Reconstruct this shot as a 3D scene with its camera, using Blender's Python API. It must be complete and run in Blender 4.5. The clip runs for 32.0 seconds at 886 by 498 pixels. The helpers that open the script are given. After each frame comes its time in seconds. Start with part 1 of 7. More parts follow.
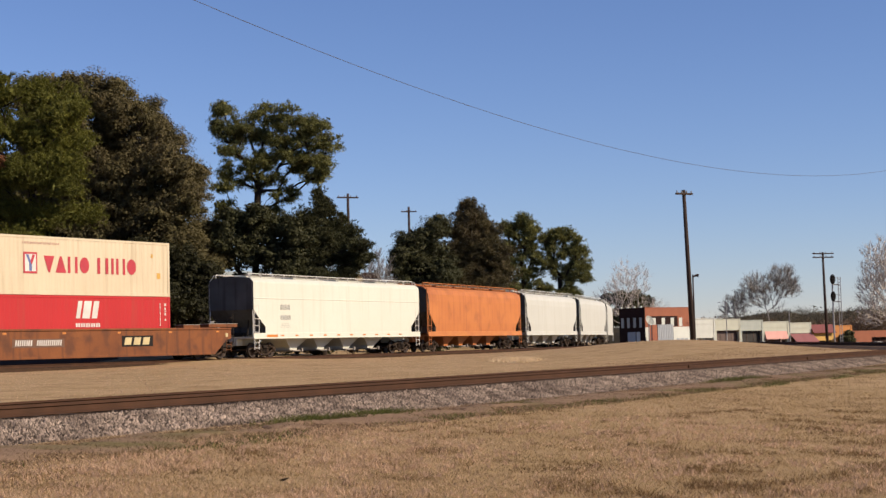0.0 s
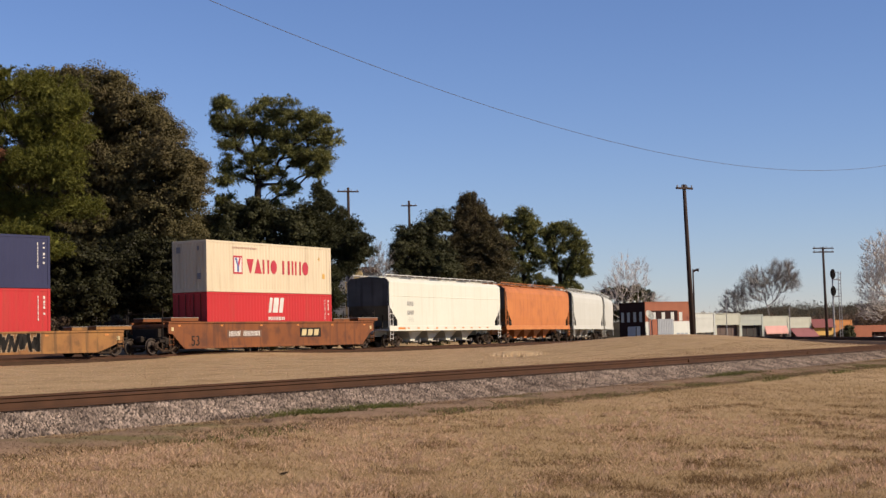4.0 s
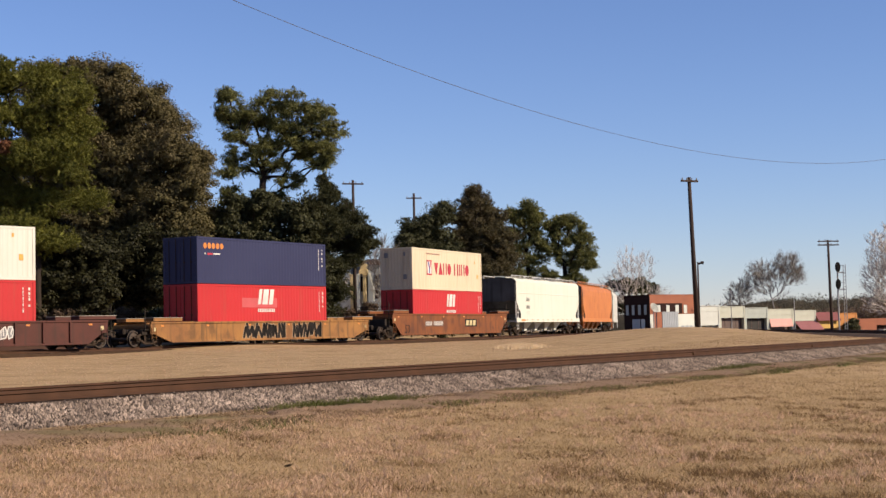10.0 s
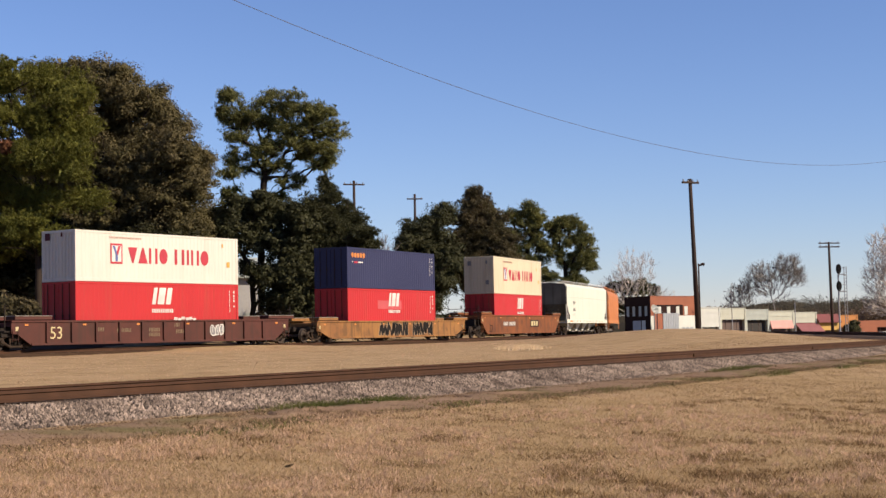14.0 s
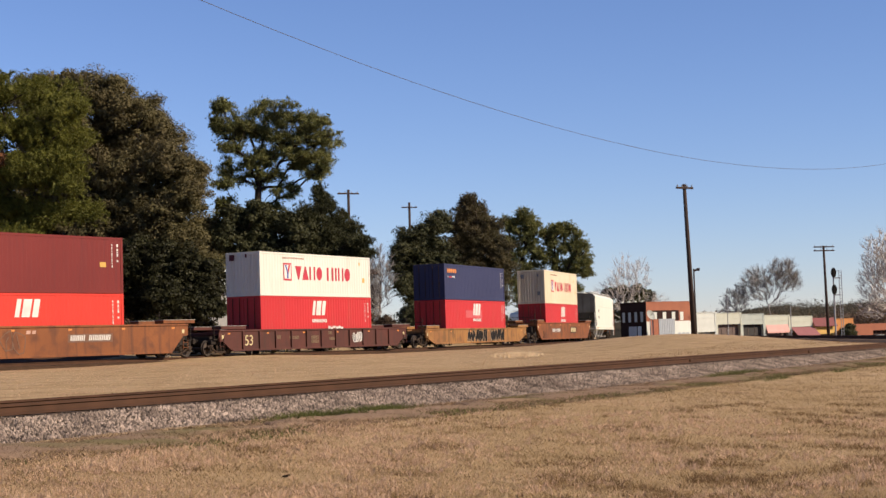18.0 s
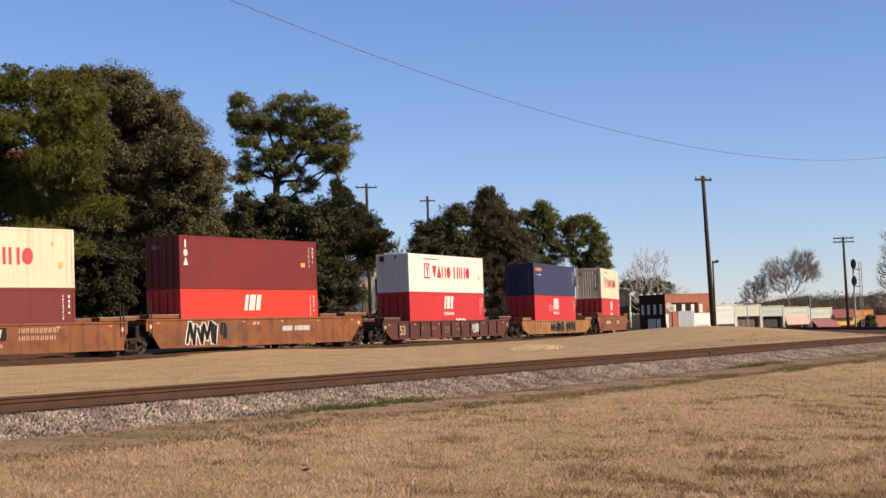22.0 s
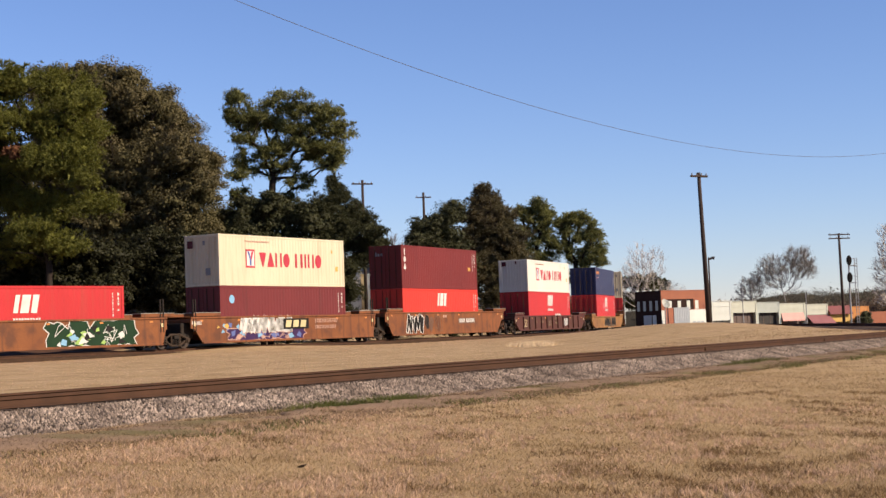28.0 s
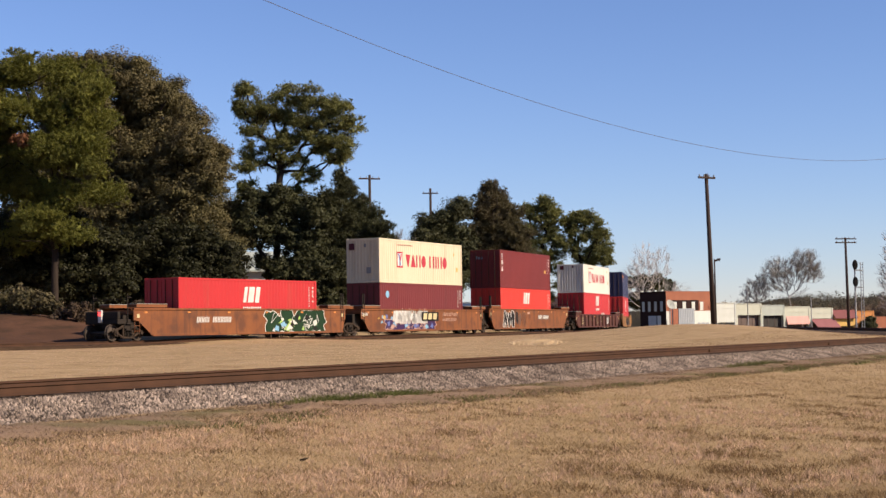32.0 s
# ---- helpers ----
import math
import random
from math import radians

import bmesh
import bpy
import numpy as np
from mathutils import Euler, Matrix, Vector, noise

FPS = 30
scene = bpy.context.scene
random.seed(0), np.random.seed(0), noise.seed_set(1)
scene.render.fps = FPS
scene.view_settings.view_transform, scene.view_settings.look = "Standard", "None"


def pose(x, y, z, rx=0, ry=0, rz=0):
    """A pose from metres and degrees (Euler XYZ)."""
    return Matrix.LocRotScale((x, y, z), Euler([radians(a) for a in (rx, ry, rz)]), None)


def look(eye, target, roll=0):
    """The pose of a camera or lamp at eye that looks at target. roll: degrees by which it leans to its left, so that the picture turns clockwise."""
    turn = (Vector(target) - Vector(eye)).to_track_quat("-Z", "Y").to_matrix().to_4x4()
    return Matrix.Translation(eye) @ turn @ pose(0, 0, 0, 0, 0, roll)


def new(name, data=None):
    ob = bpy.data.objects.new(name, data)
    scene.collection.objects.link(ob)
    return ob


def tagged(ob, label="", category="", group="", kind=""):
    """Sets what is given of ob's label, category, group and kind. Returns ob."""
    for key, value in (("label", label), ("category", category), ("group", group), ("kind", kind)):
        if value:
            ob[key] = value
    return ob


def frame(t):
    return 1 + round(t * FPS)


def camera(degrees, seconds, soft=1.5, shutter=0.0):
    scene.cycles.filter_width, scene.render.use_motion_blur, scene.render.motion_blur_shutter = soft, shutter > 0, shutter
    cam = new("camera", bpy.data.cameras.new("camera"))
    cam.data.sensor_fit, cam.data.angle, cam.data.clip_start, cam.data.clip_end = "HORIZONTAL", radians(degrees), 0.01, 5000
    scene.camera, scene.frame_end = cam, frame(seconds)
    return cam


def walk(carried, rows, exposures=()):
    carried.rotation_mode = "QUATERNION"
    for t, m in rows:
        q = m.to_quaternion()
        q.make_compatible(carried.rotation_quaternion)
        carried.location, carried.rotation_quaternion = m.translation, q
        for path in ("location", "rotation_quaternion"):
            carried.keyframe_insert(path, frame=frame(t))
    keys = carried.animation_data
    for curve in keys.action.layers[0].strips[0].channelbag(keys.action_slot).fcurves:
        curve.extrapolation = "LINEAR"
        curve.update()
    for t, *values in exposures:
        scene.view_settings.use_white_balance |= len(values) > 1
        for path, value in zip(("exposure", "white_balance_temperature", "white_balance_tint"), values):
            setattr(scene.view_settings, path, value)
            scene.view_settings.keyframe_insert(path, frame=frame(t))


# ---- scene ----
# ------------------------------------------------------------------ camera
EYE = (0.0, 0.0, 0.4506)
cam = camera(32.931, 32.0, soft=1.45)
# seconds, tilt, lean, turn of a camera held at one place
VIEW = [
    (0, 93.661, 1.461, -0.016), (0.5, 93.685, 1.623, 0.054), (1, 93.719, 1.380, 0.032), (1.5, 93.727, 1.310, 0.028),
    (2, 93.715, 1.230, 0.044), (2.5, 93.667, 1.226, 0.054), (3, 93.587, 1.138, 0.032), (3.5, 93.493, 1.275, 0.013),
    (5.5, 93.396, 1.457, -0.033), (6, 93.393, 1.012, -0.005), (6.5, 93.415, 0.859, 0.032), (7, 93.403, 0.634, 0.056),
    (7.5, 93.300, 1.036, 0.089), (8, 93.201, 1.016, 0.156), (8.5, 93.129, 1.124, 0.225), (9, 93.128, 1.556, 0.235),
    (9.5, 93.142, 1.417, 0.200), (10, 93.154, 1.295, 0.162), (10.5, 93.144, 1.445, 0.133), (11, 93.134, 1.514, 0.063),
    (11.5, 93.145, 1.233, -0.034), (12, 93.149, 1.130, -0.073), (12.5, 93.153, 1.141, -0.035),
    (13, 93.167, 1.046, 0.058), (13.5, 93.177, 1.186, 0.152), (14, 93.188, 1.138, 0.184), (14.5, 93.187, 0.670, 0.148),
    (16.5, 93.417, 1.372, 0.093), (17, 93.489, 1.628, 0.086), (17.5, 93.508, 1.884, 0.070), (18, 93.492, 1.793, 0.035),
    (18.5, 93.488, 1.772, 0.060), (19, 93.513, 1.431, 0.093), (19.5, 93.510, 1.486, 0.155), (20, 93.513, 1.431, 0.259),
    (20.5, 93.443, 1.604, 0.379), (21, 93.396, 1.622, 0.536), (21.5, 93.328, 1.862, 0.691), (22, 93.261, 2.047, 0.754),
    (22.5, 93.118, 1.967, 0.791), (23, 92.913, 1.707, 0.796), (23.5, 92.729, 1.716, 0.775), (24, 92.537, 1.838, 0.741),
    (24.5, 92.510, 2.079, 0.716), (25, 92.652, 2.156, 0.631), (25.5, 92.837, 2.167, 0.553), (27.5, 93.149, 2.103, 0.504),
    (28, 93.123, 2.069, 0.600), (28.5, 93.078, 2.183, 0.732), (29, 93.012, 2.255, 0.849), (29.5, 92.948, 2.072, 0.905),
    (30, 92.894, 2.138, 0.905), (30.5, 92.899, 2.108, 0.875), (31, 92.911, 1.726, 0.843), (31.5, 92.964, 1.191, 0.791),
    (32, 92.985, 0.919, 0.764),
]
walk(cam, [(t, pose(*EYE, rx, ry, rz)) for t, rx, ry, rz in VIEW], exposures=[(t, e, 5520, 27) for t, e in ((0, 0.69), (6, 0.66), (8, 0.72), (9, 0.82), (14, 0.88), (19, 0.89), (25, 1.01), (32, 0.97))])

# ------------------------------------------------------------------ sky and sun
SUN_UP, SUN_ROUND = radians(31), radians(110)
world = bpy.data.worlds.new("sky")
scene.world = world
world.use_nodes = True
wn = world.node_tree
sky = wn.nodes.new("ShaderNodeTexSky")
sky.sky_type, sky.sun_disc = "NISHITA", False
sky.sun_elevation, sky.sun_rotation = SUN_UP, SUN_ROUND
sky.altitude, sky.air_density, sky.dust_density, sky.ozone_density = 100, 1.0, 0.0, 3.0
wn.links.new(sky.outputs[0], wn.nodes["Background"].inputs[0])
wn.nodes["Background"].inputs[1].default_value = 0.055
sun_data = bpy.data.lights.new("sun", "SUN")
sun_data.energy, sun_data.angle, sun_data.color = 5.0, radians(0.55), (1.0, 0.81, 0.45)
sun = new("sun", sun_data)
sun_way = Vector((math.sin(SUN_ROUND) * math.cos(SUN_UP), math.cos(SUN_ROUND) * math.cos(SUN_UP), math.sin(SUN_UP)))
sun.matrix_world = look(sun_way * 200, (0, 0, 0))


# ------------------------------------------------------------------ materials
def surface(name, colour, other=None, rough=0.7, metal=0.0, big=0.5, fine=12.0, bump=0.15, grit=0.05, spread=0.5,
            stretch=(1, 1, 1), streak=None, island=0.0, per_object=0.0, translucent=0.0, sheen=0.5, patch=None):
    """Procedural paint, soil, bark: two colours mixed by a broad noise, a fine grain, optional downward streaks."""
    m = bpy.data.materials.new(name)
    m.use_nodes = True
    nt = m.node_tree
    n, ln = nt.nodes, nt.links
    b = n["Principled BSDF"]
    b.inputs["Roughness"].default_value, b.inputs["Metallic"].default_value = rough, metal
    b.inputs["Specular IOR Level"].default_value = sheen
    tc = n.new("ShaderNodeTexCoord")
    mp = n.new("ShaderNodeMapping")
    mp.inputs["Scale"].default_value = stretch
    ln.new(tc.outputs["Object"], mp.inputs[0])

    def noise_of(scale, detail=4.0, vec=None):
        t = n.new("ShaderNodeTexNoise")
        t.inputs["Scale"].default_value, t.inputs["Detail"].default_value = scale, detail
        ln.new(vec or mp.outputs[0], t.inputs["Vector"])
        return t.outputs["Fac"]

    def ramp_of(sock, lo, hi, top=1.0):
        r = n.new("ShaderNodeMapRange")
        r.inputs[1].default_value, r.inputs[2].default_value, r.inputs[4].default_value = lo, hi, top
        ln.new(sock, r.inputs[0])
        return r.outputs[0]

    def mix_of(fac, a, c, blend="MIX"):
        x = n.new("ShaderNodeMix")
        x.data_type, x.blend_type = "RGBA", blend
        for sock, v in ((x.inputs[0], fac), (x.inputs[6], a), (x.inputs[7], c)):
            if isinstance(v, (int, float)):
                sock.default_value = v
            elif isinstance(v, tuple):
                sock.default_value = (*v[:3], 1)
            else:
                ln.new(v, sock)
        return x.outputs[2]

    other = other or tuple(c * 0.75 for c in colour)
    col = mix_of(ramp_of(noise_of(big), 0.5 - spread / 2, 0.5 + spread / 2), colour, other)
    if patch:
        col = mix_of(ramp_of(noise_of(patch[3], 6.0), 0.52, 0.66, patch[4]), col, patch[:3])
    if streak:
        ms = n.new("ShaderNodeMapping")
        ms.inputs["Scale"].default_value = (2.2, 2.2, 0.16)
        ln.new(tc.outputs["Object"], ms.inputs[0])
        col = mix_of(ramp_of(noise_of(1.6, 5.0, ms.outputs[0]), 0.52, 0.72, streak[3]), col, streak[:3])
    grain = noise_of(fine, 6.0)
    col = mix_of(grit * 4, col, mix_of(ramp_of(grain, 0.3, 0.7), (0.35, 0.35, 0.35), (0.65, 0.65, 0.65)), "OVERLAY")
    if island or per_object:
        src = n.new("ShaderNodeNewGeometry").outputs["Random Per Island"] if island else n.new("ShaderNodeObjectInfo").outputs["Random"]
        h = n.new("ShaderNodeHueSaturation")
        ln.new(ramp_of(src, 0.0, 1.0, 2 * (island or per_object)), h.inputs["Value"])
        add = n.new("ShaderNodeMath")
        add.inputs[1].default_value = 1 - (island or per_object)
        ln.new(h.inputs["Value"].links[0].from_socket, add.inputs[0])
        ln.new(add.outputs[0], h.inputs["Value"])
        ln.new(col, h.inputs["Color"])
        col = h.outputs[0]
    ln.new(col, b.inputs["Base Color"])
    ln.new(ramp_of(grain, 0.2, 0.8), b.inputs["Roughness"])
    rr = b.inputs["Roughness"].links[0].from_node
    rr.inputs[3].default_value, rr.inputs[4].default_value = max(0.05, rough - 0.1), min(1, rough + 0.12)
    if bump:
        bp = n.new("ShaderNodeBump")
        bp.inputs["Strength"].default_value, bp.inputs["Distance"].default_value = bump, 0.02
        ln.new(grain, bp.inputs["Height"])
        ln.new(bp.outputs[0], b.inputs["Normal"])
    if translucent:
        tr = n.new("ShaderNodeBsdfTranslucent")
        ln.new(col, tr.inputs[0])
        ms = n.new("ShaderNodeMixShader")
        ms.inputs[0].default_value = translucent
        ln.new(b.outputs[0], ms.inputs[1])
        ln.new(tr.outputs[0], ms.inputs[2])
        ln.new(ms.outputs[0], n["Material Output"].inputs[0])
    return m


def glass(name, tint=(0.05, 0.06, 0.07)):
    m = bpy.data.materials.new(name)
    m.use_nodes = True
    b = m.node_tree.nodes["Principled BSDF"]
    b.inputs["Base Color"].default_value, b.inputs["Roughness"].default_value = (*tint, 1), 0.05
    return m


# ------------------------------------------------------------------ mesh helpers
def part(name, bm, material, parent=None, label="", smooth=False, m=None):
    """Links a bmesh as one mesh object, under its thing or part."""
    me = bpy.data.meshes.new(name)
    bm.to_mesh(me)
    bm.free()
    if material:
        me.materials.append(material)
    if smooth:
        me.polygons.foreach_set("use_smooth", [True] * len(me.polygons))
    ob = new(name, me)
    if parent:
        ob.parent = parent
    if m is not None:
        ob.matrix_basis = m
    return tagged(ob, label)


def sheet(name, verts, faces, material, parent=None, label="", smooth=False):
    """A mesh from numpy arrays of corners and of equal-sided faces."""
    me = bpy.data.meshes.new(name)
    k = faces.shape[1]
    me.vertices.add(len(verts))
    me.vertices.foreach_set("co", np.ascontiguousarray(verts, dtype=np.float32).ravel())
    me.loops.add(faces.size)
    me.loops.foreach_set("vertex_index", np.ascontiguousarray(faces, dtype=np.int32).ravel())
    me.polygons.add(len(faces))
    me.polygons.foreach_set("loop_start", np.arange(0, faces.size, k, dtype=np.int32))
    if smooth:
        me.polygons.foreach_set("use_smooth", np.ones(len(faces), dtype=bool))
    me.update(calc_edges=True)
    me.materials.append(material)
    ob = new(name, me)
    if parent:
        ob.parent = parent
    return tagged(ob, label)


def thing(name, m, label, category, group="", kind=""):
    ob = new(name)
    ob.empty_display_size = 0.3
    ob.matrix_basis = m
    return tagged(ob, label, category, group, kind)


def box(bm, x0, x1, y0, y1, z0, z1, bevel=0.0):
    r = bmesh.ops.create_cube(bm, size=1.0)
    for v in r["verts"]:
        v.co = Vector((x0 + (v.co.x + 0.5) * (x1 - x0), y0 + (v.co.y + 0.5) * (y1 - y0), z0 + (v.co.z + 0.5) * (z1 - z0)))
    if bevel:
        es = list({e for v in r["verts"] for e in v.link_edges})
        bmesh.ops.bevel(bm, geom=es, offset=bevel, segments=1, affect="EDGES")
    return bm


def boxes(*rows, bevel=0.0):
    bm = bmesh.new()
    for r in rows:
        box(bm, *r, bevel=bevel)
    return bm


def tube(bm, pts, r0, r1=None, seg=6, cap=True):
    """A tapered tube along points."""
    r1 = r0 if r1 is None else r1
    pts = [Vector(p) for p in pts]
    rings = []
    for i, p in enumerate(pts):
        d = (pts[min(i + 1, len(pts) - 1)] - pts[max(i - 1, 0)]).normalized()
        side = d.cross(Vector((0, 0, 1)) if abs(d.z) < 0.9 else Vector((1, 0, 0))).normalized()
        up = side.cross(d)
        r = r0 + (r1 - r0) * i / max(1, len(pts) - 1)
        rings.append([bm.verts.new(p + (side * math.cos(k * math.tau / seg) + up * math.sin(k * math.tau / seg)) * r) for k in range(seg)])
    for a, b in zip(rings, rings[1:]):
        for k in range(seg):
            bm.faces.new((a[k], a[(k + 1) % seg], b[(k + 1) % seg], b[k]))
    if cap:
        bm.faces.new(rings[0][::-1])
        bm.faces.new(rings[-1])
    return bm


def loft(bm, sections, closed=True, caps=True):
    """Faces between equal sections of points."""
    rows = [[bm.verts.new(p) for p in s] for s in sections]
    k = len(rows[0])
    for a, b in zip(rows, rows[1:]):
        for i in range(k if closed else k - 1):
            bm.faces.new((a[i], a[(i + 1) % k], b[(i + 1) % k], b[i]))
    if caps and closed:
        bm.faces.new(rows[0][::-1])
        bm.faces.new(rows[-1])
    return bm


def plate(bm, pts, depth, way=(0, -1, 0)):
    """A flat outline given some thickness along way."""
    w = Vector(way) * depth
    a = [bm.verts.new(p) for p in pts]
    b = [bm.verts.new(Vector(p) + w) for p in pts]
    bm.faces.new(b)
    bm.faces.new(a[::-1])
    for i in range(len(a)):
        j = (i + 1) % len(a)
        bm.faces.new((a[i], a[j], b[j], b[i]))
    return bm


# ------------------------------------------------------------------ the lines of the two tracks
HEAD, REACH, ALONG, FACING = 0.72587, 62.409, 35.0, 0.66655
BEND_MID, BEND, BEND_EASE, BEND_FROM, BEND_FAR, BEND_LAST = 60, 0.0063975, 0.000049419, 20, 138, 0.00575
GAUGE_MID = 1.22


def plan_main_line():
    """The main track's plan, metre by metre: place and heading, straight at first, then bending away."""
    def heading(s):
        g = min(max(s, BEND_FROM), BEND_FAR) - BEND_MID
        return FACING - BEND * g + BEND_EASE * g * g / 2 - max(0, s - BEND_FAR) * BEND_LAST
    start = Vector((-math.cos(HEAD), math.sin(HEAD))) * REACH + Vector((math.sin(HEAD), math.cos(HEAD))) * ALONG
    plan = {BEND_MID: start}
    for s in range(BEND_MID, 330):
        h = (heading(s) + heading(s + 1)) / 2
        plan[s + 1] = plan[s] + Vector((math.sin(h), math.cos(h)))
    for s in range(BEND_MID, -130, -1):
        h = (heading(s) + heading(s - 1)) / 2
        plan[s - 1] = plan[s] - Vector((math.sin(h), math.cos(h)))
    return {s: (p, Vector((math.sin(heading(s)), math.cos(heading(s))))) for s, p in plan.items()}


MAIN_PLAN = plan_main_line()


def main_line(s):
    """Centre of the curved main track at s metres, and its heading as a unit vector."""
    k = math.floor(s)
    f = s - k
    (p, d), (q, e) = MAIN_PLAN[k], MAIN_PLAN[k + 1]
    d = d.lerp(e, f).normalized()
    return p.lerp(q, f) + Vector((-d.y, d.x)) * GAUGE_MID, d


NEAR_AT, NEAR_WAY = Vector((0.0, 33.2)), Vector((math.sin(0.546), math.cos(0.546)))
NEAR_SIDE = Vector((-NEAR_WAY.y, NEAR_WAY.x))
NEAR_TOP = -0.30


def near_line(s):
    return NEAR_AT + NEAR_WAY * s + NEAR_SIDE * 0.75, NEAR_WAY


def ease(x, a, b):
    t = np.clip((x - a) / (b - a), 0, 1)
    return t * t * (3 - 2 * t)


def ground_height(x, y):
    """Lawn, the shoulder under the near track, the grassy swell between the tracks and the bank behind the main line."""
    x, y = np.asarray(x, dtype=float), np.asarray(y, dtype=float)
    e = (x - NEAR_AT.x) * NEAR_SIDE.x + (y - NEAR_AT.y) * NEAR_SIDE.y
    z = -1.15 + 0.02 * np.sin(x * 0.21 + y * 0.13) + 0.012 * np.sin(y * 0.27 - x * 0.2)
    z = z + ease(e, -13, -2.0) * 0.38 + ease(e, -2.0, 3.0) * 0.20 + ease(e, 3, 34) * 0.28
    z = z + np.exp(-(((x - 13.5) / 7.5) ** 2 + ((y - 86) / 20) ** 2)) * 0.82
    z = z - ease(y, 130, 230) * ease(x, 5, 30) * 2.2
    z = z + np.exp(-(((x + 30) / 13) ** 2 + ((y - 89) / 7.5) ** 2)) * 2.0
    z = z + ease(e, 52, 70) * ease(-x, -40, 10) * 0.5
    return z


# ------------------------------------------------------------------ ground and tracks
GRASS = surface("dry_grass_soil", (0.318, 0.228, 0.130), (0.258, 0.183, 0.094), rough=0.95, big=0.42, fine=26, bump=0.6, grit=0.17, spread=0.4, sheen=0.05, patch=(0.152, 0.0976, 0.0464, 1.1, 0.55))
BLADES = surface("dry_grass_blades", (0.364, 0.268, 0.148), (0.276, 0.196, 0.0976), rough=0.85, big=0.5, fine=30, bump=0, island=0.22, translucent=0.4, spread=0.4, sheen=0.05, patch=(0.168, 0.1056, 0.048, 1.1, 0.6))
BROWN_BLADES = surface("brown_dead_tufts", (0.204, 0.132, 0.0656), (0.148, 0.0944, 0.0464), rough=0.9, big=0.5, fine=30, bump=0, island=0.3, translucent=0.35, sheen=0.05)
PALE_BLADES = surface("pale_pinkish_grass", (0.535, 0.375, 0.255), (0.435, 0.300, 0.195), rough=0.85, big=0.7, fine=30, bump=0, island=0.2, translucent=0.4, sheen=0.05)
STRAW = surface("pale_straw", (0.640, 0.500, 0.320), (0.520, 0.390, 0.235), rough=0.8, big=1, fine=30, bump=0, island=0.15, translucent=0.3, sheen=0.1)
WEEDS = surface("grey_green_weeds", (0.124, 0.116, 0.044), (0.084, 0.092, 0.0256), rough=0.9, big=0.6, fine=20, bump=0, island=0.35, translucent=0.35, spread=0.25, sheen=0.1)
DEAD = surface("grey_brown_dead_weeds", (0.212, 0.144, 0.0944), (0.152, 0.1056, 0.068), rough=0.95, big=0.9, fine=24, bump=0.6, grit=0.2, sheen=0.05, patch=(0.12, 0.104, 0.0416, 0.45, 0.85))
STONE = surface("ballast_stone", (0.265, 0.210, 0.170), (0.070, 0.051, 0.040), rough=0.9, big=1.4, fine=40, bump=0.3, island=0.75, spread=0.4, sheen=0.2)
BED = surface("ballast_bed", (0.085, 0.062, 0.047), (0.048, 0.036, 0.028), rough=0.95, big=3, fine=16, bump=0.8, grit=0.14, sheen=0.1)
RUST = surface("rusty_rail_steel", (0.0592, 0.0288, 0.016), (0.0368, 0.0192, 0.0112), rough=0.85, metal=0.0, big=2, fine=30, bump=0.2, sheen=0.15)
TIE = surface("weathered_tie_wood", (0.0496, 0.0336, 0.024), (0.0288, 0.02, 0.0144), rough=0.95, big=3, fine=25, bump=0.4, stretch=(1, 6, 6), per_object=0.3, sheen=0.1)
CLAY = surface("red_clay", (0.08184, 0.04216, 0.02579), (0.05208, 0.02778, 0.01686), rough=0.95, big=0.6, fine=8, bump=0.6, grit=0.15, sheen=0.1, patch=(0.03472, 0.02232, 0.0129, 0.5, 0.7))
SIDE_BED = surface("rusty_side_track_bed", (0.140, 0.095, 0.062), (0.085, 0.058, 0.040), rough=0.95, big=1.5, fine=12, bump=0.5, grit=0.1, sheen=0.05)
CINDER = surface("dark_cinder_soil", (0.066, 0.041, 0.026), (0.036, 0.023, 0.015), rough=0.95, big=1.5, fine=12, bump=0.5, grit=0.1, sheen=0.0)


def axis(*spans):
    out = []
    for a, b, step in spans:
        out += list(np.arange(a, b, step))
    return np.array(out + [spans[-1][1]])


def build_ground():
    xs = axis((-3200, -400, 280), (-400, -100, 25), (-100, -44, 4), (-44, -13, 0.8), (-13, 13, 0.4), (13, 60, 0.8), (60, 120, 4), (120, 420, 25), (420, 3200, 278))
    ys = axis((-2000, -200, 300), (-200, 0, 20), (0, 10, 0.8), (10, 36, 0.4), (36, 130, 0.8), (130, 260, 4), (260, 700, 40), (700, 4500, 380))
    gx, gy = np.meshgrid(xs, ys)
    rng = np.random.default_rng(3)
    z = ground_height(gx, gy) + rng.normal(0, 0.003, gx.shape)
    v = np.stack([gx, gy, z], -1).reshape(-1, 3)
    w = len(xs)
    i = (np.arange(len(ys) - 1)[:, None] * w + np.arange(w - 1)[None]).ravel()
    ob = sheet("ground", v, np.stack([i, i + 1, i + w + 1, i + w], 1), GRASS, smooth=True)
    tagged(ob, "dry tan winter lawn and grassy railway land", "ground", kind="structure")


def rail_mesh(line, s0, s1, step, across, top):
    """Steel rail with head, web and foot."""
    prof = [(-0.036, 0), (-0.036, -0.035), (-0.01, -0.05), (-0.01, -0.13), (-0.07, -0.145), (-0.07, -0.16), (0.07, -0.16), (0.07, -0.145),
            (0.01, -0.13), (0.01, -0.05), (0.036, -0.035), (0.036, 0)]
    secs = []
    for s in np.arange(s0, s1 + 1e-6, step):
        p, d = line(float(s))
        secs.append([(p.x - d.y * (across + a), p.y + d.x * (across + a), top + h) for a, h in prof])
    return loft(bmesh.new(), secs)


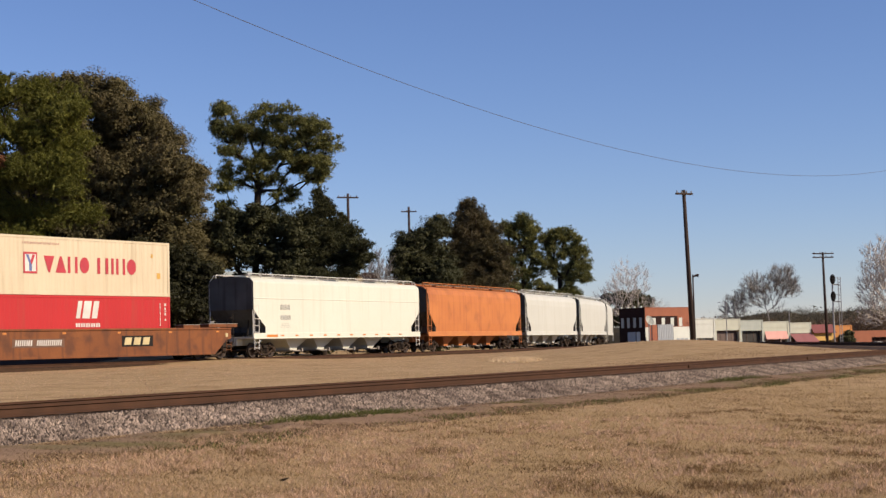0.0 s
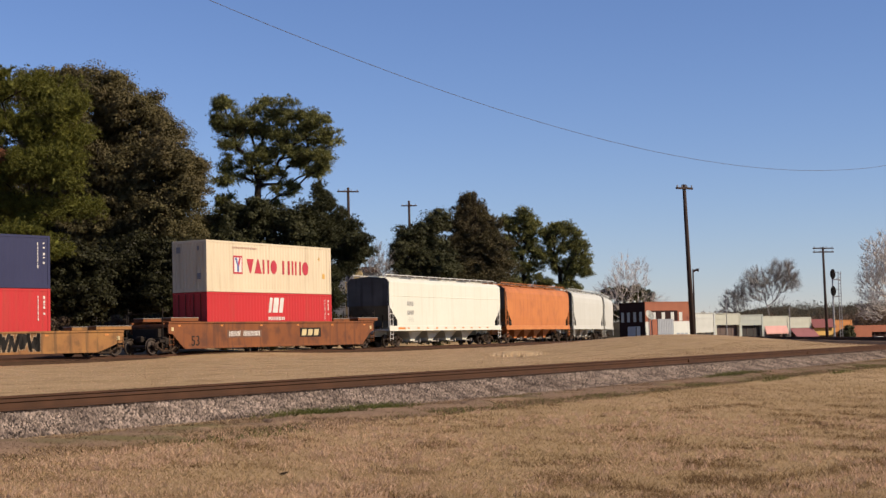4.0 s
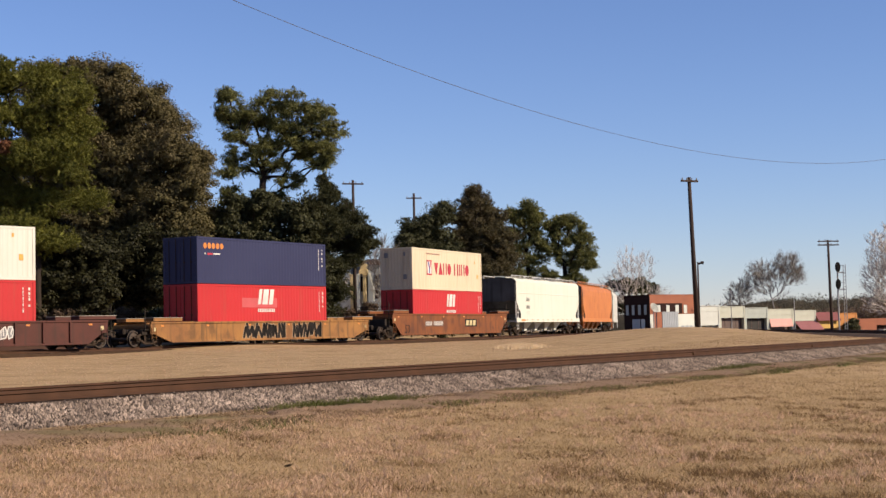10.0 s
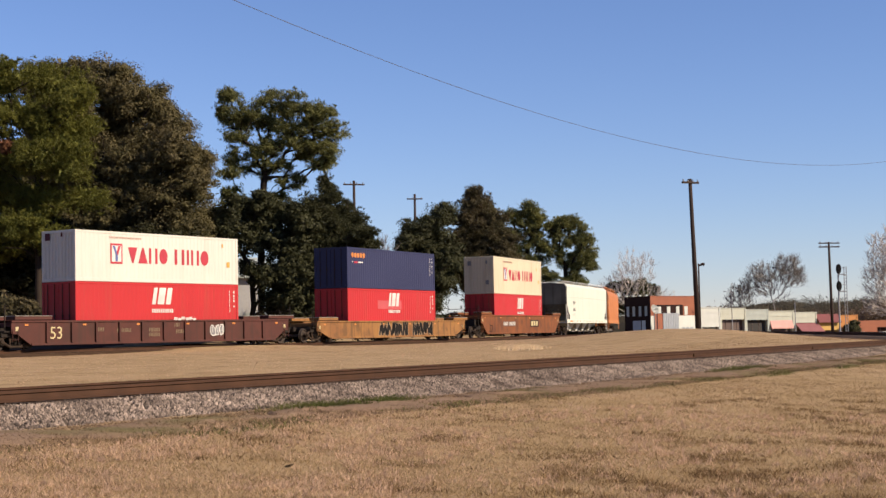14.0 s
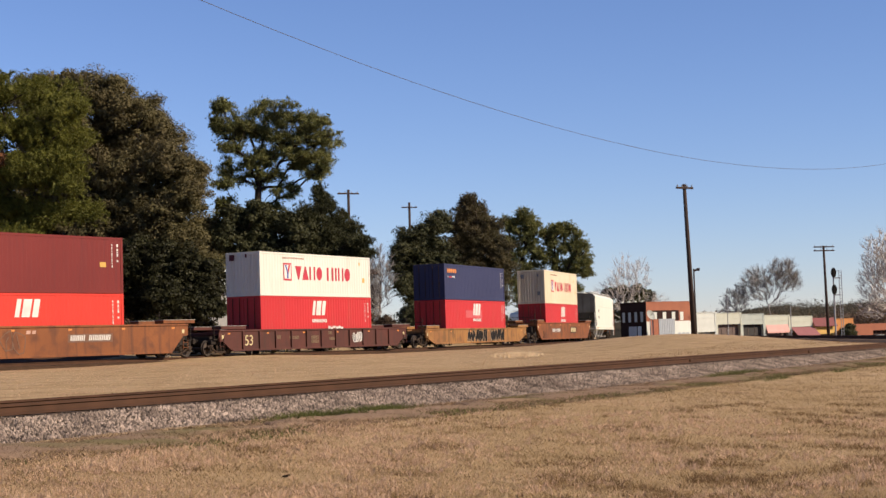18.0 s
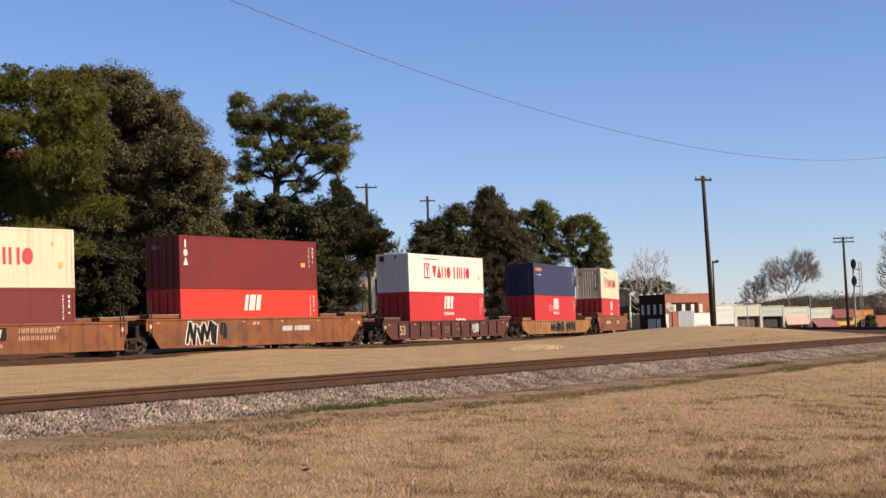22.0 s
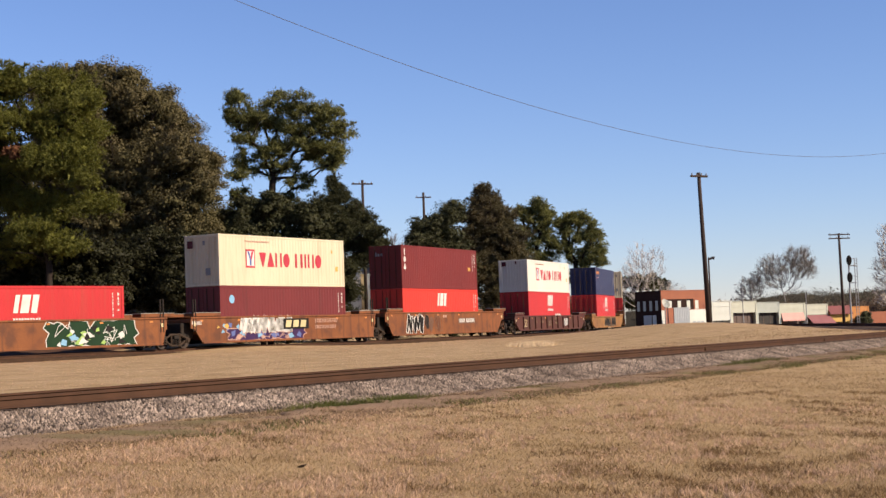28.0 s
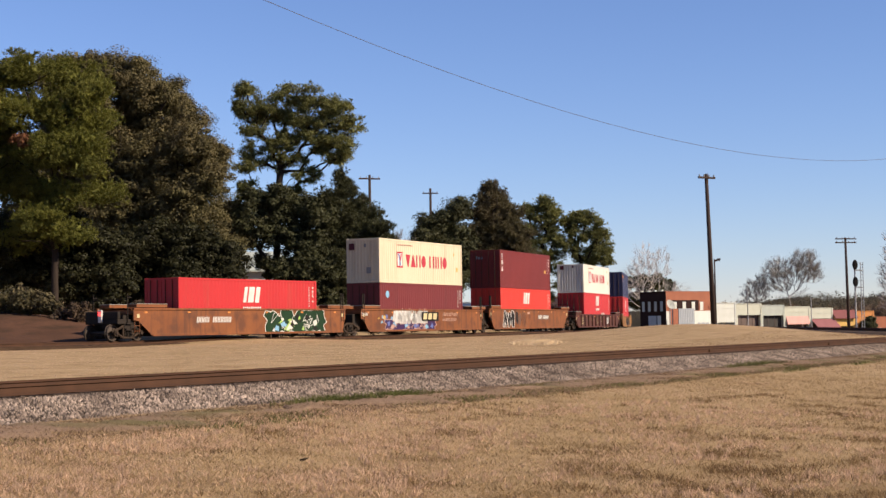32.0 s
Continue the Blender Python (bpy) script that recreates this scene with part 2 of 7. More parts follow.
def bed_mesh(line, s0, s1, step, top, foot, half, toe):
    secs = []
    rng = random.Random(5)
    for s in np.arange(s0, s1 + 1e-6, step):
        p, d = line(float(s))
        row = []
        for a, h in ((-toe, foot), (-(toe + half) / 2, (top + foot) / 2), (-half, top), (0, top + 0.015), (half, top), (toe, foot)):
            a += rng.uniform(-0.08, 0.08)
            row.append((p.x - d.y * a, p.y + d.x * a, h + rng.uniform(-0.02, 0.02)))
        secs.append(row)
    bm = loft(bmesh.new(), secs, closed=False, caps=False)
    for f in bm.faces:
        f.normal_update()
        if f.normal.z < 0:
            f.normal_flip()
    return bm


def add_ties(t, line, s0, count, pitch, top):
    """Wooden sleepers under the rails, all on one mesh."""
    me = None
    rng = random.Random(9)
    for k in range(count):
        p, d = line(s0 + k * pitch)
        m = Matrix.Translation((p.x, p.y, top - 0.16)) @ Matrix.Rotation(math.atan2(d.y, d.x) + rng.uniform(-0.02, 0.02), 4, "Z")
        if me is None:
            ob = part("tie", boxes((-0.115, 0.115, -1.3, 1.3, -0.17, 0.0), bevel=0.015), TIE, t, m=m)
            me = ob.data
        else:
            ob = new("tie", me)
            ob.parent, ob.matrix_basis = t, m


def stones(name, line, s0, s1, count, across, size, z_of, seed, label, density=None):
    """Loose crushed stones, each an uneven pointed lump bedded in the ballast."""
    rng = np.random.default_rng(seed)
    s = rng.uniform(s0, s1, count)
    a = rng.uniform(*across, count)
    pd = np.array([(*line(float(v))[0], *line(float(v))[1]) for v in s])
    c = np.stack([pd[:, 0] - pd[:, 3] * a, pd[:, 1] + pd[:, 2] * a, z_of(a)], 1)
    base = np.array([(1, 0, -0.5), (0, 1, -0.5), (-1, 0, -0.5), (0, -1, -0.5), (0, 0, 0.9)], float)
    r = size * rng.uniform(0.55, 1.35, (count, 1, 1))
    v = base[None] * r * rng.uniform(0.6, 1.25, (count, 5, 1)) + rng.normal(0, 0.16, (count, 5, 3)) * r
    th = rng.uniform(0, 6.28, count)
    ct, st = np.cos(th)[:, None], np.sin(th)[:, None]
    v = np.stack([v[..., 0] * ct - v[..., 1] * st, v[..., 0] * st + v[..., 1] * ct, v[..., 2]], -1) + c[:, None]
    f = np.array([(0, 1, 4), (1, 2, 4), (2, 3, 4), (3, 0, 4)])
    ob = sheet(name, v.reshape(-1, 3), (f[None] + (np.arange(count) * 5)[:, None, None]).reshape(-1, 3), STONE)
    return tagged(ob, label, "gravel", kind="stuff")


def blades(name, x, y, height, width, material, label, seed, lean=0.6, kind="grass"):
    """Grass: bent three-cornered blades."""
    rng = np.random.default_rng(seed)
    n = len(x)
    z = ground_height(x, y)
    th = rng.uniform(0, 6.28, n)
    h = height * rng.uniform(0.5, 1.4, n)
    w = width * rng.uniform(0.6, 1.4, n)
    lx, ly = rng.normal(0, lean, n) * h, rng.normal(0, lean, n) * h
    a = np.stack([x - np.cos(th) * w, y - np.sin(th) * w, z - 0.01], 1)
    b = np.stack([x + np.cos(th) * w, y + np.sin(th) * w, z - 0.01], 1)
    c = np.stack([x + lx, y + ly, z + h], 1)
    ob = sheet(name, np.stack([a, b, c], 1).reshape(-1, 3), np.arange(3 * n).reshape(-1, 3), material)
    return tagged(ob, label, kind, kind="stuff")


def scatter(rng, n, s0, s1, e0, e1):
    """Places in a strip beside the near track, counted from its line."""
    s, e = rng.uniform(s0, s1, n), rng.uniform(e0, e1, n)
    return NEAR_AT.x + NEAR_WAY.x * s + NEAR_SIDE.x * e, NEAR_AT.y + NEAR_WAY.y * s + NEAR_SIDE.y * e, s, e


def build_land():
    build_ground()
    rng = np.random.default_rng(8)
    t = thing("railroad_track", Matrix(), "rusty single track on pale crushed stone beside the lawn", "railway track", kind="structure")
    part("ballast_bed", bed_mesh(near_line, -45, 150, 1.5, NEAR_TOP - 0.24, -0.84, 1.5, 2.7), BED, t, "pale crushed stone shoulder")
    for a in (-0.753, 0.753):
        part("rail", rail_mesh(near_line, -45, 150, 3.0, a, NEAR_TOP), RUST, t, "rust-brown steel rail")
    add_ties(t, near_line, -24, 150, 0.54, NEAR_TOP)

    def slope(a):
        return np.interp(a, [-2.7, -1.5, -1.05, -0.8, 0, 1.5, 2.7], [-0.78, NEAR_TOP - 0.19, NEAR_TOP - 0.2, NEAR_TOP - 0.26, NEAR_TOP - 0.2, NEAR_TOP - 0.19, -0.6])
    stones("ballast_stones", near_line, -15, 32, 66000, (-2.75, -0.7), 0.031, slope, 4, "pale grey and pinkish crushed stone ballast")
    stones("ballast_stones", near_line, 32, 70, 24000, (-2.75, -0.7), 0.040, slope, 5, "pale grey and pinkish crushed stone ballast")
    stones("ballast_stones", near_line, -15, 60, 6000, (-3.4, -2.5), 0.028, lambda a: np.interp(a, [-3.5, -2.6], [-0.84, -0.76]), 7, "loose crushed stone strewn in the dead weeds")
    stones("ballast_stones", near_line, -17, 40, 5000, (-0.7, 1.2), 0.05, lambda a: slope(a) - 0.02, 6, "crushed stone ballast between the rails")
    m = thing("main_track", Matrix(), "main railway track curving away behind the grassy swell", "railway track", kind="structure")
    part("ballast_bed", bed_mesh(main_line, -110, 300, 3.0, -0.17, -0.62, 1.6, 3.0), CINDER, m, "dark cinder bed")
    for a in (-0.753, 0.753):
        part("rail", rail_mesh(main_line, -110, 300, 3.0, a, 0.0), RUST, m, "rust-brown steel rail")
    add_ties(m, main_line, 55, 160, 0.54, 0.0)

    def side_line(s):
        w = Vector((0.0875, 0.9962))
        return Vector((24.9, 84.0)) + w * s, w
    d = thing("side_track", Matrix(), "dark side track running toward the town", "railway track", kind="structure")
    part("ballast_bed", bed_mesh(side_line, -60, 120, 3.0, -0.22, -0.75, 1.6, 2.8), SIDE_BED, d, "brown stone bed")
    for a in (-0.753, 0.753):
        part("rail", rail_mesh(side_line, -60, 120, 3.0, a, -0.05), RUST, d, "rusty rail")
    # bare clay on the bank behind the main line
    xs, ys = np.arange(-48, -16.9, 0.6), np.arange(77, 95.1, 0.6)
    gx, gy = np.meshgrid(xs, ys)
    edge = np.minimum.reduce([(gx + 48) / 2, (-17 - gx) / 3, (gy - 77) / 2, (95 - gy) / 2, np.full(gx.shape, 1.0)])
    v = np.stack([gx, gy, ground_height(gx, gy) + 0.16 * edge - 0.05 + rng.normal(0, 0.02, gx.shape)], -1).reshape(-1, 3)
    w = len(xs)
    i = (np.arange(len(ys) - 1)[:, None] * w + np.arange(w - 1)[None]).ravel()
    tagged(sheet("clay_bank", v, np.stack([i, i + 1, i + w + 1, i + w], 1), CLAY, smooth=True), "bare reddish clay bank behind the main line", "bank", kind="structure")
    # a mat of dead weeds along the foot of the ballast, ragged on both sides
    ss = np.arange(-20, 76, 0.25)
    wig = lambda k: 0.22 * np.sin(ss * 0.83 + k) + 0.16 * np.sin(ss * 2.1 + 2 * k) + 0.12 * np.sin(ss * 5.3 + 3 * k) + rng.normal(0, 0.05, len(ss))
    inner, outer = -2.35 + 1.7 * wig(1), -3.80 + 1.9 * wig(4)
    rows = []
    for f in np.linspace(0, 1, 6):
        e = inner + (outer - inner) * f
        x, y = NEAR_AT.x + NEAR_WAY.x * ss + NEAR_SIDE.x * e, NEAR_AT.y + NEAR_WAY.y * ss + NEAR_SIDE.y * e
        lift = 0.035 if 0 < f < 1 else -0.05
        rows.append(np.stack([x, y, np.maximum(ground_height(x, y), np.interp(e, [-3.5, -1.95], [-0.9, -0.78])) + lift + rng.normal(0, 0.012, len(ss))], -1))
    v = np.stack(rows, 1)
    i = (np.arange(len(ss) - 1)[:, None] * 6 + np.arange(5)[None]).ravel()
    tagged(sheet("weed_mat", v.reshape(-1, 3), np.stack([i, i + 1, i + 7, i + 6], 1), DEAD, smooth=True), "matted grey-brown dead weeds along the ballast foot", "weeds", kind="stuff")

    def patchy(x, y, k):
        return np.sin(x * 1.3 + 2.1 * np.sin(y * 0.7 + k) + k) * np.sin(y * 0.9 + 1.7 * np.sin(x * 0.8 - k) + 2 * k)

    def lawn(n, y0, y1, power, tall, wide, paint, seed, bias=0.0, gate=None):
        y = y0 + (y1 - y0) * rng.random(n) ** power
        x = y * rng.uniform(-0.32, 0.33, n)
        e = (x - NEAR_AT.x) * NEAR_SIDE.x + (y - NEAR_AT.y) * NEAR_SIDE.y
        keep = e < -3.3 + 0.3 * patchy(x, y, 2)
        if gate is not None:
            keep &= rng.random(n) < np.clip(gate + 0.75 * patchy(x, y, seed) - bias * x / y * 3, 0.03, 1)
        blades("lawn_grass", x[keep], y[keep], tall, wide, paint, "short dry tan lawn grass", seed, 1.15)
    # lawn blades, thickest where the lawn is close, in pale and brown drifts
    lawn(250000, 12.3, 36, 1.35, 0.030, 0.0055, BLADES, 12)
    lawn(150000, 12.3, 34, 1.3, 0.033, 0.0055, PALE_BLADES, 17, 0.55, 0.32)
    # taller tufts, each a small bunch
    m = 4600
    y = 12.4 + 14 * rng.random(m) ** 1.25
    x = y * rng.uniform(-0.31, 0.33, m)
    e = (x - NEAR_AT.x) * NEAR_SIDE.x + (y - NEAR_AT.y) * NEAR_SIDE.y
    ok = (e < -4) & (rng.random(m) < np.clip(0.35 + patchy(x, y, 5) + 1.2 * x / y, 0.05, 1))
    k = 14
    tx, ty = np.repeat(x[ok], k) + rng.normal(0, 0.022, ok.sum() * k), np.repeat(y[ok], k) + rng.normal(0, 0.022, ok.sum() * k)
    blades("lawn_tufts", tx, ty, 0.065, 0.006, PALE_BLADES, "longer tufts of dry lawn grass", 18, 0.6)
    m = 9000
    y = 12.4 + 17 * rng.random(m) ** 1.1
    x = y * rng.uniform(-0.31, 0.33, m)
    e = (x - NEAR_AT.x) * NEAR_SIDE.x + (y - NEAR_AT.y) * NEAR_SIDE.y
    ok = (e < -4.2) & (rng.random(m) < np.clip(0.9 * patchy(x * 1.6, y * 1.6, 9) + 1.1 * x / y - 0.05 - 0.02 * (y - 12), 0.02, 1))
    k = 16
    tx, ty = np.repeat(x[ok], k) + rng.normal(0, 0.08, ok.sum() * k), np.repeat(y[ok], k) + rng.normal(0, 0.06, ok.sum() * k)
    blades("lawn_tufts", tx, ty, 0.045, 0.008, BROWN_BLADES, "brown dead tufts in the dry lawn", 20, 0.8)
    x, y, s, e = scatter(rng, 70000, 0, 60, -13, -3.6)
    keep = (np.abs(x / y) < 0.33) & (y > 30)
    blades("lawn_grass", x[keep], y[keep], 0.03, 0.009, BLADES, "short dry tan lawn grass", 13, 1.15)
    x, y, s, e = scatter(rng, 120000, -18, 75, -4.3, -2.1)
    blades("trackside_weeds", x, y, 0.05, 0.007, DEAD, "matted grey-brown dead weeds along the ballast foot", 19, 1.5, kind="weeds")
    x, y, s, e = scatter(rng, 90000, -18, 75, -4.7, -2.4)
    edge = np.exp(-((e + 3.95) / 0.32) ** 2)
    keep = rng.random(len(x)) < np.clip((0.35 + 0.8 * patchy(s * 0.8, e * 0.3, 3)) * edge + 1.6 * np.clip(patchy(s * 0.45, e, 7) - 0.55, 0, 1), 0, 1)
    blades("trackside_weeds", x[keep], y[keep], 0.06, 0.010, WEEDS, "patchy green weeds at the edge of the lawn", 14, kind="weeds")
    x, y, s, e = scatter(rng, 90000, -20, 90, 2.3, 36)
    keep = np.abs(x / y) < 0.33
    blades("meadow_grass", x[keep], y[keep], 0.022, 0.014, PALE_BLADES, "dry tan grass between the tracks", 15, 1.6)
    # green weed patches in the ballast foot
    for px_, py_, half in ((-2.27, 24.6, 0.8), (-1.23, 26.3, 1.0), (8.1, 41.7, 1.6)):
        g = rng.normal(0, 1, (1000, 2))
        wx = px_ + NEAR_WAY.x * g[:, 0] * half * 0.6 + NEAR_SIDE.x * g[:, 1] * 0.16
        wy = py_ + NEAR_WAY.y * g[:, 0] * half * 0.6 + NEAR_SIDE.y * g[:, 1] * 0.16
        blades("trackside_weeds", wx, wy, 0.11, 0.011, WEEDS, "patch of green weeds growing in the ballast foot", 31, 0.9, kind="weeds")
    # brown thin grass beside the far side of the near track
    x, y, s, e = scatter(rng, 42000, -20, 80, 1.9, 8.5)
    keep = (np.abs(x / y) < 0.33) & (rng.random(len(x)) < np.clip(0.55 + 0.6 * patchy(x * 0.5, y * 0.5, 4) - 0.07 * (e - 2), 0, 1))
    blades("meadow_grass", x[keep], y[keep], 0.03, 0.013, BROWN_BLADES, "thin brown grass beside the near track", 32, 1.3)
    # low dark leaf clump on the lawn, and a stick lying by the straw
    leaf = thing("leaf_clump", Matrix.Translation((-1.71, 15.9, float(ground_height(-1.71, 15.9)))), "small dark clump of dead leaves on the lawn", "leaves")
    bm = bmesh.new()
    for k in range(9):
        a = k * 2.4
        r = 0.008 * math.sqrt(k + 1)
        plate(bm, [(r * math.cos(a) - 0.03, r * math.sin(a), 0.01 + 0.003 * k), (r * math.cos(a), r * math.sin(a) - 0.02, 0.02 + 0.003 * k), (r * math.cos(a) + 0.035, r * math.sin(a), 0.035 + 0.002 * k), (r * math.cos(a), r * math.sin(a) + 0.02, 0.02)], 0.002, (0, 0, 1))
    tagged(part("leaf_pile", bm, TIE, leaf), kind="stuff")
    stick = part("fallen_stick", tube(bmesh.new(), [(2.9, 74.6, -0.40), (3.2, 74.7, -0.28), (3.65, 74.8, -0.2)], 0.012, 0.006, seg=5), TIE)
    tagged(stick, "thin dark stick lying in the grass", "stick")
    for s0, a in ((14.5, -0.753), (26.0, -0.753), (38.0, -0.753)):
        p, d = near_line(s0)
        part("joint_bar", boxes((-0.32, 0.32, -0.05, -0.012, -0.128, -0.045), bevel=0.006), RUST, t, "dark bolted joint bar",
             m=Matrix.Translation((p.x - d.y * a, p.y + d.x * a, NEAR_TOP)) @ Matrix.Rotation(math.atan2(d.y, d.x), 4, "Z"))
    g = rng.normal(0, 1, (3200, 2))
    cx, cy = 3.45, 71.0
    blades("grass_tuft", cx + g[:, 0] * 0.42, cy + g[:, 1] * 1.3, 0.15, 0.02, STRAW, "pale clump of tall dry grass", 16, 0.45)


build_land()


# ------------------------------------------------------------------ the train
MOVERS, WHEELS = [], []
TRAVEL = (28.97, 32.80, 36.60, 40.35, 44.10, 47.85, 51.58, 55.28, 58.98, 62.67, 66.33, 70.00, 73.66, 77.31, 80.95, 84.61, 88.27,
          91.93, 95.61, 99.33, 103.03, 106.76, 110.52, 114.28, 118.07, 121.85, 125.72, 129.58, 133.42, 137.35, 141.25, 145.21, 149.16)


def ride(ob, rear, front, local=None):
    """ob rolls along the main line on two trucks; local is its pose from the midpoint between them."""
    MOVERS.append((ob, rear, front, local or Matrix()))
    return ob


def car_pose(rear, front, travel):
    a, b = main_line(rear + travel)[0], main_line(front + travel)[0]
    d = b - a
    return Matrix.Translation(((a.x + b.x) / 2, (a.y + b.y) / 2, 0)) @ Matrix.Rotation(math.atan2(d.y, d.x), 4, "Z")


ORANGE_W = surface("faded_wellcar_orange", (0.164, 0.0592, 0.0176), (0.112, 0.0392, 0.0144), rough=0.7, big=0.7, fine=30, bump=0.08, sheen=0.2, grit=0.09, streak=(0.056, 0.0256, 0.016, 0.75), patch=(0.068, 0.0288, 0.016, 1.3, 0.7))
YELLOW_W = surface("dirty_wellcar_yellow", (0.24, 0.12, 0.032), (0.148, 0.068, 0.0264), rough=0.7, big=0.6, fine=30, bump=0.08, sheen=0.2, grit=0.09, streak=(0.0616, 0.03696, 0.01848, 0.8), patch=(0.096, 0.0496, 0.0208, 1.3, 0.7))
BROWN_W = surface("oxide_wellcar_brown", (0.0704, 0.024, 0.0176), (0.0496, 0.0176, 0.0136), rough=0.7, big=0.7, fine=30, bump=0.08, sheen=0.2, grit=0.08, streak=(0.032, 0.0192, 0.0144, 0.6), patch=(0.04, 0.0176, 0.0136, 1.3, 0.6))
GRIME = surface("truck_grime", (0.02776, 0.02216, 0.01848), (0.01728, 0.01416, 0.01232), rough=0.85, metal=0.1, big=2, fine=30, bump=0.3, sheen=0.1)
DUSTY = surface("dusty_truck_steel", (0.046, 0.031, 0.022), (0.026, 0.019, 0.014), rough=0.85, metal=0.1, big=3, fine=30, bump=0.3, sheen=0.1)
WHEEL = surface("wheel_steel", (0.05544, 0.03696, 0.02776), (0.0308, 0.02464, 0.01848), rough=0.6, metal=0.5, big=3, fine=30, bump=0.1)
CREAM = surface("cream_container_paint", (0.460, 0.398, 0.288), (0.420, 0.358, 0.254), rough=0.5, big=0.5, fine=40, bump=0.04, streak=(0.2464, 0.1968, 0.1232, 0.35), sheen=0.2)
WHITE_C = surface("white_container_paint", (0.468, 0.4496, 0.4064), (0.4312, 0.4128, 0.3696), rough=0.5, big=0.5, fine=40, bump=0.04, streak=(0.308, 0.2776, 0.2216, 0.25), sheen=0.25)
RED_C = surface("red_container_paint", (0.3448, 0.02344, 0.02344), (0.296, 0.0216, 0.0216), rough=0.48, big=0.4, fine=40, bump=0.04, streak=(0.2464, 0.04312, 0.0308, 0.4), sheen=0.15)
ORED_C = surface("orange_red_container_paint", (0.4064, 0.03384, 0.01848), (0.3576, 0.02776, 0.01728), rough=0.48, big=0.4, fine=40, bump=0.04, sheen=0.15)
BLUE_C = surface("navy_container_paint", (0.02776, 0.0308, 0.07088), (0.02344, 0.02584, 0.0616), rough=0.45, big=0.4, fine=40, bump=0.04, sheen=0.12)
MAROON_C = surface("maroon_container_paint", (0.12, 0.0188, 0.016), (0.1, 0.016, 0.014), rough=0.5, big=0.4, fine=40, bump=0.04, sheen=0.15, streak=(0.08, 0.01848, 0.01848, 0.4))
MAROON_D = surface("dull_maroon_paint", (0.116, 0.0228, 0.0228), (0.096, 0.0192, 0.0196), rough=0.5, big=0.4, fine=40, bump=0.04, sheen=0.15, streak=(0.072, 0.0208, 0.0192, 0.5))
HOP_WHITE = surface("dusty_white_hopper", (0.472, 0.48, 0.424), (0.432, 0.436, 0.376), rough=0.55, big=0.35, fine=30, bump=0.04, streak=(0.376, 0.36, 0.3, 0.4))
HOP_END = surface("dark_hopper_end", (0.084, 0.084, 0.0816), (0.044, 0.0432, 0.0416), rough=0.85, big=0.8, fine=20, bump=0.05, sheen=0.15, streak=(0.028, 0.0264, 0.0256, 0.7))
HOP_GREY = surface("pale_grey_hopper", (0.400, 0.410, 0.385), (0.360, 0.366, 0.338), rough=0.55, big=0.35, fine=30, bump=0.04, streak=(0.304, 0.292, 0.248, 0.4))
HOP_ORANGE = surface("rusty_orange_hopper", (0.38, 0.14, 0.0336), (0.32, 0.108, 0.0272), rough=0.6, big=0.5, fine=30, bump=0.05, sheen=0.3, streak=(0.216, 0.068, 0.024, 0.6), patch=(0.225, 0.078, 0.024, 0.8, 0.6))
HOP_SILL = surface("bright_orange_sill", (0.3816, 0.148, 0.0308), (0.308, 0.1048, 0.02464), rough=0.6, big=1, fine=30, bump=0.05)
P_RED = surface("sign_red", (0.3392, 0.01848, 0.0308), rough=0.5, bump=0, big=2, fine=30)
P_WHITE = surface("sign_white", (0.4928, 0.4808, 0.456), rough=0.5, bump=0, big=2, fine=30)
P_BLACK = surface("sign_black", (0.01544, 0.01352, 0.01232), rough=0.6, bump=0, big=2, fine=30, sheen=0.1)
P_YELLOW = surface("sign_yellow", (0.4312, 0.2584, 0.03696), rough=0.5, bump=0, big=2, fine=30)
P_CREAM = surface("sign_cream", (0.4312, 0.3576, 0.1848), rough=0.5, bump=0, big=2, fine=30)
P_GREY = surface("sign_grey", (0.148, 0.148, 0.1544), rough=0.5, bump=0, big=2, fine=30)
P_BLUE = surface("sign_blue", (0.07392, 0.0984, 0.2584), rough=0.5, bump=0, big=2, fine=30)
P_LBLUE = surface("sign_light_blue", (0.1544, 0.308, 0.4624), rough=0.5, bump=0, big=2, fine=30)
P_GREEN = surface("paint_dark_green", (0.01232, 0.0308, 0.01352), rough=0.5, bump=0, big=2, fine=30, sheen=0.1)
P_LIME = surface("paint_lime", (0.2464, 0.3816, 0.07392), rough=0.5, bump=0, big=2, fine=30)
P_VIOLET = surface("paint_dark_violet", (0.03696, 0.01848, 0.0616), rough=0.5, bump=0, big=2, fine=30, sheen=0.1)
P_FAINT = surface("faded_print_red", (0.3816, 0.2216, 0.1664), rough=0.5, bump=0, big=2, fine=30)
P_MAROON = surface("sign_maroon", (0.070, 0.016, 0.024), rough=0.5, bump=0, big=2, fine=30, sheen=0.1)
P_ORANGE = surface("sign_orange", (0.4312, 0.1544, 0.01848), rough=0.5, bump=0, big=2, fine=30)
LAMP_RED = bpy.data.materials.new("tail_lamp")
LAMP_RED.use_nodes = True
LAMP_RED.node_tree.nodes["Principled BSDF"].inputs["Base Color"].default_value = (0.6, 0.02, 0.02, 1)
LAMP_RED.node_tree.nodes["Principled BSDF"].inputs["Emission Color"].default_value = (1, 0.05, 0.03, 1)
LAMP_RED.node_tree.nodes["Principled BSDF"].inputs["Emission Strength"].default_value = 1.5


def mark(bm, x0, x1, z0, z1, y, thick=0.006, slant=0.0):
    """One painted bar on the side that faces the lawn."""
    plate(bm, [(x0, y, z0), (x1, y, z0), (x1 + slant, y, z1), (x0 + slant, y, z1)], thick)


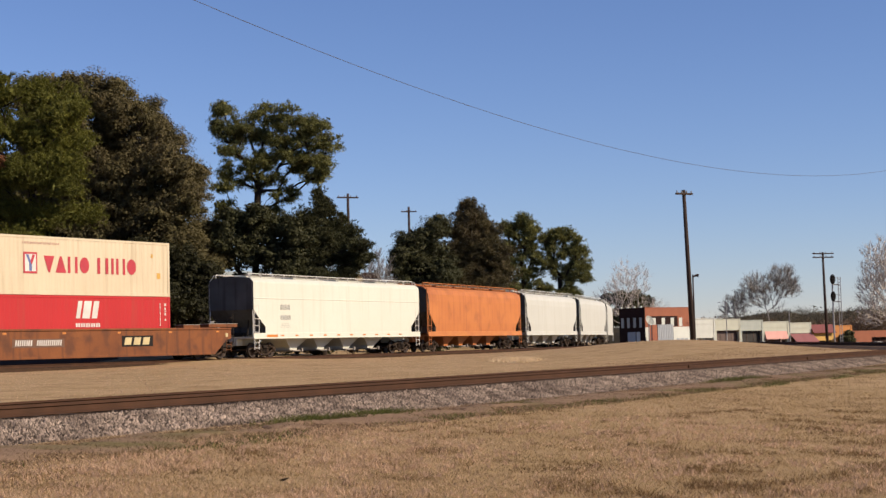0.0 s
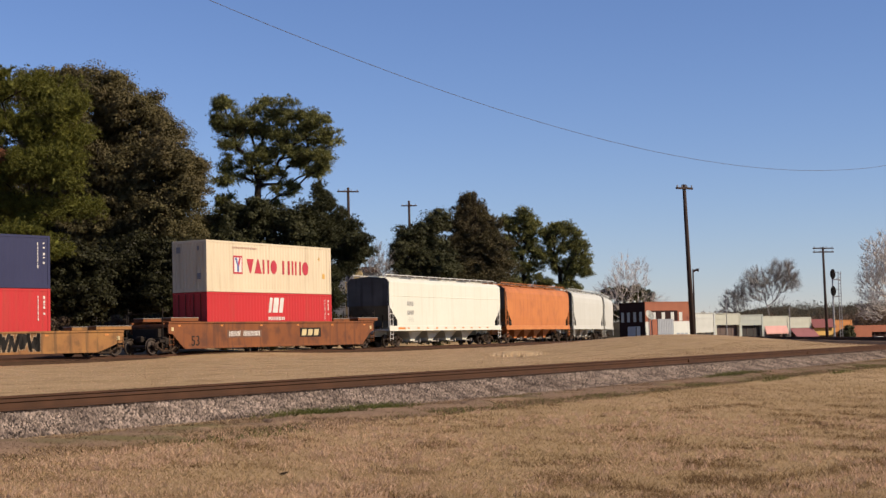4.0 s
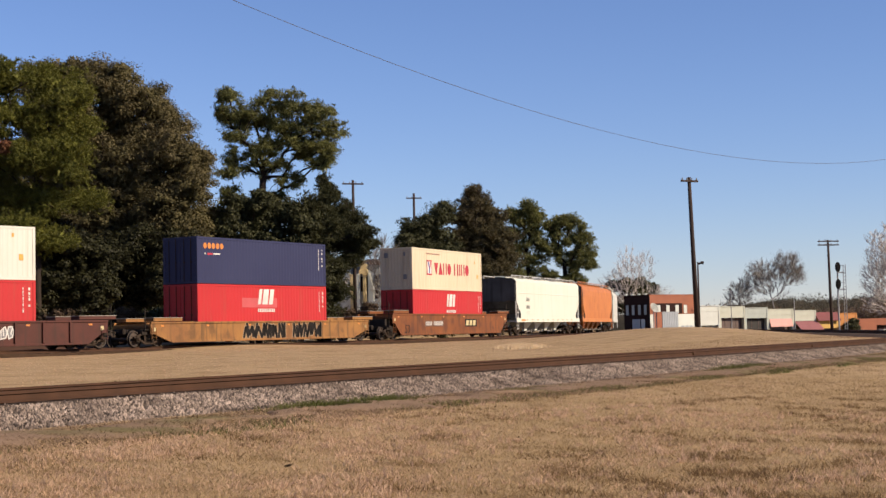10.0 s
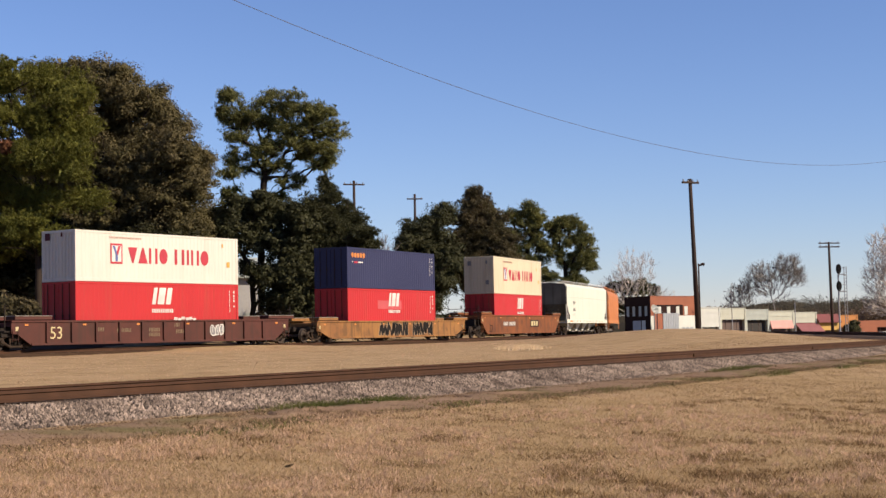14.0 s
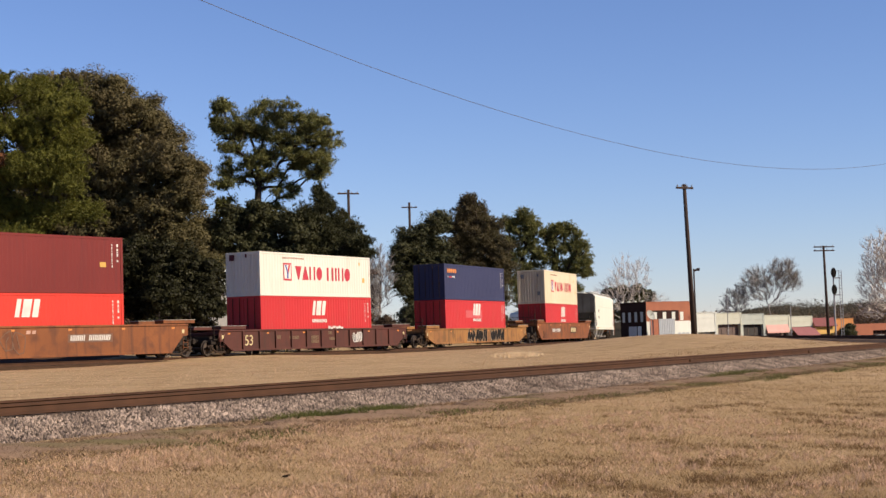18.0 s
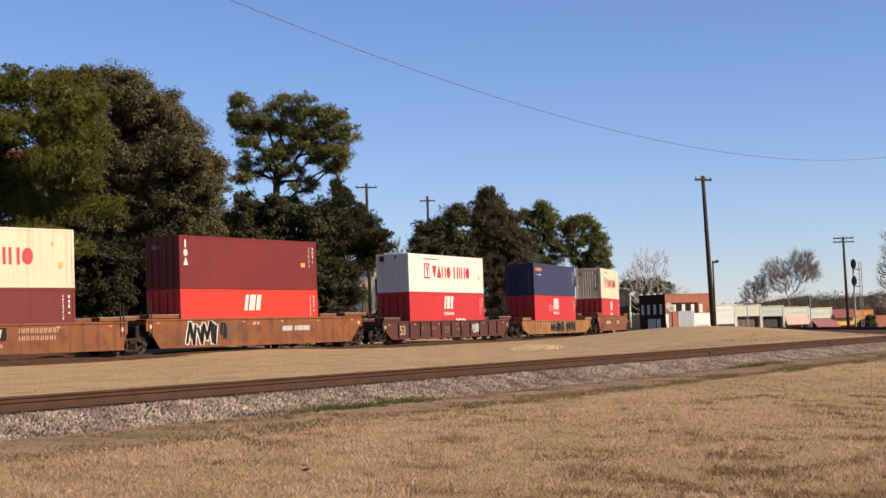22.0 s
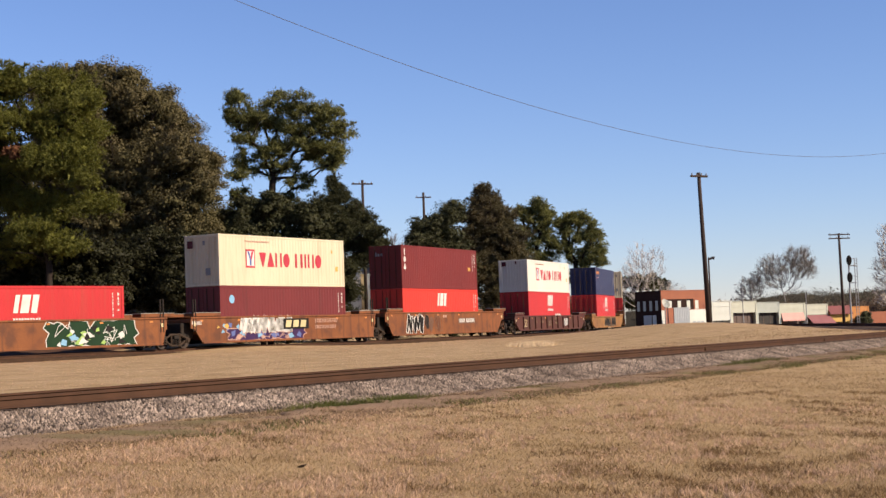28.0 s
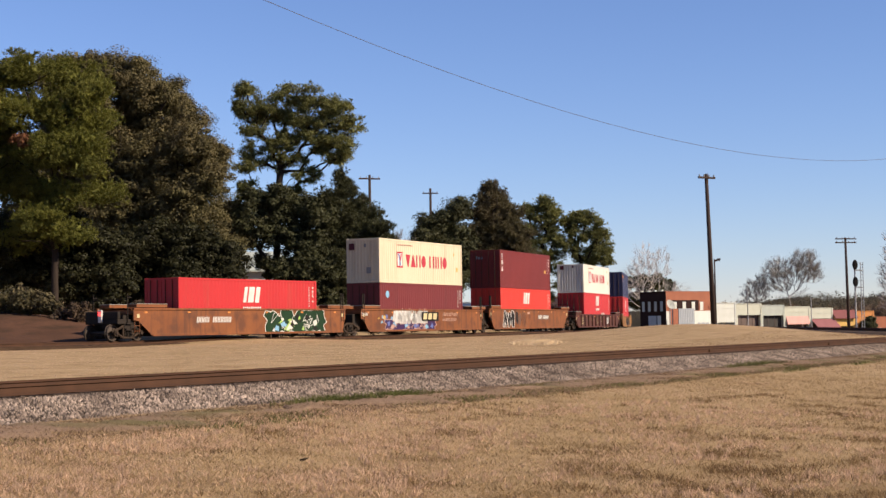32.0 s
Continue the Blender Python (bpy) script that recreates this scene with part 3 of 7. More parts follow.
def letters(bm, x0, z0, h, count, pitch, y, gaps=(), stroke=0.22, slant=0.0, fill=0.8):
    """Stand-ins for lettering: plain upright bars, two for each character."""
    for i in range(count + len(gaps)):
        if i in gaps:
            continue
        a, w = x0 + i * pitch, pitch * fill
        st = w * stroke * 1.35
        mark(bm, a, a + st, z0, z0 + h, y, slant=slant * h)
        mark(bm, a + w - st, a + w, z0, z0 + h, y, slant=slant * h)


def bars(parent, name, rows, material, y=-1.206, label="", slant=0.0):
    """Plain painted bars, each a part: left, right, bottom, top."""
    for x0, x1, z0, z1 in rows:
        bm = bmesh.new()
        mark(bm, x0, x1, z0, z1, y, slant=slant * (z1 - z0))
        part(name, bm, material, parent, label)


def fine(ob):
    """Marks too small to pick apart."""
    return tagged(ob, kind="stuff")


def ribs(bm, x0, x1, z0, z1, y, deep, pitch=0.28, way=1.0):
    """A corrugated wall along x: trapezoid ribs, deep is how far it dips away from the outside."""
    n = max(1, round((x1 - x0) / pitch))
    p = (x1 - x0) / n
    xs, ys = [x0], [y]
    for i in range(n):
        a = x0 + i * p
        for f, d in ((0.10, 0), (0.36, 0), (0.46, 1), (0.90, 1)):
            xs.append(a + f * p)
            ys.append(y + way * deep * d)
        xs.append(a + p)
        ys.append(y)
    lo = [bm.verts.new((a, b, z0)) for a, b in zip(xs, ys)]
    hi = [bm.verts.new((a, b, z1)) for a, b in zip(xs, ys)]
    for i in range(len(lo) - 1):
        q = (lo[i], lo[i + 1], hi[i + 1], hi[i])
        bm.faces.new(q if way > 0 else q[::-1])


def container(label, paint, high, flip=False, long=12.192, deep=0.007):
    """A steel shipping container: posts and rails, corrugated walls, roof, doors with lock rods, corner castings."""
    c = thing("shipping_container", Matrix(), label, "container", "containers on the train")
    L, W, H = long / 2, 1.219, high
    bm = bmesh.new()
    for sx in (-1, 1):
        for sy in (-1, 1):
            x, y = sx * (L - 0.08), sy * (W - 0.08)
            box(bm, x - 0.08, x + 0.08, y - 0.08, y + 0.08, 0.1, H - 0.1, 0.01)
    for sy in (-1, 1):
        y = sy * (W - 0.05)
        box(bm, -L + 0.16, L - 0.16, y - 0.045, y + 0.045, H - 0.13, H - 0.006, 0.008)
        box(bm, -L + 0.16, L - 0.16, y - 0.045, y + 0.045, 0.006, 0.19, 0.008)
    for sx in (-1, 1):
        x = sx * (L - 0.06)
        box(bm, x - 0.05, x + 0.05, -W + 0.16, W - 0.16, H - 0.16, H - 0.006, 0.008)
        box(bm, x - 0.05, x + 0.05, -W + 0.16, W - 0.16, 0.006, 0.17, 0.008)
    part("frame", bm, paint, c)
    casting = None
    for sx in (-1, 1):
        for sy in (-1, 1):
            for z in (0.0, H - 0.118):
                m = Matrix.Translation((sx * (L - 0.089), sy * (W - 0.081), z))
                if casting is None:
                    casting = part("corner_casting", boxes((-0.092, 0.092, -0.084, 0.084, 0, 0.118), bevel=0.012), paint, c, m=m).data
                else:
                    ob = new("corner_casting", casting)
                    ob.parent, ob.matrix_basis = c, m
    for sy in (-1, 1):
        bm = bmesh.new()
        ribs(bm, -L + 0.16, L - 0.16, 0.19, H - 0.13, sy * (W - 0.02), deep, way=-sy)
        part("side_wall", bm, paint, c)
    bm = bmesh.new()
    ribs(bm, -W + 0.16, W - 0.16, 0.17, H - 0.16, 0, 0.04, pitch=0.24, way=1)
    turn = Matrix.Rotation(math.pi, 4, "Z") if flip else Matrix()
    part("end_wall", bm, paint, c, m=turn @ Matrix.Translation((L - 0.03, 0, 0)) @ Matrix.Rotation(math.pi / 2, 4, "Z"))
    bm = bmesh.new()
    ribs(bm, -L + 0.1, L - 0.1, -W + 0.08, W - 0.08, 0, 0.02, pitch=0.4, way=1)
    part("roof", bm, paint, c, m=Matrix.Translation((0, 0, H - 0.03)) @ Matrix.Rotation(-math.pi / 2, 4, "X"))
    part("floor_pan", boxes((-L + 0.1, L - 0.1, -W + 0.1, W - 0.1, 0.1, 0.16)), paint, c)
    for sy in (-1, 1):
        a, b = sorted((sy * 0.01, sy * (W - 0.16)))
        d = part("door", boxes((-L + 0.02, -L + 0.07, a, b, 0.17, H - 0.16), bevel=0.01), paint, c, m=turn)
        for y in (a + 0.28, b - 0.28):
            bm = tube(bmesh.new(), [(-L - 0.012, y, 0.12), (-L - 0.012, y, H - 0.1)], 0.02, seg=6)
            box(bm, -L - 0.03, -L + 0.03, y - 0.05, y + 0.05, 1.15, 1.22)
            part("lock_rod", bm, DUSTY, d)
    return c


def side_code(c, H, L=6.096, y=-1.206, paint=None, x_off=0.0, n=2):
    """The small upright rows of data near the container's right post."""
    bm = bmesh.new()
    rng = random.Random(int(H * 100))
    for k in range(n):
        x = L - 0.42 - k * 0.34
        z = H - 0.35
        while z > H - 1.45 and (k == 0 or z > H - 1.9):
            h = rng.uniform(0.05, 0.16)
            mark(bm, x, x + (0.1 if k == 0 else 0.055), z - h, z, y)
            z -= h + rng.uniform(0.04, 0.22 if k == 0 else 0.06)
    fine(part("data_marks", bm, paint or P_WHITE, c))


def emblem_square(c, x, z, w, h, y=-1.206):
    """Red square sign with white panels and a blue and red forked device."""
    part("emblem", plate(bmesh.new(), [(x, y, z), (x + w, y, z), (x + w, y, z + h), (x, y, z + h)], 0.006), P_RED, c)
    bars(c, "emblem_panel", [(x + w * 0.1, x + w * 0.9, z + h * 0.1, z + h * 0.9)], P_WHITE, y - 0.007)
    for pts, paint in ((((0.16, 0.88), (0.36, 0.88), (0.56, 0.5), (0.46, 0.38)), P_BLUE), (((0.64, 0.88), (0.84, 0.88), (0.6, 0.4), (0.48, 0.54)), P_RED), (((0.4, 0.12), (0.6, 0.12), (0.6, 0.46), (0.4, 0.46)), P_BLUE)):
        part("emblem_bar", plate(bmesh.new(), [(x + w * u, y - 0.014, z + h * v) for u, v in pts][::-1], 0.004), paint, c)


def sign_shape(c, kind, x, z, w, h, material, y=-1.206, lean=0.0, stroke=0.26):
    """One plain painted shape of a sign: wedges, bars and discs, no characters."""
    t = w * stroke
    rows = {"bar": [[(0, 0), (w, 0), (w, h), (0, h)]],
            "pair": [[(0, 0), (t, 0), (t, h), (0, h)], [(w - t, 0), (w, 0), (w, h), (w - t, h)]],
            "wedge_up": [[(0, 0), (w, 0), (w / 2 + t * 0.3, h), (w / 2 - t * 0.3, h)]],
            "wedge_down": [[(w / 2 - t * 0.3, 0), (w / 2 + t * 0.3, 0), (w, h), (0, h)]],
            "disc": [[(w / 2 + w / 2 * math.cos(k * math.tau / 12), h / 2 + h / 2 * math.sin(k * math.tau / 12)) for k in range(12)]]}[kind]
    for k, pts in enumerate(rows):
        bm = plate(bmesh.new(), [(x + u + lean * v, y - 0.001 * k, z + v) for u, v in pts], 0.005)
        bmesh.ops.recalc_face_normals(bm, faces=bm.faces)
        part("sign_shape", bm, material, c)


def long_brand(c, H, y=-1.206):
    """Large red sign: square emblem and two rows of four plain shapes across the side."""
    emblem_square(c, -3.70, H * 0.36, 0.84, 1.04)
    z, h = H * 0.385, 0.82
    for x, w, kind in ((-2.45, 0.66, "wedge_down"), (-1.72, 0.68, "wedge_up"), (-0.93, 0.62, "pair"), (-0.16, 0.62, "disc"), (1.0, 0.74, "pair"), (1.95, 0.16, "bar"), (2.28, 0.62, "pair"), (3.03, 0.64, "disc")):
        sign_shape(c, kind, x, z, w, h, P_RED, y)
    bm = bmesh.new()
    letters(bm, -3.75, H * 0.86, 0.10, 12, 0.19, y)
    fine(part("fine_print", bm, P_FAINT, c))
    bars(c, "placard", [(5.15, 5.4, 0.95, 1.25)], P_YELLOW, y)
    bars(c, "placard", [(4.75, 4.87, 2.05, 2.25)], P_YELLOW, y)


def end_marks(c, rows, material, L=6.096):
    """Small painted plates on the rear end: sideways place, height, width, tallness."""
    for v, z, w, h in rows:
        bm = plate(bmesh.new(), [(-L - 0.004, v, z), (-L - 0.004, v + w, z), (-L - 0.004, v + w, z + h), (-L - 0.004, v, z + h)], 0.006, (-1, 0, 0))
        bmesh.ops.recalc_face_normals(bm, faces=bm.faces)
        part("end_mark", bm, material, c)


def short_brand(c, x, z, y=-1.206, under=True):
    """White leaning plain shapes, with a finer row beneath."""
    sign_shape(c, "bar", x, z, 0.27, 0.88, P_WHITE, y, 0.2)
    sign_shape(c, "bar", x + 0.40, z, 0.50, 0.88, P_WHITE, y, 0.2)
    sign_shape(c, "bar", x + 1.03, z, 0.36, 0.88, P_WHITE, y, 0.2)
    if under:
        bm = bmesh.new()
        letters(bm, x, z - 0.44, 0.2, 5, 0.33, y, stroke=0.3)
        fine(part("fine_print", bm, P_WHITE, c))


def load(c, centre, base, rear, front):
    ride(c, rear, front, Matrix.Translation((centre - (rear + front) / 2, 0, base)))


def wheelset(parent, x):
    bm = bmesh.new()
    prof = [(-0.06, 0.1), (-0.06, 0.30), (-0.03, 0.34), (-0.07, 0.42), (-0.07, 0.455), (-0.045, 0.455), (-0.04, 0.425), (0.065, 0.415), (0.065, 0.36), (0.02, 0.32), (0.05, 0.12), (0.05, 0.1)]
    for sy in (-1, 1):
        rows = []
        for k in range(20):
            a = k * math.tau / 20
            rows.append([(r * math.cos(a), sy * (0.76 + (o if True else 0)), r * math.sin(a)) for o, r in prof])
        rows.append(rows[0])
        loft(bm, rows, closed=False, caps=False)
        for k in range(4):
            a = k * math.tau / 4
            box(bm, 0.2 * math.cos(a) - 0.04, 0.2 * math.cos(a) + 0.04, sy * 0.79, sy * 0.825, 0.2 * math.sin(a) - 0.04, 0.2 * math.sin(a) + 0.04) if sy < 0 else None
    tube(bm, [(0, -1.05, 0), (0, 1.05, 0)], 0.085, seg=10)
    ob = part("wheelset", bm, WHEEL, parent, "rusty steel wheels on an axle", m=Matrix.Translation((x, 0, 0.42)))
    WHEELS.append((ob, x))
    return ob


TRUCK_MESH = {}


def truck(parent, x, paint=None):
    """Two-axle freight truck: cast side frames, bolster, springs, bearing ends."""
    if "frame" not in TRUCK_MESH:
        for key, sy in (("near", -1), ("far", 1)):
            bm = bmesh.new()
            y = sy * 1.0
            # ring of short bars keeps the spring window open
            for a, b in (((-1.15, 0.48), (-0.55, 0.66)), ((-0.55, 0.66), (-0.36, 0.78)), ((-0.36, 0.76), (0.36, 0.76)), ((0.36, 0.78), (0.55, 0.66)), ((0.55, 0.66), (1.15, 0.48)),
                         ((-0.86, 0.46), (-0.36, 0.18)), ((-0.38, 0.17), (0.38, 0.17)), ((0.36, 0.18), (0.86, 0.46)), ((-0.33, 0.17), (-0.33, 0.76)), ((0.33, 0.17), (0.33, 0.76))):
                tube(bm, [(a[0], y, a[1]), (b[0], y, b[1])], 0.062, seg=6)
            for bx in (-0.89, 0.89):
                box(bm, bx - 0.14, bx + 0.14, y - 0.11, y + 0.11, 0.3, 0.58, 0.03)
                tube(bm, [(bx, y, 0.42), (bx, y + sy * 0.16, 0.42)], 0.11, 0.09, seg=10)
            TRUCK_MESH[key] = shared("side_frame", bm, DUSTY)
        bm = bmesh.new()
        for sx in (-0.2, 0, 0.2):
            for k in range(5):
                tube(bm, [(sx, 0, 0.24 + k * 0.065), (sx, 0, 0.275 + k * 0.065)], 0.075, seg=8)
        TRUCK_MESH["springs"] = shared("springs", bm, GRIME)
        TRUCK_MESH["frame"] = shared("bolster", boxes((-0.2, 0.2, -1.12, 1.12, 0.52, 0.70), bevel=0.03), GRIME)
    tr = new("truck", TRUCK_MESH["frame"])
    tr.parent, tr.matrix_basis = parent, Matrix.Translation((x, 0, 0))
    tagged(tr, "dusty cast steel truck")
    for key in ("near", "far"):
        ob = new("side_frame", TRUCK_MESH[key])
        ob.parent = tr
        sp = fine(new("springs", TRUCK_MESH["springs"]))
        sp.parent, sp.matrix_basis = tr, Matrix.Translation((0, -1.0 if key == "near" else 1.0, 0))
    for dx in (-0.89, 0.89):
        wheelset_on(parent, x + dx)
    return tr


def shared(name, bm, material):
    me = bpy.data.meshes.new(name)
    bm.to_mesh(me)
    bm.free()
    me.materials.append(material)
    return me


def wheelset_on(parent, x):
    if "wheelset" not in TRUCK_MESH:
        ob = wheelset(parent, x)
        TRUCK_MESH["wheelset"] = ob.data
        return ob
    ob = new("wheelset", TRUCK_MESH["wheelset"])
    ob.parent, ob.matrix_basis = parent, Matrix.Translation((x, 0, 0.42))
    tagged(ob, "rusty steel wheels on an axle")
    WHEELS.append((ob, x))
    return ob


def ladder(x0, x1, y, z0, z1, step=0.36, r=0.018):
    bm = bmesh.new()
    for x in (x0, x1):
        tube(bm, [(x, y, z0), (x, y, z1)], r, seg=5)
    z = z0 + 0.1
    while z < z1:
        tube(bm, [(x0, y, z), (x1, y, z)], r * 0.8, seg=5)
        z += step
    return bm


def coupler(parent, x, way):
    bm = boxes((min(x, x + way * 0.75), max(x, x + way * 0.75), -0.1, 0.1, 0.72, 0.92), bevel=0.02)
    a = x + way * 0.75
    box(bm, min(a, a + way * 0.22), max(a, a + way * 0.22), -0.2, 0.16, 0.66, 0.98, 0.04)
    part("coupler", bm, GRIME, parent)


def well_car(label, rear, front, left, right, paint, top, low, well, posts=0, slope=(1.3, 1.3), ends=("coupler", "coupler"), trucks=(True, True), plates=True):
    """Double-stack well car: deep side sills between two trucks, end platforms, chords, cross members, rails and couplers."""
    mid = (rear + front) / 2
    xl, xr, wl, wr = left - mid, right - mid, well[0] - mid, well[1] - mid
    car = thing("well_car", Matrix(), label, "railcar", "cars of the train")
    for sy in (-1, 1):
        y = sy * 1.25
        sl, sr = slope
        kl, kr = min(0.35, sl * 0.3), min(0.35, sr * 0.3)
        pts = [(xl, y, top - 0.05), (xl, y, top - 0.62), (xl + kl, y, top - 0.66), (xl + sl, y, low), (xr - sr, y, low), (xr - kr, y, top - 0.66), (xr, y, top - 0.62), (xr, y, top - 0.05)]
        s = part("side_sill", plate(bmesh.new(), pts if sy < 0 else pts[::-1], 0.07, (0, sy, 0)), paint, car)
        a, b = sorted((sy * 1.22, sy * 1.37))
        part("top_chord", boxes((xl, xr, a, b, top - 0.1, top), bevel=0.012), paint, s)
        a, b = sorted((sy * 1.22, sy * 1.36))
        part("bottom_chord", boxes((xl + sl, xr - sr, a, b, low - 0.03, low + 0.09), bevel=0.012), paint, s)
        for k in range(posts):
            x = wl + 0.15 + (wr - wl - 0.3) * k / (posts - 1)
            a, b = sorted((sy * 1.31, sy * 1.42))
            part("rib", boxes((x - 0.055, x + 0.055, a, b, low + 0.09, top - 0.1), bevel=0.01), paint, s)
    for x0, x1, way in ((xl, wl - 0.25, -1), (wr + 0.25, xr, 1)):
        part("end_platform", boxes((x0, x1, -1.24, 1.24, top - 0.30, top - 0.12), (x0 + 0.1, x1 - 0.1, -0.5, 0.5, 0.72, top - 0.3), bevel=0.015), paint, car)
        e = wl - 0.25 if way < 0 else wr + 0.25
        part("bulkhead", boxes((e - 0.05, e + 0.05, -1.24, 1.24, low + 0.2, top + 0.02), bevel=0.01), paint, car)
        n = x0 if way < 0 else x1
        a, b = sorted((n, n - way * 2.0))
        for yy in (-1.30, 0.62):
            w_ = part("walkway", boxes((a + 0.25, b + 0.55, yy, yy + 0.68, top + 0.03, top + 0.2), bevel=0.015), paint, car, "raised end walkway box")
            part("tread", boxes((a + 0.23, b + 0.57, yy - 0.02, yy + 0.7, top + 0.203, top + 0.235), bevel=0.008), GALV, w_, "pale worn galvanised tread")
    for k in range(7):
        x = wl + 0.3 + (wr - wl - 0.6) * k / 6
        part("cross_member", boxes((x - 0.1, x + 0.1, -1.25, 1.25, low - 0.02, low + 0.14)), GRIME, car)
    for x, on in ((rear - mid, trucks[0]), (front - mid, trucks[1])):
        if on:
            truck(car, x)
    for x, way, kind in ((xl, -1, ends[0]), (xr, 1, ends[1])):
        if kind == "coupler":
            coupler(car, x - way * 0.1, way)
            bm = bmesh.new()
            for yy in (-1.2, 1.2):
                tube(bm, [(x + way * 0.30, yy, 0.9), (x + way * 0.30, yy, top + 0.75)], 0.028, seg=6)
                tube(bm, [(x + way * 0.02, yy, top + 0.55), (x + way * 0.30, yy, top + 0.55)], 0.02, seg=6)
            tube(bm, [(x + way * 0.30, -1.2, top + 0.45), (x + way * 0.30, 1.2, top + 0.45)], 0.02, seg=6)
            box(bm, min(x, x + way * 0.35), max(x, x + way * 0.35), -1.22, 1.22, 0.86, 0.92)
            part("end_rail", bm, GRIME, car)
            a, b = sorted((x - way * 0.5, x + way * 0.42))
            part("end_sill", boxes((a, b, -1.1, 1.1, 0.62, 0.86), (a + 0.1, b - 0.1, -0.9, 0.9, 0.86, top - 0.35), bevel=0.02), GRIME, car)
            part("sill_step", ladder(x - way * 0.05, x - way * 0.4, -1.35, 0.4, 1.0, 0.28), paint, car)
        else:
            bm = bmesh.new()
            for dx in (0.12, 0.32):
                tube(bm, [(x + way * dx - way * 0.55, -1.3, 0.9), (x + way * dx - way * 0.55, -1.3, top + 0.95)], 0.045, seg=6)
            part("end_post", bm, GRIME, car)
            a, b = sorted((x - way * 0.7, x + way * 0.3))
            part("joint_casting", boxes((a, b, -0.9, 0.9, 0.55, top - 0.32), bevel=0.04), GRIME, car)
    ride(car, rear, front)
    bars(car, "placard", [(xl + 0.25, xl + 0.43, top - 0.5, top - 0.3), (xr - 0.45, xr - 0.27, top - 0.5, top - 0.3)], P_CREAM, -1.325)
    # small reflectors along the sill
    if plates:
        bars(car, "reflector", [(xl + 0.8 + (xr - xl - 2.0) * k / 5, xl + 1.02 + (xr - xl - 2.0) * k / 5, top - 0.26, top - 0.17) for k in range(6)], P_ORANGE, -1.325)
    return car


def number_board(car, x, z, w, h, n, back=P_BLACK, front=None, y=-1.325):
    b = part("number_board", plate(bmesh.new(), [(x, y, z), (x + w, y, z), (x + w, y, z + h), (x, y, z + h)], 0.004), back, car) if back else car
    bm = bmesh.new()
    letters(bm, x + w * 0.05, z + h * 0.2, h * 0.66, n, w * 0.9 / (n + 1), y - 0.006, gaps=(4,), stroke=0.26, slant=0.15)
    fine(part("stencil", bm, front or P_WHITE, b))
    return b


def brand_board(car, x, z, w, h, y=-1.325, front=None):
    """Black board with three heavy cream bars."""
    b = part("brand_board", plate(bmesh.new(), [(x, y, z), (x + w, y, z), (x + w, y, z + h), (x, y, z + h)], 0.004), P_BLACK, car)
    bars(b, "sign_bar", [(x + w * (0.07 + 0.29 * k), x + w * (0.28 + 0.29 * k), z + h * 0.16, z + h * 0.84) for k in range(3)], front or P_CREAM, y - 0.006, slant=0.25)


def strokes(parent, lines, width, material, y, name="spray_paint"):
    """Hand-sprayed lines of even width."""
    bm = bmesh.new()
    for pts in lines:
        for (a, b), (c, d) in zip(pts, pts[1:]):
            u = Vector((c - a, d - b))
            if u.length < 0.02:
                continue
            e = u.normalized() * width * 0.3
            w = Vector((-u.y, u.x)).normalized() * width / 2
            q = [(a + w.x - e.x, b + w.y - e.y), (a - w.x - e.x, b - w.y - e.y), (c - w.x + e.x, d - w.y + e.y), (c + w.x + e.x, d + w.y + e.y)]
            plate(bm, [(s, y, t) for s, t in q], 0.002)
    bmesh.ops.recalc_face_normals(bm, faces=bm.faces)
    return fine(part(name, bm, material, parent))


def blob(rng, cx, cz, rx, rz, x0, x1, z0, z1):
    m = rng.choice((6, 7, 8, 9))
    pts = []
    for i in range(m):
        a = i * math.tau / m + rng.uniform(-0.3, 0.3)
        k = rng.uniform(0.65, 1.1)
        pts.append((min(max(cx + math.cos(a) * rx * k, x0), x1), min(max(cz + math.sin(a) * rz * k, z0), z1)))
    return pts


def spray(car, x0, x1, z0, z1, fills, edge, seed, y=-1.327, n=7, width=0.05, name="spray_paint", ground=None, inner=None):
    """Sprayed painting: a ground colour, upright bulging shapes with drawn edges and strokes inside, no characters."""
    rng = random.Random(seed)
    p = (x1 - x0) / n
    if ground:
        k = 14
        up = [(x0 + (x1 - x0) * i / k, z1 - rng.uniform(0, 0.16) * (z1 - z0)) for i in range(k + 1)]
        dn = [(x0 + (x1 - x0) * i / k, z0 + rng.uniform(0, 0.12) * (z1 - z0)) for i in range(k + 1)]
        part(name, plate(bmesh.new(), [(a, y, b) for a, b in dn + up[::-1]], 0.002), ground, car, "sprayed ground colour")
        y -= 0.003
    shapes = [blob(rng, x0 + (k + 0.5) * p, (z0 + z1) / 2 + rng.uniform(-0.06, 0.06), p * 0.62, (z1 - z0) * 0.52, x0, x1, z0, z1) for k in range(n)]
    for k, pts in enumerate(shapes):
        part(name, plate(bmesh.new(), [(a, y - 0.0015 * k, b) for a, b in pts], 0.002), fills[k % len(fills)], car)
    y -= 0.0015 * n + 0.003
    strokes(car, [pts + pts[:1] for pts in shapes], width, edge, y, name)
    lines = []
    for pts in shapes:
        cx = sum(a for a, _ in pts) / len(pts)
        lines.append([(cx + rng.uniform(-0.2, 0.2) * p, z0 + (z1 - z0) * rng.uniform(0.2, 0.4)), (cx + rng.uniform(-0.1, 0.1) * p, (z0 + z1) / 2), (cx + rng.uniform(-0.25, 0.25) * p, z1 - (z1 - z0) * rng.uniform(0.15, 0.35))])
    strokes(car, lines, width * 0.9, inner or edge, y - 0.003, name)


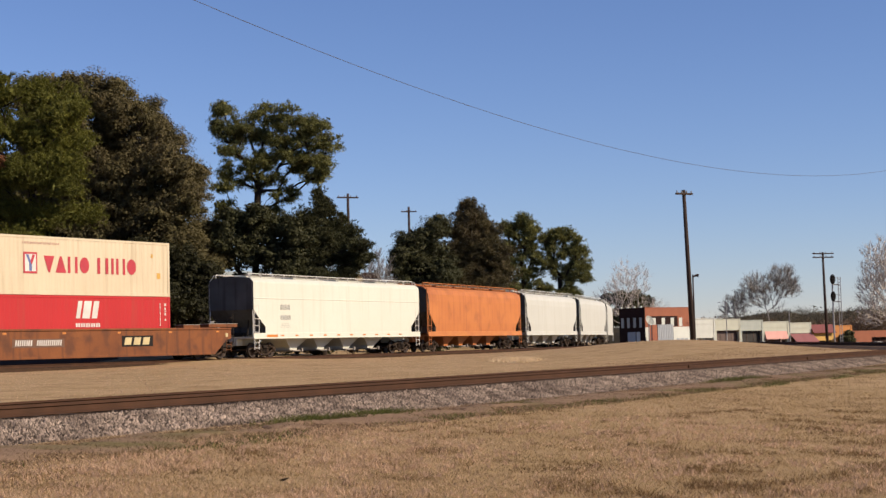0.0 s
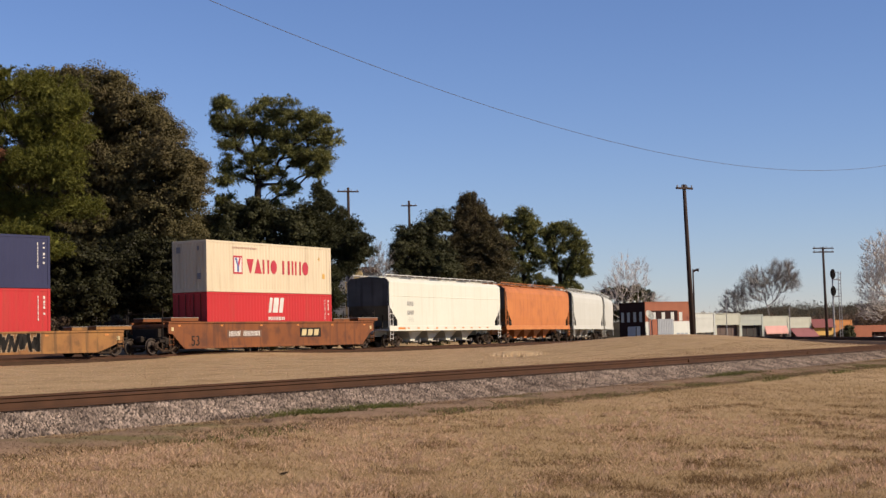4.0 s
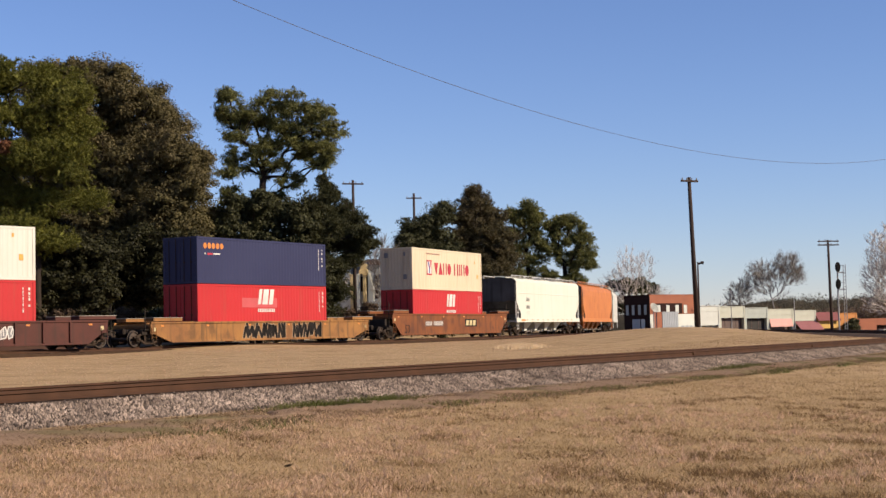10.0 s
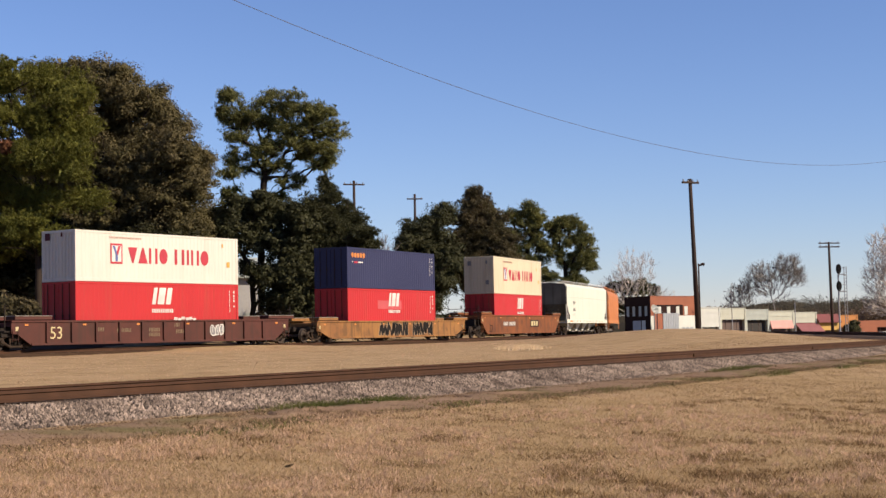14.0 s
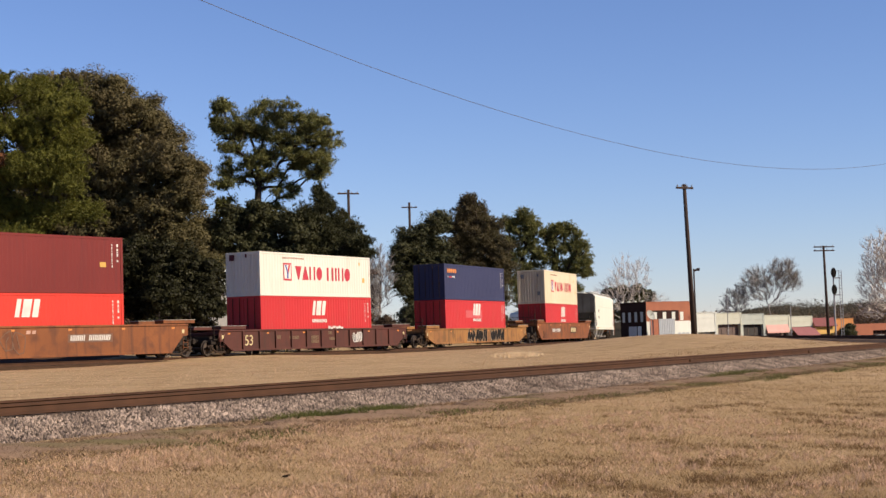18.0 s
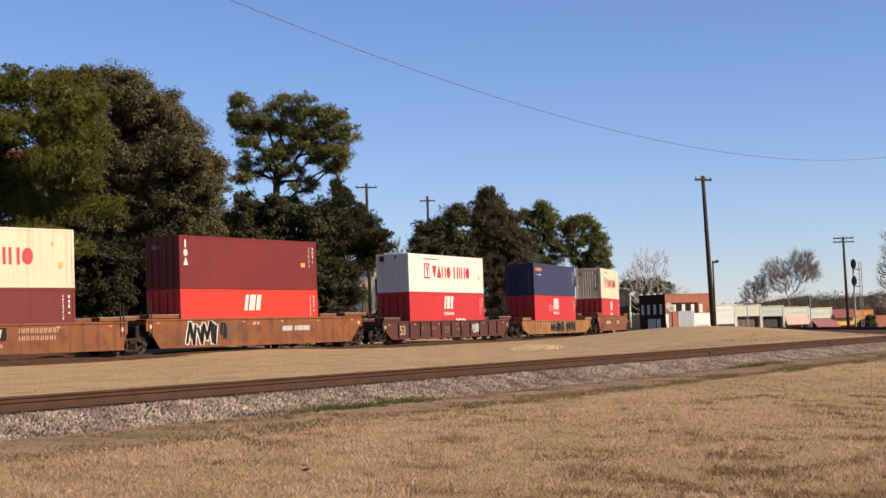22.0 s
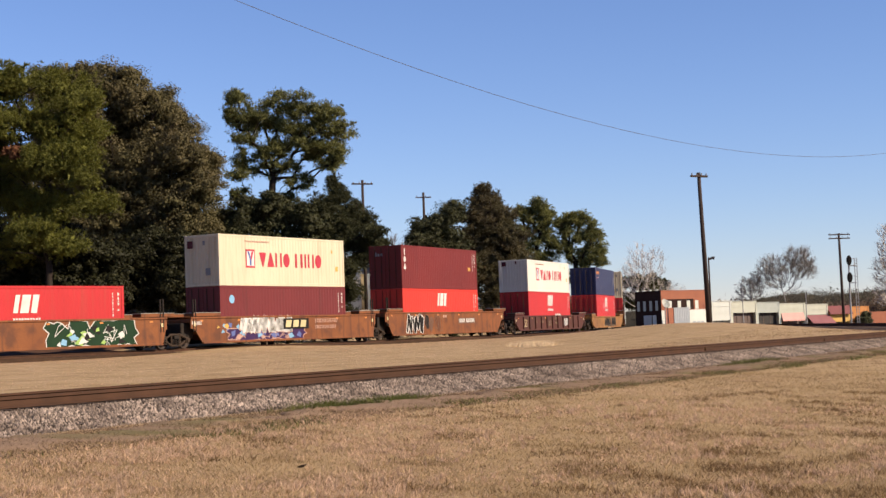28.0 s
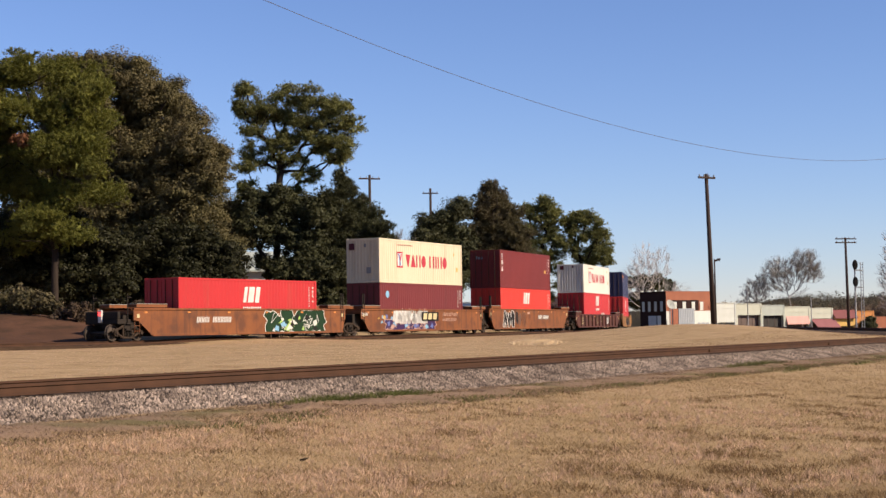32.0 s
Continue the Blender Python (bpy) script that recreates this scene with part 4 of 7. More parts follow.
def scraps(car, x0, x1, z0, z1, paints, seed, y):
    """Small angular sprayed patches."""
    rng = random.Random(seed)
    for paint, n in paints:
        for k in range(n):
            cx, cz = rng.uniform(x0 + 0.2, x1 - 0.2), rng.uniform(z0 + 0.12, z1 - 0.12)
            a = rng.uniform(0, 6.28)
            r, m = rng.uniform(0.14, 0.34), rng.choice((3, 4, 4))
            pts = [(min(max(cx + r * rng.uniform(0.5, 1.5) * math.cos(a + i * math.tau / m), x0), x1), y, min(max(cz + r * rng.uniform(0.4, 1.0) * math.sin(a + i * math.tau / m), z0), z1)) for i in range(m)]
            bm = plate(bmesh.new(), pts, 0.002)
            bmesh.ops.recalc_face_normals(bm, faces=bm.faces)
            part("spray_paint", bm, paint, car)
            y -= 0.0004


def mural(car, x0, x1, z0, z1, ground, edge, paints, seed, y=-1.327):
    """A jagged sprayed field with a drawn edge, filled with angular scraps."""
    rng = random.Random(seed)
    n = 19
    h = z1 - z0
    up = [(x0 + (x1 - x0) * (i + rng.uniform(-0.3, 0.3)) / n, z1 - rng.choice((0, 0.0, 0.03, 0.1, 0.3)) * h) for i in range(n + 1)]
    dn = [(x0 + (x1 - x0) * (i + rng.uniform(-0.3, 0.3)) / n, z0 + rng.choice((0, 0.0, 0.02, 0.08, 0.14)) * h) for i in range(n + 1)]
    ring = [(x0 - 0.1, z0 + 0.3 * h), *dn, (x1 - 0.15, z0 + 0.3 * h), (x1 + 0.2, z0 + 0.45 * h), (x1 - 0.05, z0 + 0.7 * h), *up[::-1], (x0 - 0.25, z0 + 0.75 * h), (x0 + 0.1, z0 + 0.55 * h)]
    part("spray_paint", plate(bmesh.new(), [(a, y, b) for a, b in ring], 0.002), ground, car, "sprayed ground colour")
    strokes(car, [ring + ring[:1]], 0.05, edge, y - 0.003)
    lines = []
    for k in range(12):
        cx, cz = rng.uniform(x0 + 0.4, x1 - 0.4), rng.uniform(z0 + 0.3 * h, z1 - 0.3 * h)
        lines.append([(cx + rng.uniform(-0.4, 0.4), min(max(cz + rng.uniform(-0.4, 0.4) * h, z0), z1)) for i in range(4)])
    strokes(car, lines, 0.035, edge, y - 0.004)
    scraps(car, x0 + 0.15, x1 - 0.15, z0 + 0.05, z1 - 0.1, paints, seed + 1, y - 0.006)


def tag_strokes(car, x0, x1, z0, z1, n, ink, edge, seed, y=-1.327, wide=0.2, halo=0.1):
    """A tangle of heavy sprayed strokes with a drawn edge: jagged, leaning, running into each other, no characters."""
    rng = random.Random(seed)
    p, h = (x1 - x0) / n, z1 - z0
    lines = []
    for k in range(n):
        for j in range(2):
            u = x0 + p * (k + 0.1 + 0.45 * j)
            pts = []
            for i in range(rng.choice((3, 4))):
                v = (0.08, 0.92)[(i + j + k) % 2] + rng.uniform(-0.08, 0.25) * (1 if (i + j + k) % 2 == 0 else -1)
                pts.append((min(max(u + p * (0.24 * i + rng.uniform(-0.12, 0.12)), x0 + 0.1), x1 - 0.1), min(max(z0 + h * v, z0 + 0.12), z1 - 0.1)))
            lines.append(pts)
    strokes(car, lines, wide + halo, edge, y)
    strokes(car, lines, wide, ink, y - 0.003)


def lettering(text, size, m, material, parent, label):
    """Raised characters in the built-in font as a mesh."""
    cu = bpy.data.curves.new("text", "FONT")
    cu.body, cu.size, cu.extrude = text, size, 0.003
    tmp = new("text", cu)
    me = bpy.data.meshes.new_from_object(tmp.evaluated_get(bpy.context.evaluated_depsgraph_get()))
    bpy.data.objects.remove(tmp)
    me.materials.append(material)
    ob = new("stencil", me)
    ob.parent, ob.matrix_basis = parent, m
    return tagged(ob, label)


GALV = surface("worn_galvanised", (0.2832, 0.2584, 0.228), (0.1848, 0.16, 0.1352), rough=0.55, metal=0.3, big=3, fine=30, bump=0.1)


def hopper_car(label, rear, front, left, right, paint, sill_paint, round_side, outlets, rail_paint, top=4.35, seam=False):
    """Covered hopper: deep body with sloped lower ends, roof walk with rail, side sill, outlets, ladders, trucks."""
    mid = (rear + front) / 2
    xl, xr = left - mid, right - mid
    car = thing("hopper_car", Matrix(), label, "railcar", "cars of the train")
    bm = bmesh.new()
    if round_side:
        stations = [(-1.61, 2.0, top - 0.8, 0.10), (-1.58, 1.36, top - 0.35, 0.04), (-1.48, 1.36, top - 0.05, 0.0), (-1.2, 1.34, top + 0.16, 0.0), (0, 1.3, top + 0.32, 0.0),
                    (1.2, 1.34, top + 0.16, 0.0), (1.48, 1.36, top - 0.05, 0.0), (1.58, 1.36, top - 0.35, 0.04), (1.61, 2.0, top - 0.8, 0.10)]
    else:
        stations = [(-1.58, 1.36, top - 0.05, 0.0), (-1.56, 1.34, top, 0.0), (-1.30, 1.32, top + 0.22, 0.0), (0, 1.3, top + 0.34, 0.0), (1.30, 1.32, top + 0.22, 0.0), (1.56, 1.34, top, 0.0), (1.58, 1.36, top - 0.05, 0.0)]
    secs = []
    for y, zb, zt, inset in stations:
        a, b = xl + inset, xr - inset
        k = 1.15 if not round_side else 1.25
        zc = 2.75
        secs.append([(a, y, zt), (a + (0.1 if round_side else 0), y, zc), (a + k * 0.45, y, 2.25), (a + k, y, max(1.75, zb)), (a + k, y, zb), (b - k, y, zb), (b - k, y, max(1.75, zb)), (b - k * 0.45, y, 2.25),
                     (b - (0.1 if round_side else 0), y, zc), (b, y, zt)])
    loft(bm, secs)
    bmesh.ops.recalc_face_normals(bm, faces=bm.faces)
    # faces turned lengthwise take the darker grey end material
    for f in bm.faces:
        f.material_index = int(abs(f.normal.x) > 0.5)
    part("body", bm, paint, car).data.materials.append(HOP_END)
    for sy in (-1, 1):
        a, b = sorted((sy * 1.48, sy * 1.60))
        part("side_sill", boxes((xl - 0.05, xr + 0.05, a, b, 1.08, 1.40), (xl - 0.05, xr + 0.05, min(a, b - 0.16), max(b, a + 0.16), 1.06, 1.11), bevel=0.012), sill_paint, car)
        if not round_side:
            part("roof_rail", boxes((xl, xr, a - 0.0, b - 0.0, top - 0.98, top - 0.93), bevel=0.01), paint, car)
    # roof walk and its rail
    bm = bmesh.new()
    n = int((xr - xl) / 1.15)
    for sy in (-1, 1):
        y = sy * 1.15
        tube(bm, [(xl + 0.15, y, top + 0.47), (xr - 0.15, y, top + 0.47)], 0.028, seg=5)
        for k in range(n + 1):
            x = xl + 0.15 + (xr - xl - 0.3) * k / n
            tube(bm, [(x, y, top + 0.2), (x, y, top + 0.47)], 0.03, seg=5)
    part("roof_walk_rail", bm, rail_paint, car)
    part("roof_walk", boxes((xl + 0.1, xr - 0.1, -0.95, -0.6, top + 0.36, top + 0.40), (xl + 0.1, xr - 0.1, 0.6, 0.95, top + 0.36, top + 0.40)), GALV, car)
    for k in range(4 if not round_side else 5):
        x = xl + (xr - xl) * (k + 0.5) / (4 if not round_side else 5)
        part("hatch", boxes((x - 1.5, x + 1.5, -0.45, 0.45, top + 0.28, top + 0.44), bevel=0.03), paint, car)
    for k in range(outlets):
        x = rear - mid + 2.0 + (front - rear - 4.0) * (k + 0.5) / outlets
        bm = bmesh.new()
        w = (front - rear - 3.2) / outlets / 2
        loft(bm, [[(x - w, -1.05, 1.36), (x + w, -1.05, 1.36), (x + w, 1.05, 1.36), (x - w, 1.05, 1.36)],
                  [(x - 0.42, -0.72, 0.55), (x + 0.42, -0.72, 0.55), (x + 0.42, 0.72, 0.55), (x - 0.42, 0.72, 0.55)],
                  [(x - 0.36, -0.66, 0.34), (x + 0.36, -0.66, 0.34), (x + 0.36, 0.66, 0.34), (x - 0.36, 0.66, 0.34)]])
        o = part("outlet", bm, paint, car, "dusty discharge outlet")
        part("gate", boxes((x - 0.5, x + 0.5, -0.98, 0.98, 0.30, 0.38), (x + 0.34, x + 0.46, -1.1, -0.95, 0.26, 0.48), bevel=0.01), GALV, o)
    for x, way in ((xl, -1), (xr, 1)):
        part("end_ladder", ladder(x - way * 0.08, x - way * 0.52, -1.57, 1.35, 3.0 if not round_side else 3.4, 0.38, 0.024), rail_paint, car)
        part("sill_step", ladder(x - way * 0.06, x - way * 0.5, -1.57, 0.45, 1.1, 0.3, 0.024), rail_paint, car)
        for yy in (-1.5, 1.5):
            part("corner_post", tube(bmesh.new(), [(x - way * 0.03, yy, 1.1), (x - way * 0.03, yy, top + 0.05), (x - way * 0.03, yy * 0.8, top + 0.42)], 0.035, seg=5), rail_paint, car)
        part("end_deck", boxes((min(x, x - way * 1.6), max(x, x - way * 1.6), -1.48, 1.48, 1.08, 1.2), (min(x, x - way * 2.0), max(x, x - way * 2.0), -0.35, 0.35, 0.7, 1.1), bevel=0.01), sill_paint, car)
        bm = bmesh.new()
        for yy in (-0.75, 0.75):
            tube(bm, [(x - way * 0.5, yy, 1.2), (x - way * 0.75, yy, 2.6)], 0.05, seg=6)
        tube(bm, [(x - way * 0.8, -0.35, 1.3), (x - way * 0.8, 0.35, 1.3)], 0.16, seg=10)
        part("end_gear", bm, GRIME, car)
        coupler(car, x - way * 0.1, way)
    for x in (rear - mid, front - mid):
        truck(car, x)
    ride(car, rear, front)
    return car


def build_train():
    # hoppers, running ahead
    h = hopper_car("dusty white flat-sided covered hopper car", 54.7, 70.8, 52.9, 72.4, HOP_WHITE, HOP_WHITE, False, 4, P_WHITE)
    bm = bmesh.new()
    letters(bm, -7.15, 2.75, 0.30, 4, 0.26, -1.585, stroke=0.3)
    letters(bm, -7.15, 2.15, 0.28, 5, 0.22, -1.585, stroke=0.3)
    for k in range(3):
        mark(bm, -7.2 + 0.1 * k, -6.1 - 0.1 * k, 1.72 + 0.1 * k, 1.74 + 0.1 * k, -1.585)
    fine(part("stencil_bars", bm, FADED, h))
    bars(h, "reflector", [(-7.2 + 1.55 * k, -6.85 + 1.55 * k, 1.2, 1.28) for k in range(10)] + [(-8.6, -7.5, 1.16, 1.30)], P_ORANGE, -1.603)
    hopper_car("rust-streaked orange covered hopper car with rounded sides", 75.5, 90.8, 73.8, 92.6, HOP_ORANGE, HOP_SILL, True, 4, HOP_ORANGE)
    hopper_car("pale grey covered hopper car with rounded sides", 95.7, 109.2, 94.1, 110.8, HOP_GREY, HOP_GREY, True, 3, HOP_GREY)
    hopper_car("pale grey covered hopper car with rounded sides", 113.9, 127.4, 112.3, 129.0, HOP_GREY, HOP_GREY, True, 3, HOP_GREY)
    hopper_car("pale grey covered hopper car with rounded sides", 132.1, 145.6, 130.5, 147.2, HOP_GREY, HOP_GREY, True, 3, HOP_GREY)

    # orange well car behind the hoppers
    r, f = 31.2, 50.0
    w = well_car("faded orange double-stack well car with black boards", r, f, 31.0, 51.2, ORANGE_W, 1.72, 0.28, (34.0, 46.7))
    lettering("53", 0.78, Matrix.Translation((-7.75, -1.332, 0.42)) @ Matrix.Rotation(math.pi / 2, 4, "X"), P_BLACK, w, "black 53 stencil")
    number_board(w, -4.6, 0.82, 3.2, 0.42, 10, back=P_DUST)
    brand_board(w, 2.4, 0.78, 2.2, 0.56)
    c = container("red corrugated container with white sign in the well", RED_C, 2.896)
    short_brand(c, -0.45, 1.75)
    side_code(c, 2.896)
    load(c, 40.5, 0.49, r, f)
    c = container("cream corrugated container with red sign stacked on top", CREAM, 2.89, flip=True)
    long_brand(c, 2.89)
    end_marks(c, [(0.62, 2.2, 0.3, 0.34)], P_GREY)
    end_marks(c, [(-0.7, 2.3, 0.14, 0.26), (-0.8, 0.7, 0.26, 0.34)], P_GREY)
    load(c, 40.5, 3.39, r, f)

    # yellow well car
    r, f = 7.3, 26.7
    w = well_car("dirty yellow double-stack well car with dark sprayed lettering", r, f, 7.1, 27.7, YELLOW_W, 1.30, 0.22, (10.8, 23.5), slope=(1.6, 1.6))
    tag_strokes(w, -2.2, 1.85, 0.20, 1.26, 5, P_BLACK, P_TAN, 3, wide=0.19)
    tag_strokes(w, 2.5, 5.5, 0.24, 1.27, 4, P_BLACK, P_TAN, 4, wide=0.18)
    c = container("red container with white sign in the yellow well car", RED_C, 2.896)
    short_brand(c, -0.73, 1.78)
    side_code(c, 2.896)
    part("faded_patch", plate(bmesh.new(), [(-2.2, -1.203, 1.6), (1.1, -1.203, 1.6), (1.1, -1.203, 2.15), (-2.2, -1.203, 2.15)], 0.003), PATCH, c)
    load(c, 17.12, 0.48, r, f)
    c = container("navy blue container with small orange sign stacked on top", BLUE_C, 2.591)
    for k in range(5):
        sign_shape(c, "disc", -5.55 + 0.36 * k, 1.93, 0.31, 0.34, P_ORANGE)
    bars(c, "sign_bar", [(-5.2, -4.75, 1.60, 1.70)], P_RED)
    bars(c, "sign_bar", [(-4.7, -4.1, 1.62, 1.70), (-5.45, -5.35, 1.62, 1.70)], P_WHITE)
    side_code(c, 2.591)
    load(c, 17.12, 3.39, r, f)

    # brown ribbed well car
    r, f = -16.05, 3.05
    w = well_car("oxide brown ribbed well car with yellow 53 stencil", r, f, -16.55, 4.05, BROWN_W, 1.42, 0.24, (-14.55, 1.85), posts=11, slope=(1.2, 1.2))
    lettering("53", 0.85, Matrix.Translation((-7.70, -1.332, 0.52)) @ Matrix.Rotation(math.pi / 2, 4, "X"), P_CREAM, w, "yellow 53 stencil")
    for x, z, n in ((-4.7, 0.85, 3), (-3.2, 0.8, 5), (-0.9, 0.8, 4), (-0.9, 0.55, 4), (1.0, 1.05, 2), (1.1, 0.7, 3)):
        bm = bmesh.new()
        letters(bm, x, z, 0.2, n, 0.2, -1.325)
        fine(part("stencil_bars", bm, STENCIL, w))
    spray(w, 3.8, 4.95, 0.5, 1.22, (P_GREY,), P_WHITE, 8, n=3, width=0.06)
    spray(w, 0.9, 2.6, 1.40, 1.56, (P_WHITE,), P_WHITE, 9, y=-1.385, n=6, width=0.03)
    c = container("red corrugated container with white sign in the brown well car", RED_C, 2.896)
    short_brand(c, -0.75, 1.76)
    side_code(c, 2.896)
    load(c, -6.32, 0.48, r, f)
    c = container("white corrugated container with red sign stacked on top", WHITE_C, 2.591, flip=True)
    long_brand(c, 2.591)
    end_marks(c, [(0.6, 2.1, 0.36, 0.36), (-0.3, 2.25, 0.12, 0.22)], P_MAROON)
    load(c, -6.32, 3.38, r, f)

    # three-unit articulated car at the tail
    r, f = -39.3, -19.7
    w = well_car("rusty orange articulated well car unit with black and white spray paint", r, f, -38.5, -19.1, ORANGE_W, 1.78, 0.25, (-36.1, -23.3), slope=(1.0, 1.2), ends=("joint", "coupler"), trucks=(True, True))
    tag_strokes(w, -6.0, -3.4, 0.30, 1.66, 3, P_BLACK, P_WHITE, 21, wide=0.20, halo=0.15)
    spray(w, -3.3, -0.4, 0.42, 1.6, (P_BLACK, P_DUST, ORANGE_W, ORANGE_W), P_DUST, 22, n=4, width=0.05)
    bars(w, "spray_paint", [(-0.35, -0.1, 1.38, 1.55), (0.0, 0.22, 1.38, 1.55)], P_PINK, -1.328, slant=0.2)
    number_board(w, 2.2, 0.92, 2.9, 0.42, 10, back=P_DUST)
    c = container("bright red container with white sign in the articulated car", ORED_C, 2.896)
    short_brand(c, -0.8, 1.72, under=False)
    side_code(c, 2.896)
    load(c, -29.62, 0.48, r, f)
    c = container("maroon container with small white upright sign stacked on top", MAROON_C, 2.896)
    sign_shape(c, "bar", -5.66, 2.22, 0.12, 0.44, P_WHITE)
    sign_shape(c, "disc", -5.76, 1.76, 0.34, 0.38, P_WHITE)
    sign_shape(c, "wedge_up", -5.78, 1.28, 0.38, 0.38, P_WHITE, stroke=0.34)
    end_marks(c, [(0.62, 2.2, 0.1, 0.26), (0.42, 2.2, 0.14, 0.18), (0.2, 2.2, 0.14, 0.18)], P_GREY)
    side_code(c, 2.896)
    bars(c, "placard", [(4.55, 4.95, 1.35, 1.6)], P_YELLOW)
    load(c, -29.62, 3.38, r, f)

    r, f = -58.7, -39.3
    w = well_car("orange articulated well car unit covered in white and violet spray paint", r, f, -57.8, -39.8, ORANGE_W, 1.68, 0.25, (-55.3, -42.6), slope=(1.0, 0.3), ends=("joint", "joint"), trucks=(True, False))
    mural(w, -5.6, 1.5, 0.30, 1.0, P_VIOLET, P_PINK, ((P_PINK, 5), (P_BLUE, 8), (P_LBLUE, 3)), 31)
    tag_strokes(w, -4.6, 0.2, 0.72, 1.66, 6, P_WHITE, P_PINK, 32, y=-1.345, wide=0.32, halo=0.07)
    scraps(w, -7.1, -4.2, 0.7, 1.5, ((P_BLUE, 3), (P_LBLUE, 3), (P_YELLOW, 2)), 33, -1.328)
    brand_board(w, -0.6, 0.90, 2.5, 0.60, y=-1.366)
    bm = bmesh.new()
    letters(bm, 2.6, 1.22, 0.24, 9, 0.26, -1.328, stroke=0.2, slant=0.2)
    letters(bm, 2.6, 0.86, 0.22, 8, 0.27, -1.328, stroke=0.2, slant=0.2)
    fine(part("spray_paint", bm, P_PINK, w))
    bm = bmesh.new()
    letters(bm, -8.7, 1.25, 0.2, 4, 0.2, -1.328)
    fine(part("stencil_bars", bm, P_WHITE, w))
    c = container("dull maroon container with a light blue disc in the well", MAROON_D, 2.896)
    bm = bmesh.new()
    plate(bm, [(-5.05 + 0.24 * math.cos(a * math.tau / 16), -1.206, 2.15 + 0.24 * math.sin(a * math.tau / 16)) for a in range(16)], 0.005)
    part("disc_sign", bm, P_LBLUE, c)
    side_code(c, 2.896)
    load(c, -49.06, 0.49, r, f)
    c = container("cream corrugated container with red sign stacked on the painted car", CREAM, 2.89, flip=True)
    long_brand(c, 2.89)
    end_marks(c, [(0.62, 2.15, 0.40, 0.42)], P_MAROON)
    end_marks(c, [(-0.25, 2.3, 0.16, 0.24), (-0.6, 0.6, 0.34, 0.4)], P_GREY)
    load(c, -49.06, 3.39, r, f)

    r, f = -78.2, -58.7
    w = well_car("orange end unit of the articulated well car with green spray paint", r, f, -78.1, -59.6, ORANGE_W, 1.68, 0.25, (-74.95, -62.05), slope=(1.4, 0.3), ends=("coupler", "joint"), trucks=(True, False))
    mural(w, 1.1, 6.7, 0.28, 1.60, P_GREEN, P_WHITE, ((P_LIME, 9), (P_WHITE, 6), (P_BLACK, 6), (P_LBLUE, 3)), 41)
    number_board(w, -5.0, 0.82, 3.2, 0.46, 10, back=None)
    part("end_beam", boxes((-10.6, -9.2, -1.15, 1.15, 0.86, 1.12), (-10.6, -10.4, -1.15, 1.15, 1.12, 1.5), bevel=0.03), GRIME, w, "grimy black end beam")
    tail = part("tail_marker", boxes((-10.75, -10.62, -0.14, 0.10, 0.95, 1.6), bevel=0.02), P_WHITE, w, "end-of-train marker")
    part("tail_lamp", boxes((-10.78, -10.75, -0.10, 0.06, 1.3, 1.5)), LAMP_RED, tail)
    c = container("red corrugated container riding alone in the last well", RED_C, 2.896)
    short_brand(c, -0.75, 1.58)
    side_code(c, 2.896)
    load(c, -68.49, 0.44, r, f)


FADED = surface("faded_grey_stencil", (0.288, 0.288, 0.272), rough=0.6, big=2, fine=30, bump=0)
P_TAN = surface("tan_spray", (0.24, 0.168, 0.096), rough=0.6, big=2, fine=30, bump=0)
PATCH = surface("faded_red_patch", (0.3816, 0.0616, 0.0616), rough=0.5, big=0.8, fine=40, bump=0.04)
STENCIL = surface("faint_stencil", (0.148, 0.1048, 0.05544), rough=0.6, big=2, fine=30, bump=0)
P_DUST = surface("dark_overspray", (0.0984, 0.04312, 0.01848), rough=0.6, big=2, fine=30, bump=0)
P_PINK = surface("faint_pink_spray", (0.3392, 0.2032, 0.1544), rough=0.6, big=2, fine=30, bump=0)
build_train()


# ------------------------------------------------------------------ trees
BARK = surface("grey_brown_bark", (0.032, 0.024, 0.0192), (0.02, 0.0152, 0.0128), rough=0.95, big=2, fine=14, bump=0.5, stretch=(3, 3, 0.6), sheen=0.1)
PALE_BARK = surface("pale_winter_bark", (0.448, 0.408, 0.368), (0.336, 0.304, 0.272), rough=0.95, big=2, fine=14, bump=0.3)
LEAF_BRUSH = surface("brown_brush_twigs", (0.085, 0.058, 0.038), (0.056, 0.041, 0.027), rough=0.85, big=0.5, fine=3, bump=0, island=0.4, translucent=0.15, sheen=0.1)
GREY_BARK = surface("grey_winter_bark", (0.210, 0.195, 0.180), (0.155, 0.143, 0.132), rough=0.95, big=2, fine=14, bump=0.3)
LEAF_OAK = surface("brown_green_oak_leaves", (0.084, 0.076, 0.030), (0.096, 0.078, 0.038), rough=0.65, big=0.35, fine=3, bump=0, island=0.18, translucent=0.25, sheen=0.12)
LEAF_PINE = surface("yellow_green_needles", (0.122, 0.122, 0.019), (0.076, 0.080, 0.016), rough=0.55, big=0.3, fine=3, bump=0, island=0.4, translucent=0.25, sheen=0.12)
LEAF_TALL = surface("pine_needles", (0.158, 0.156, 0.046), (0.098, 0.102, 0.036), rough=0.6, big=0.3, fine=3, bump=0, island=0.45, translucent=0.25, sheen=0.12)
LEAF_DARK = surface("dark_evergreen_leaves", (0.048, 0.048, 0.019), (0.034, 0.037, 0.016), rough=0.6, big=0.3, fine=3, bump=0, island=0.45, translucent=0.15, sheen=0.15)
LEAF_CEDAR = surface("olive_cedar_sprays", (0.070, 0.064, 0.026), (0.085, 0.066, 0.036), rough=0.6, big=0.4, fine=3, bump=0, island=0.4, translucent=0.15, sheen=0.15)
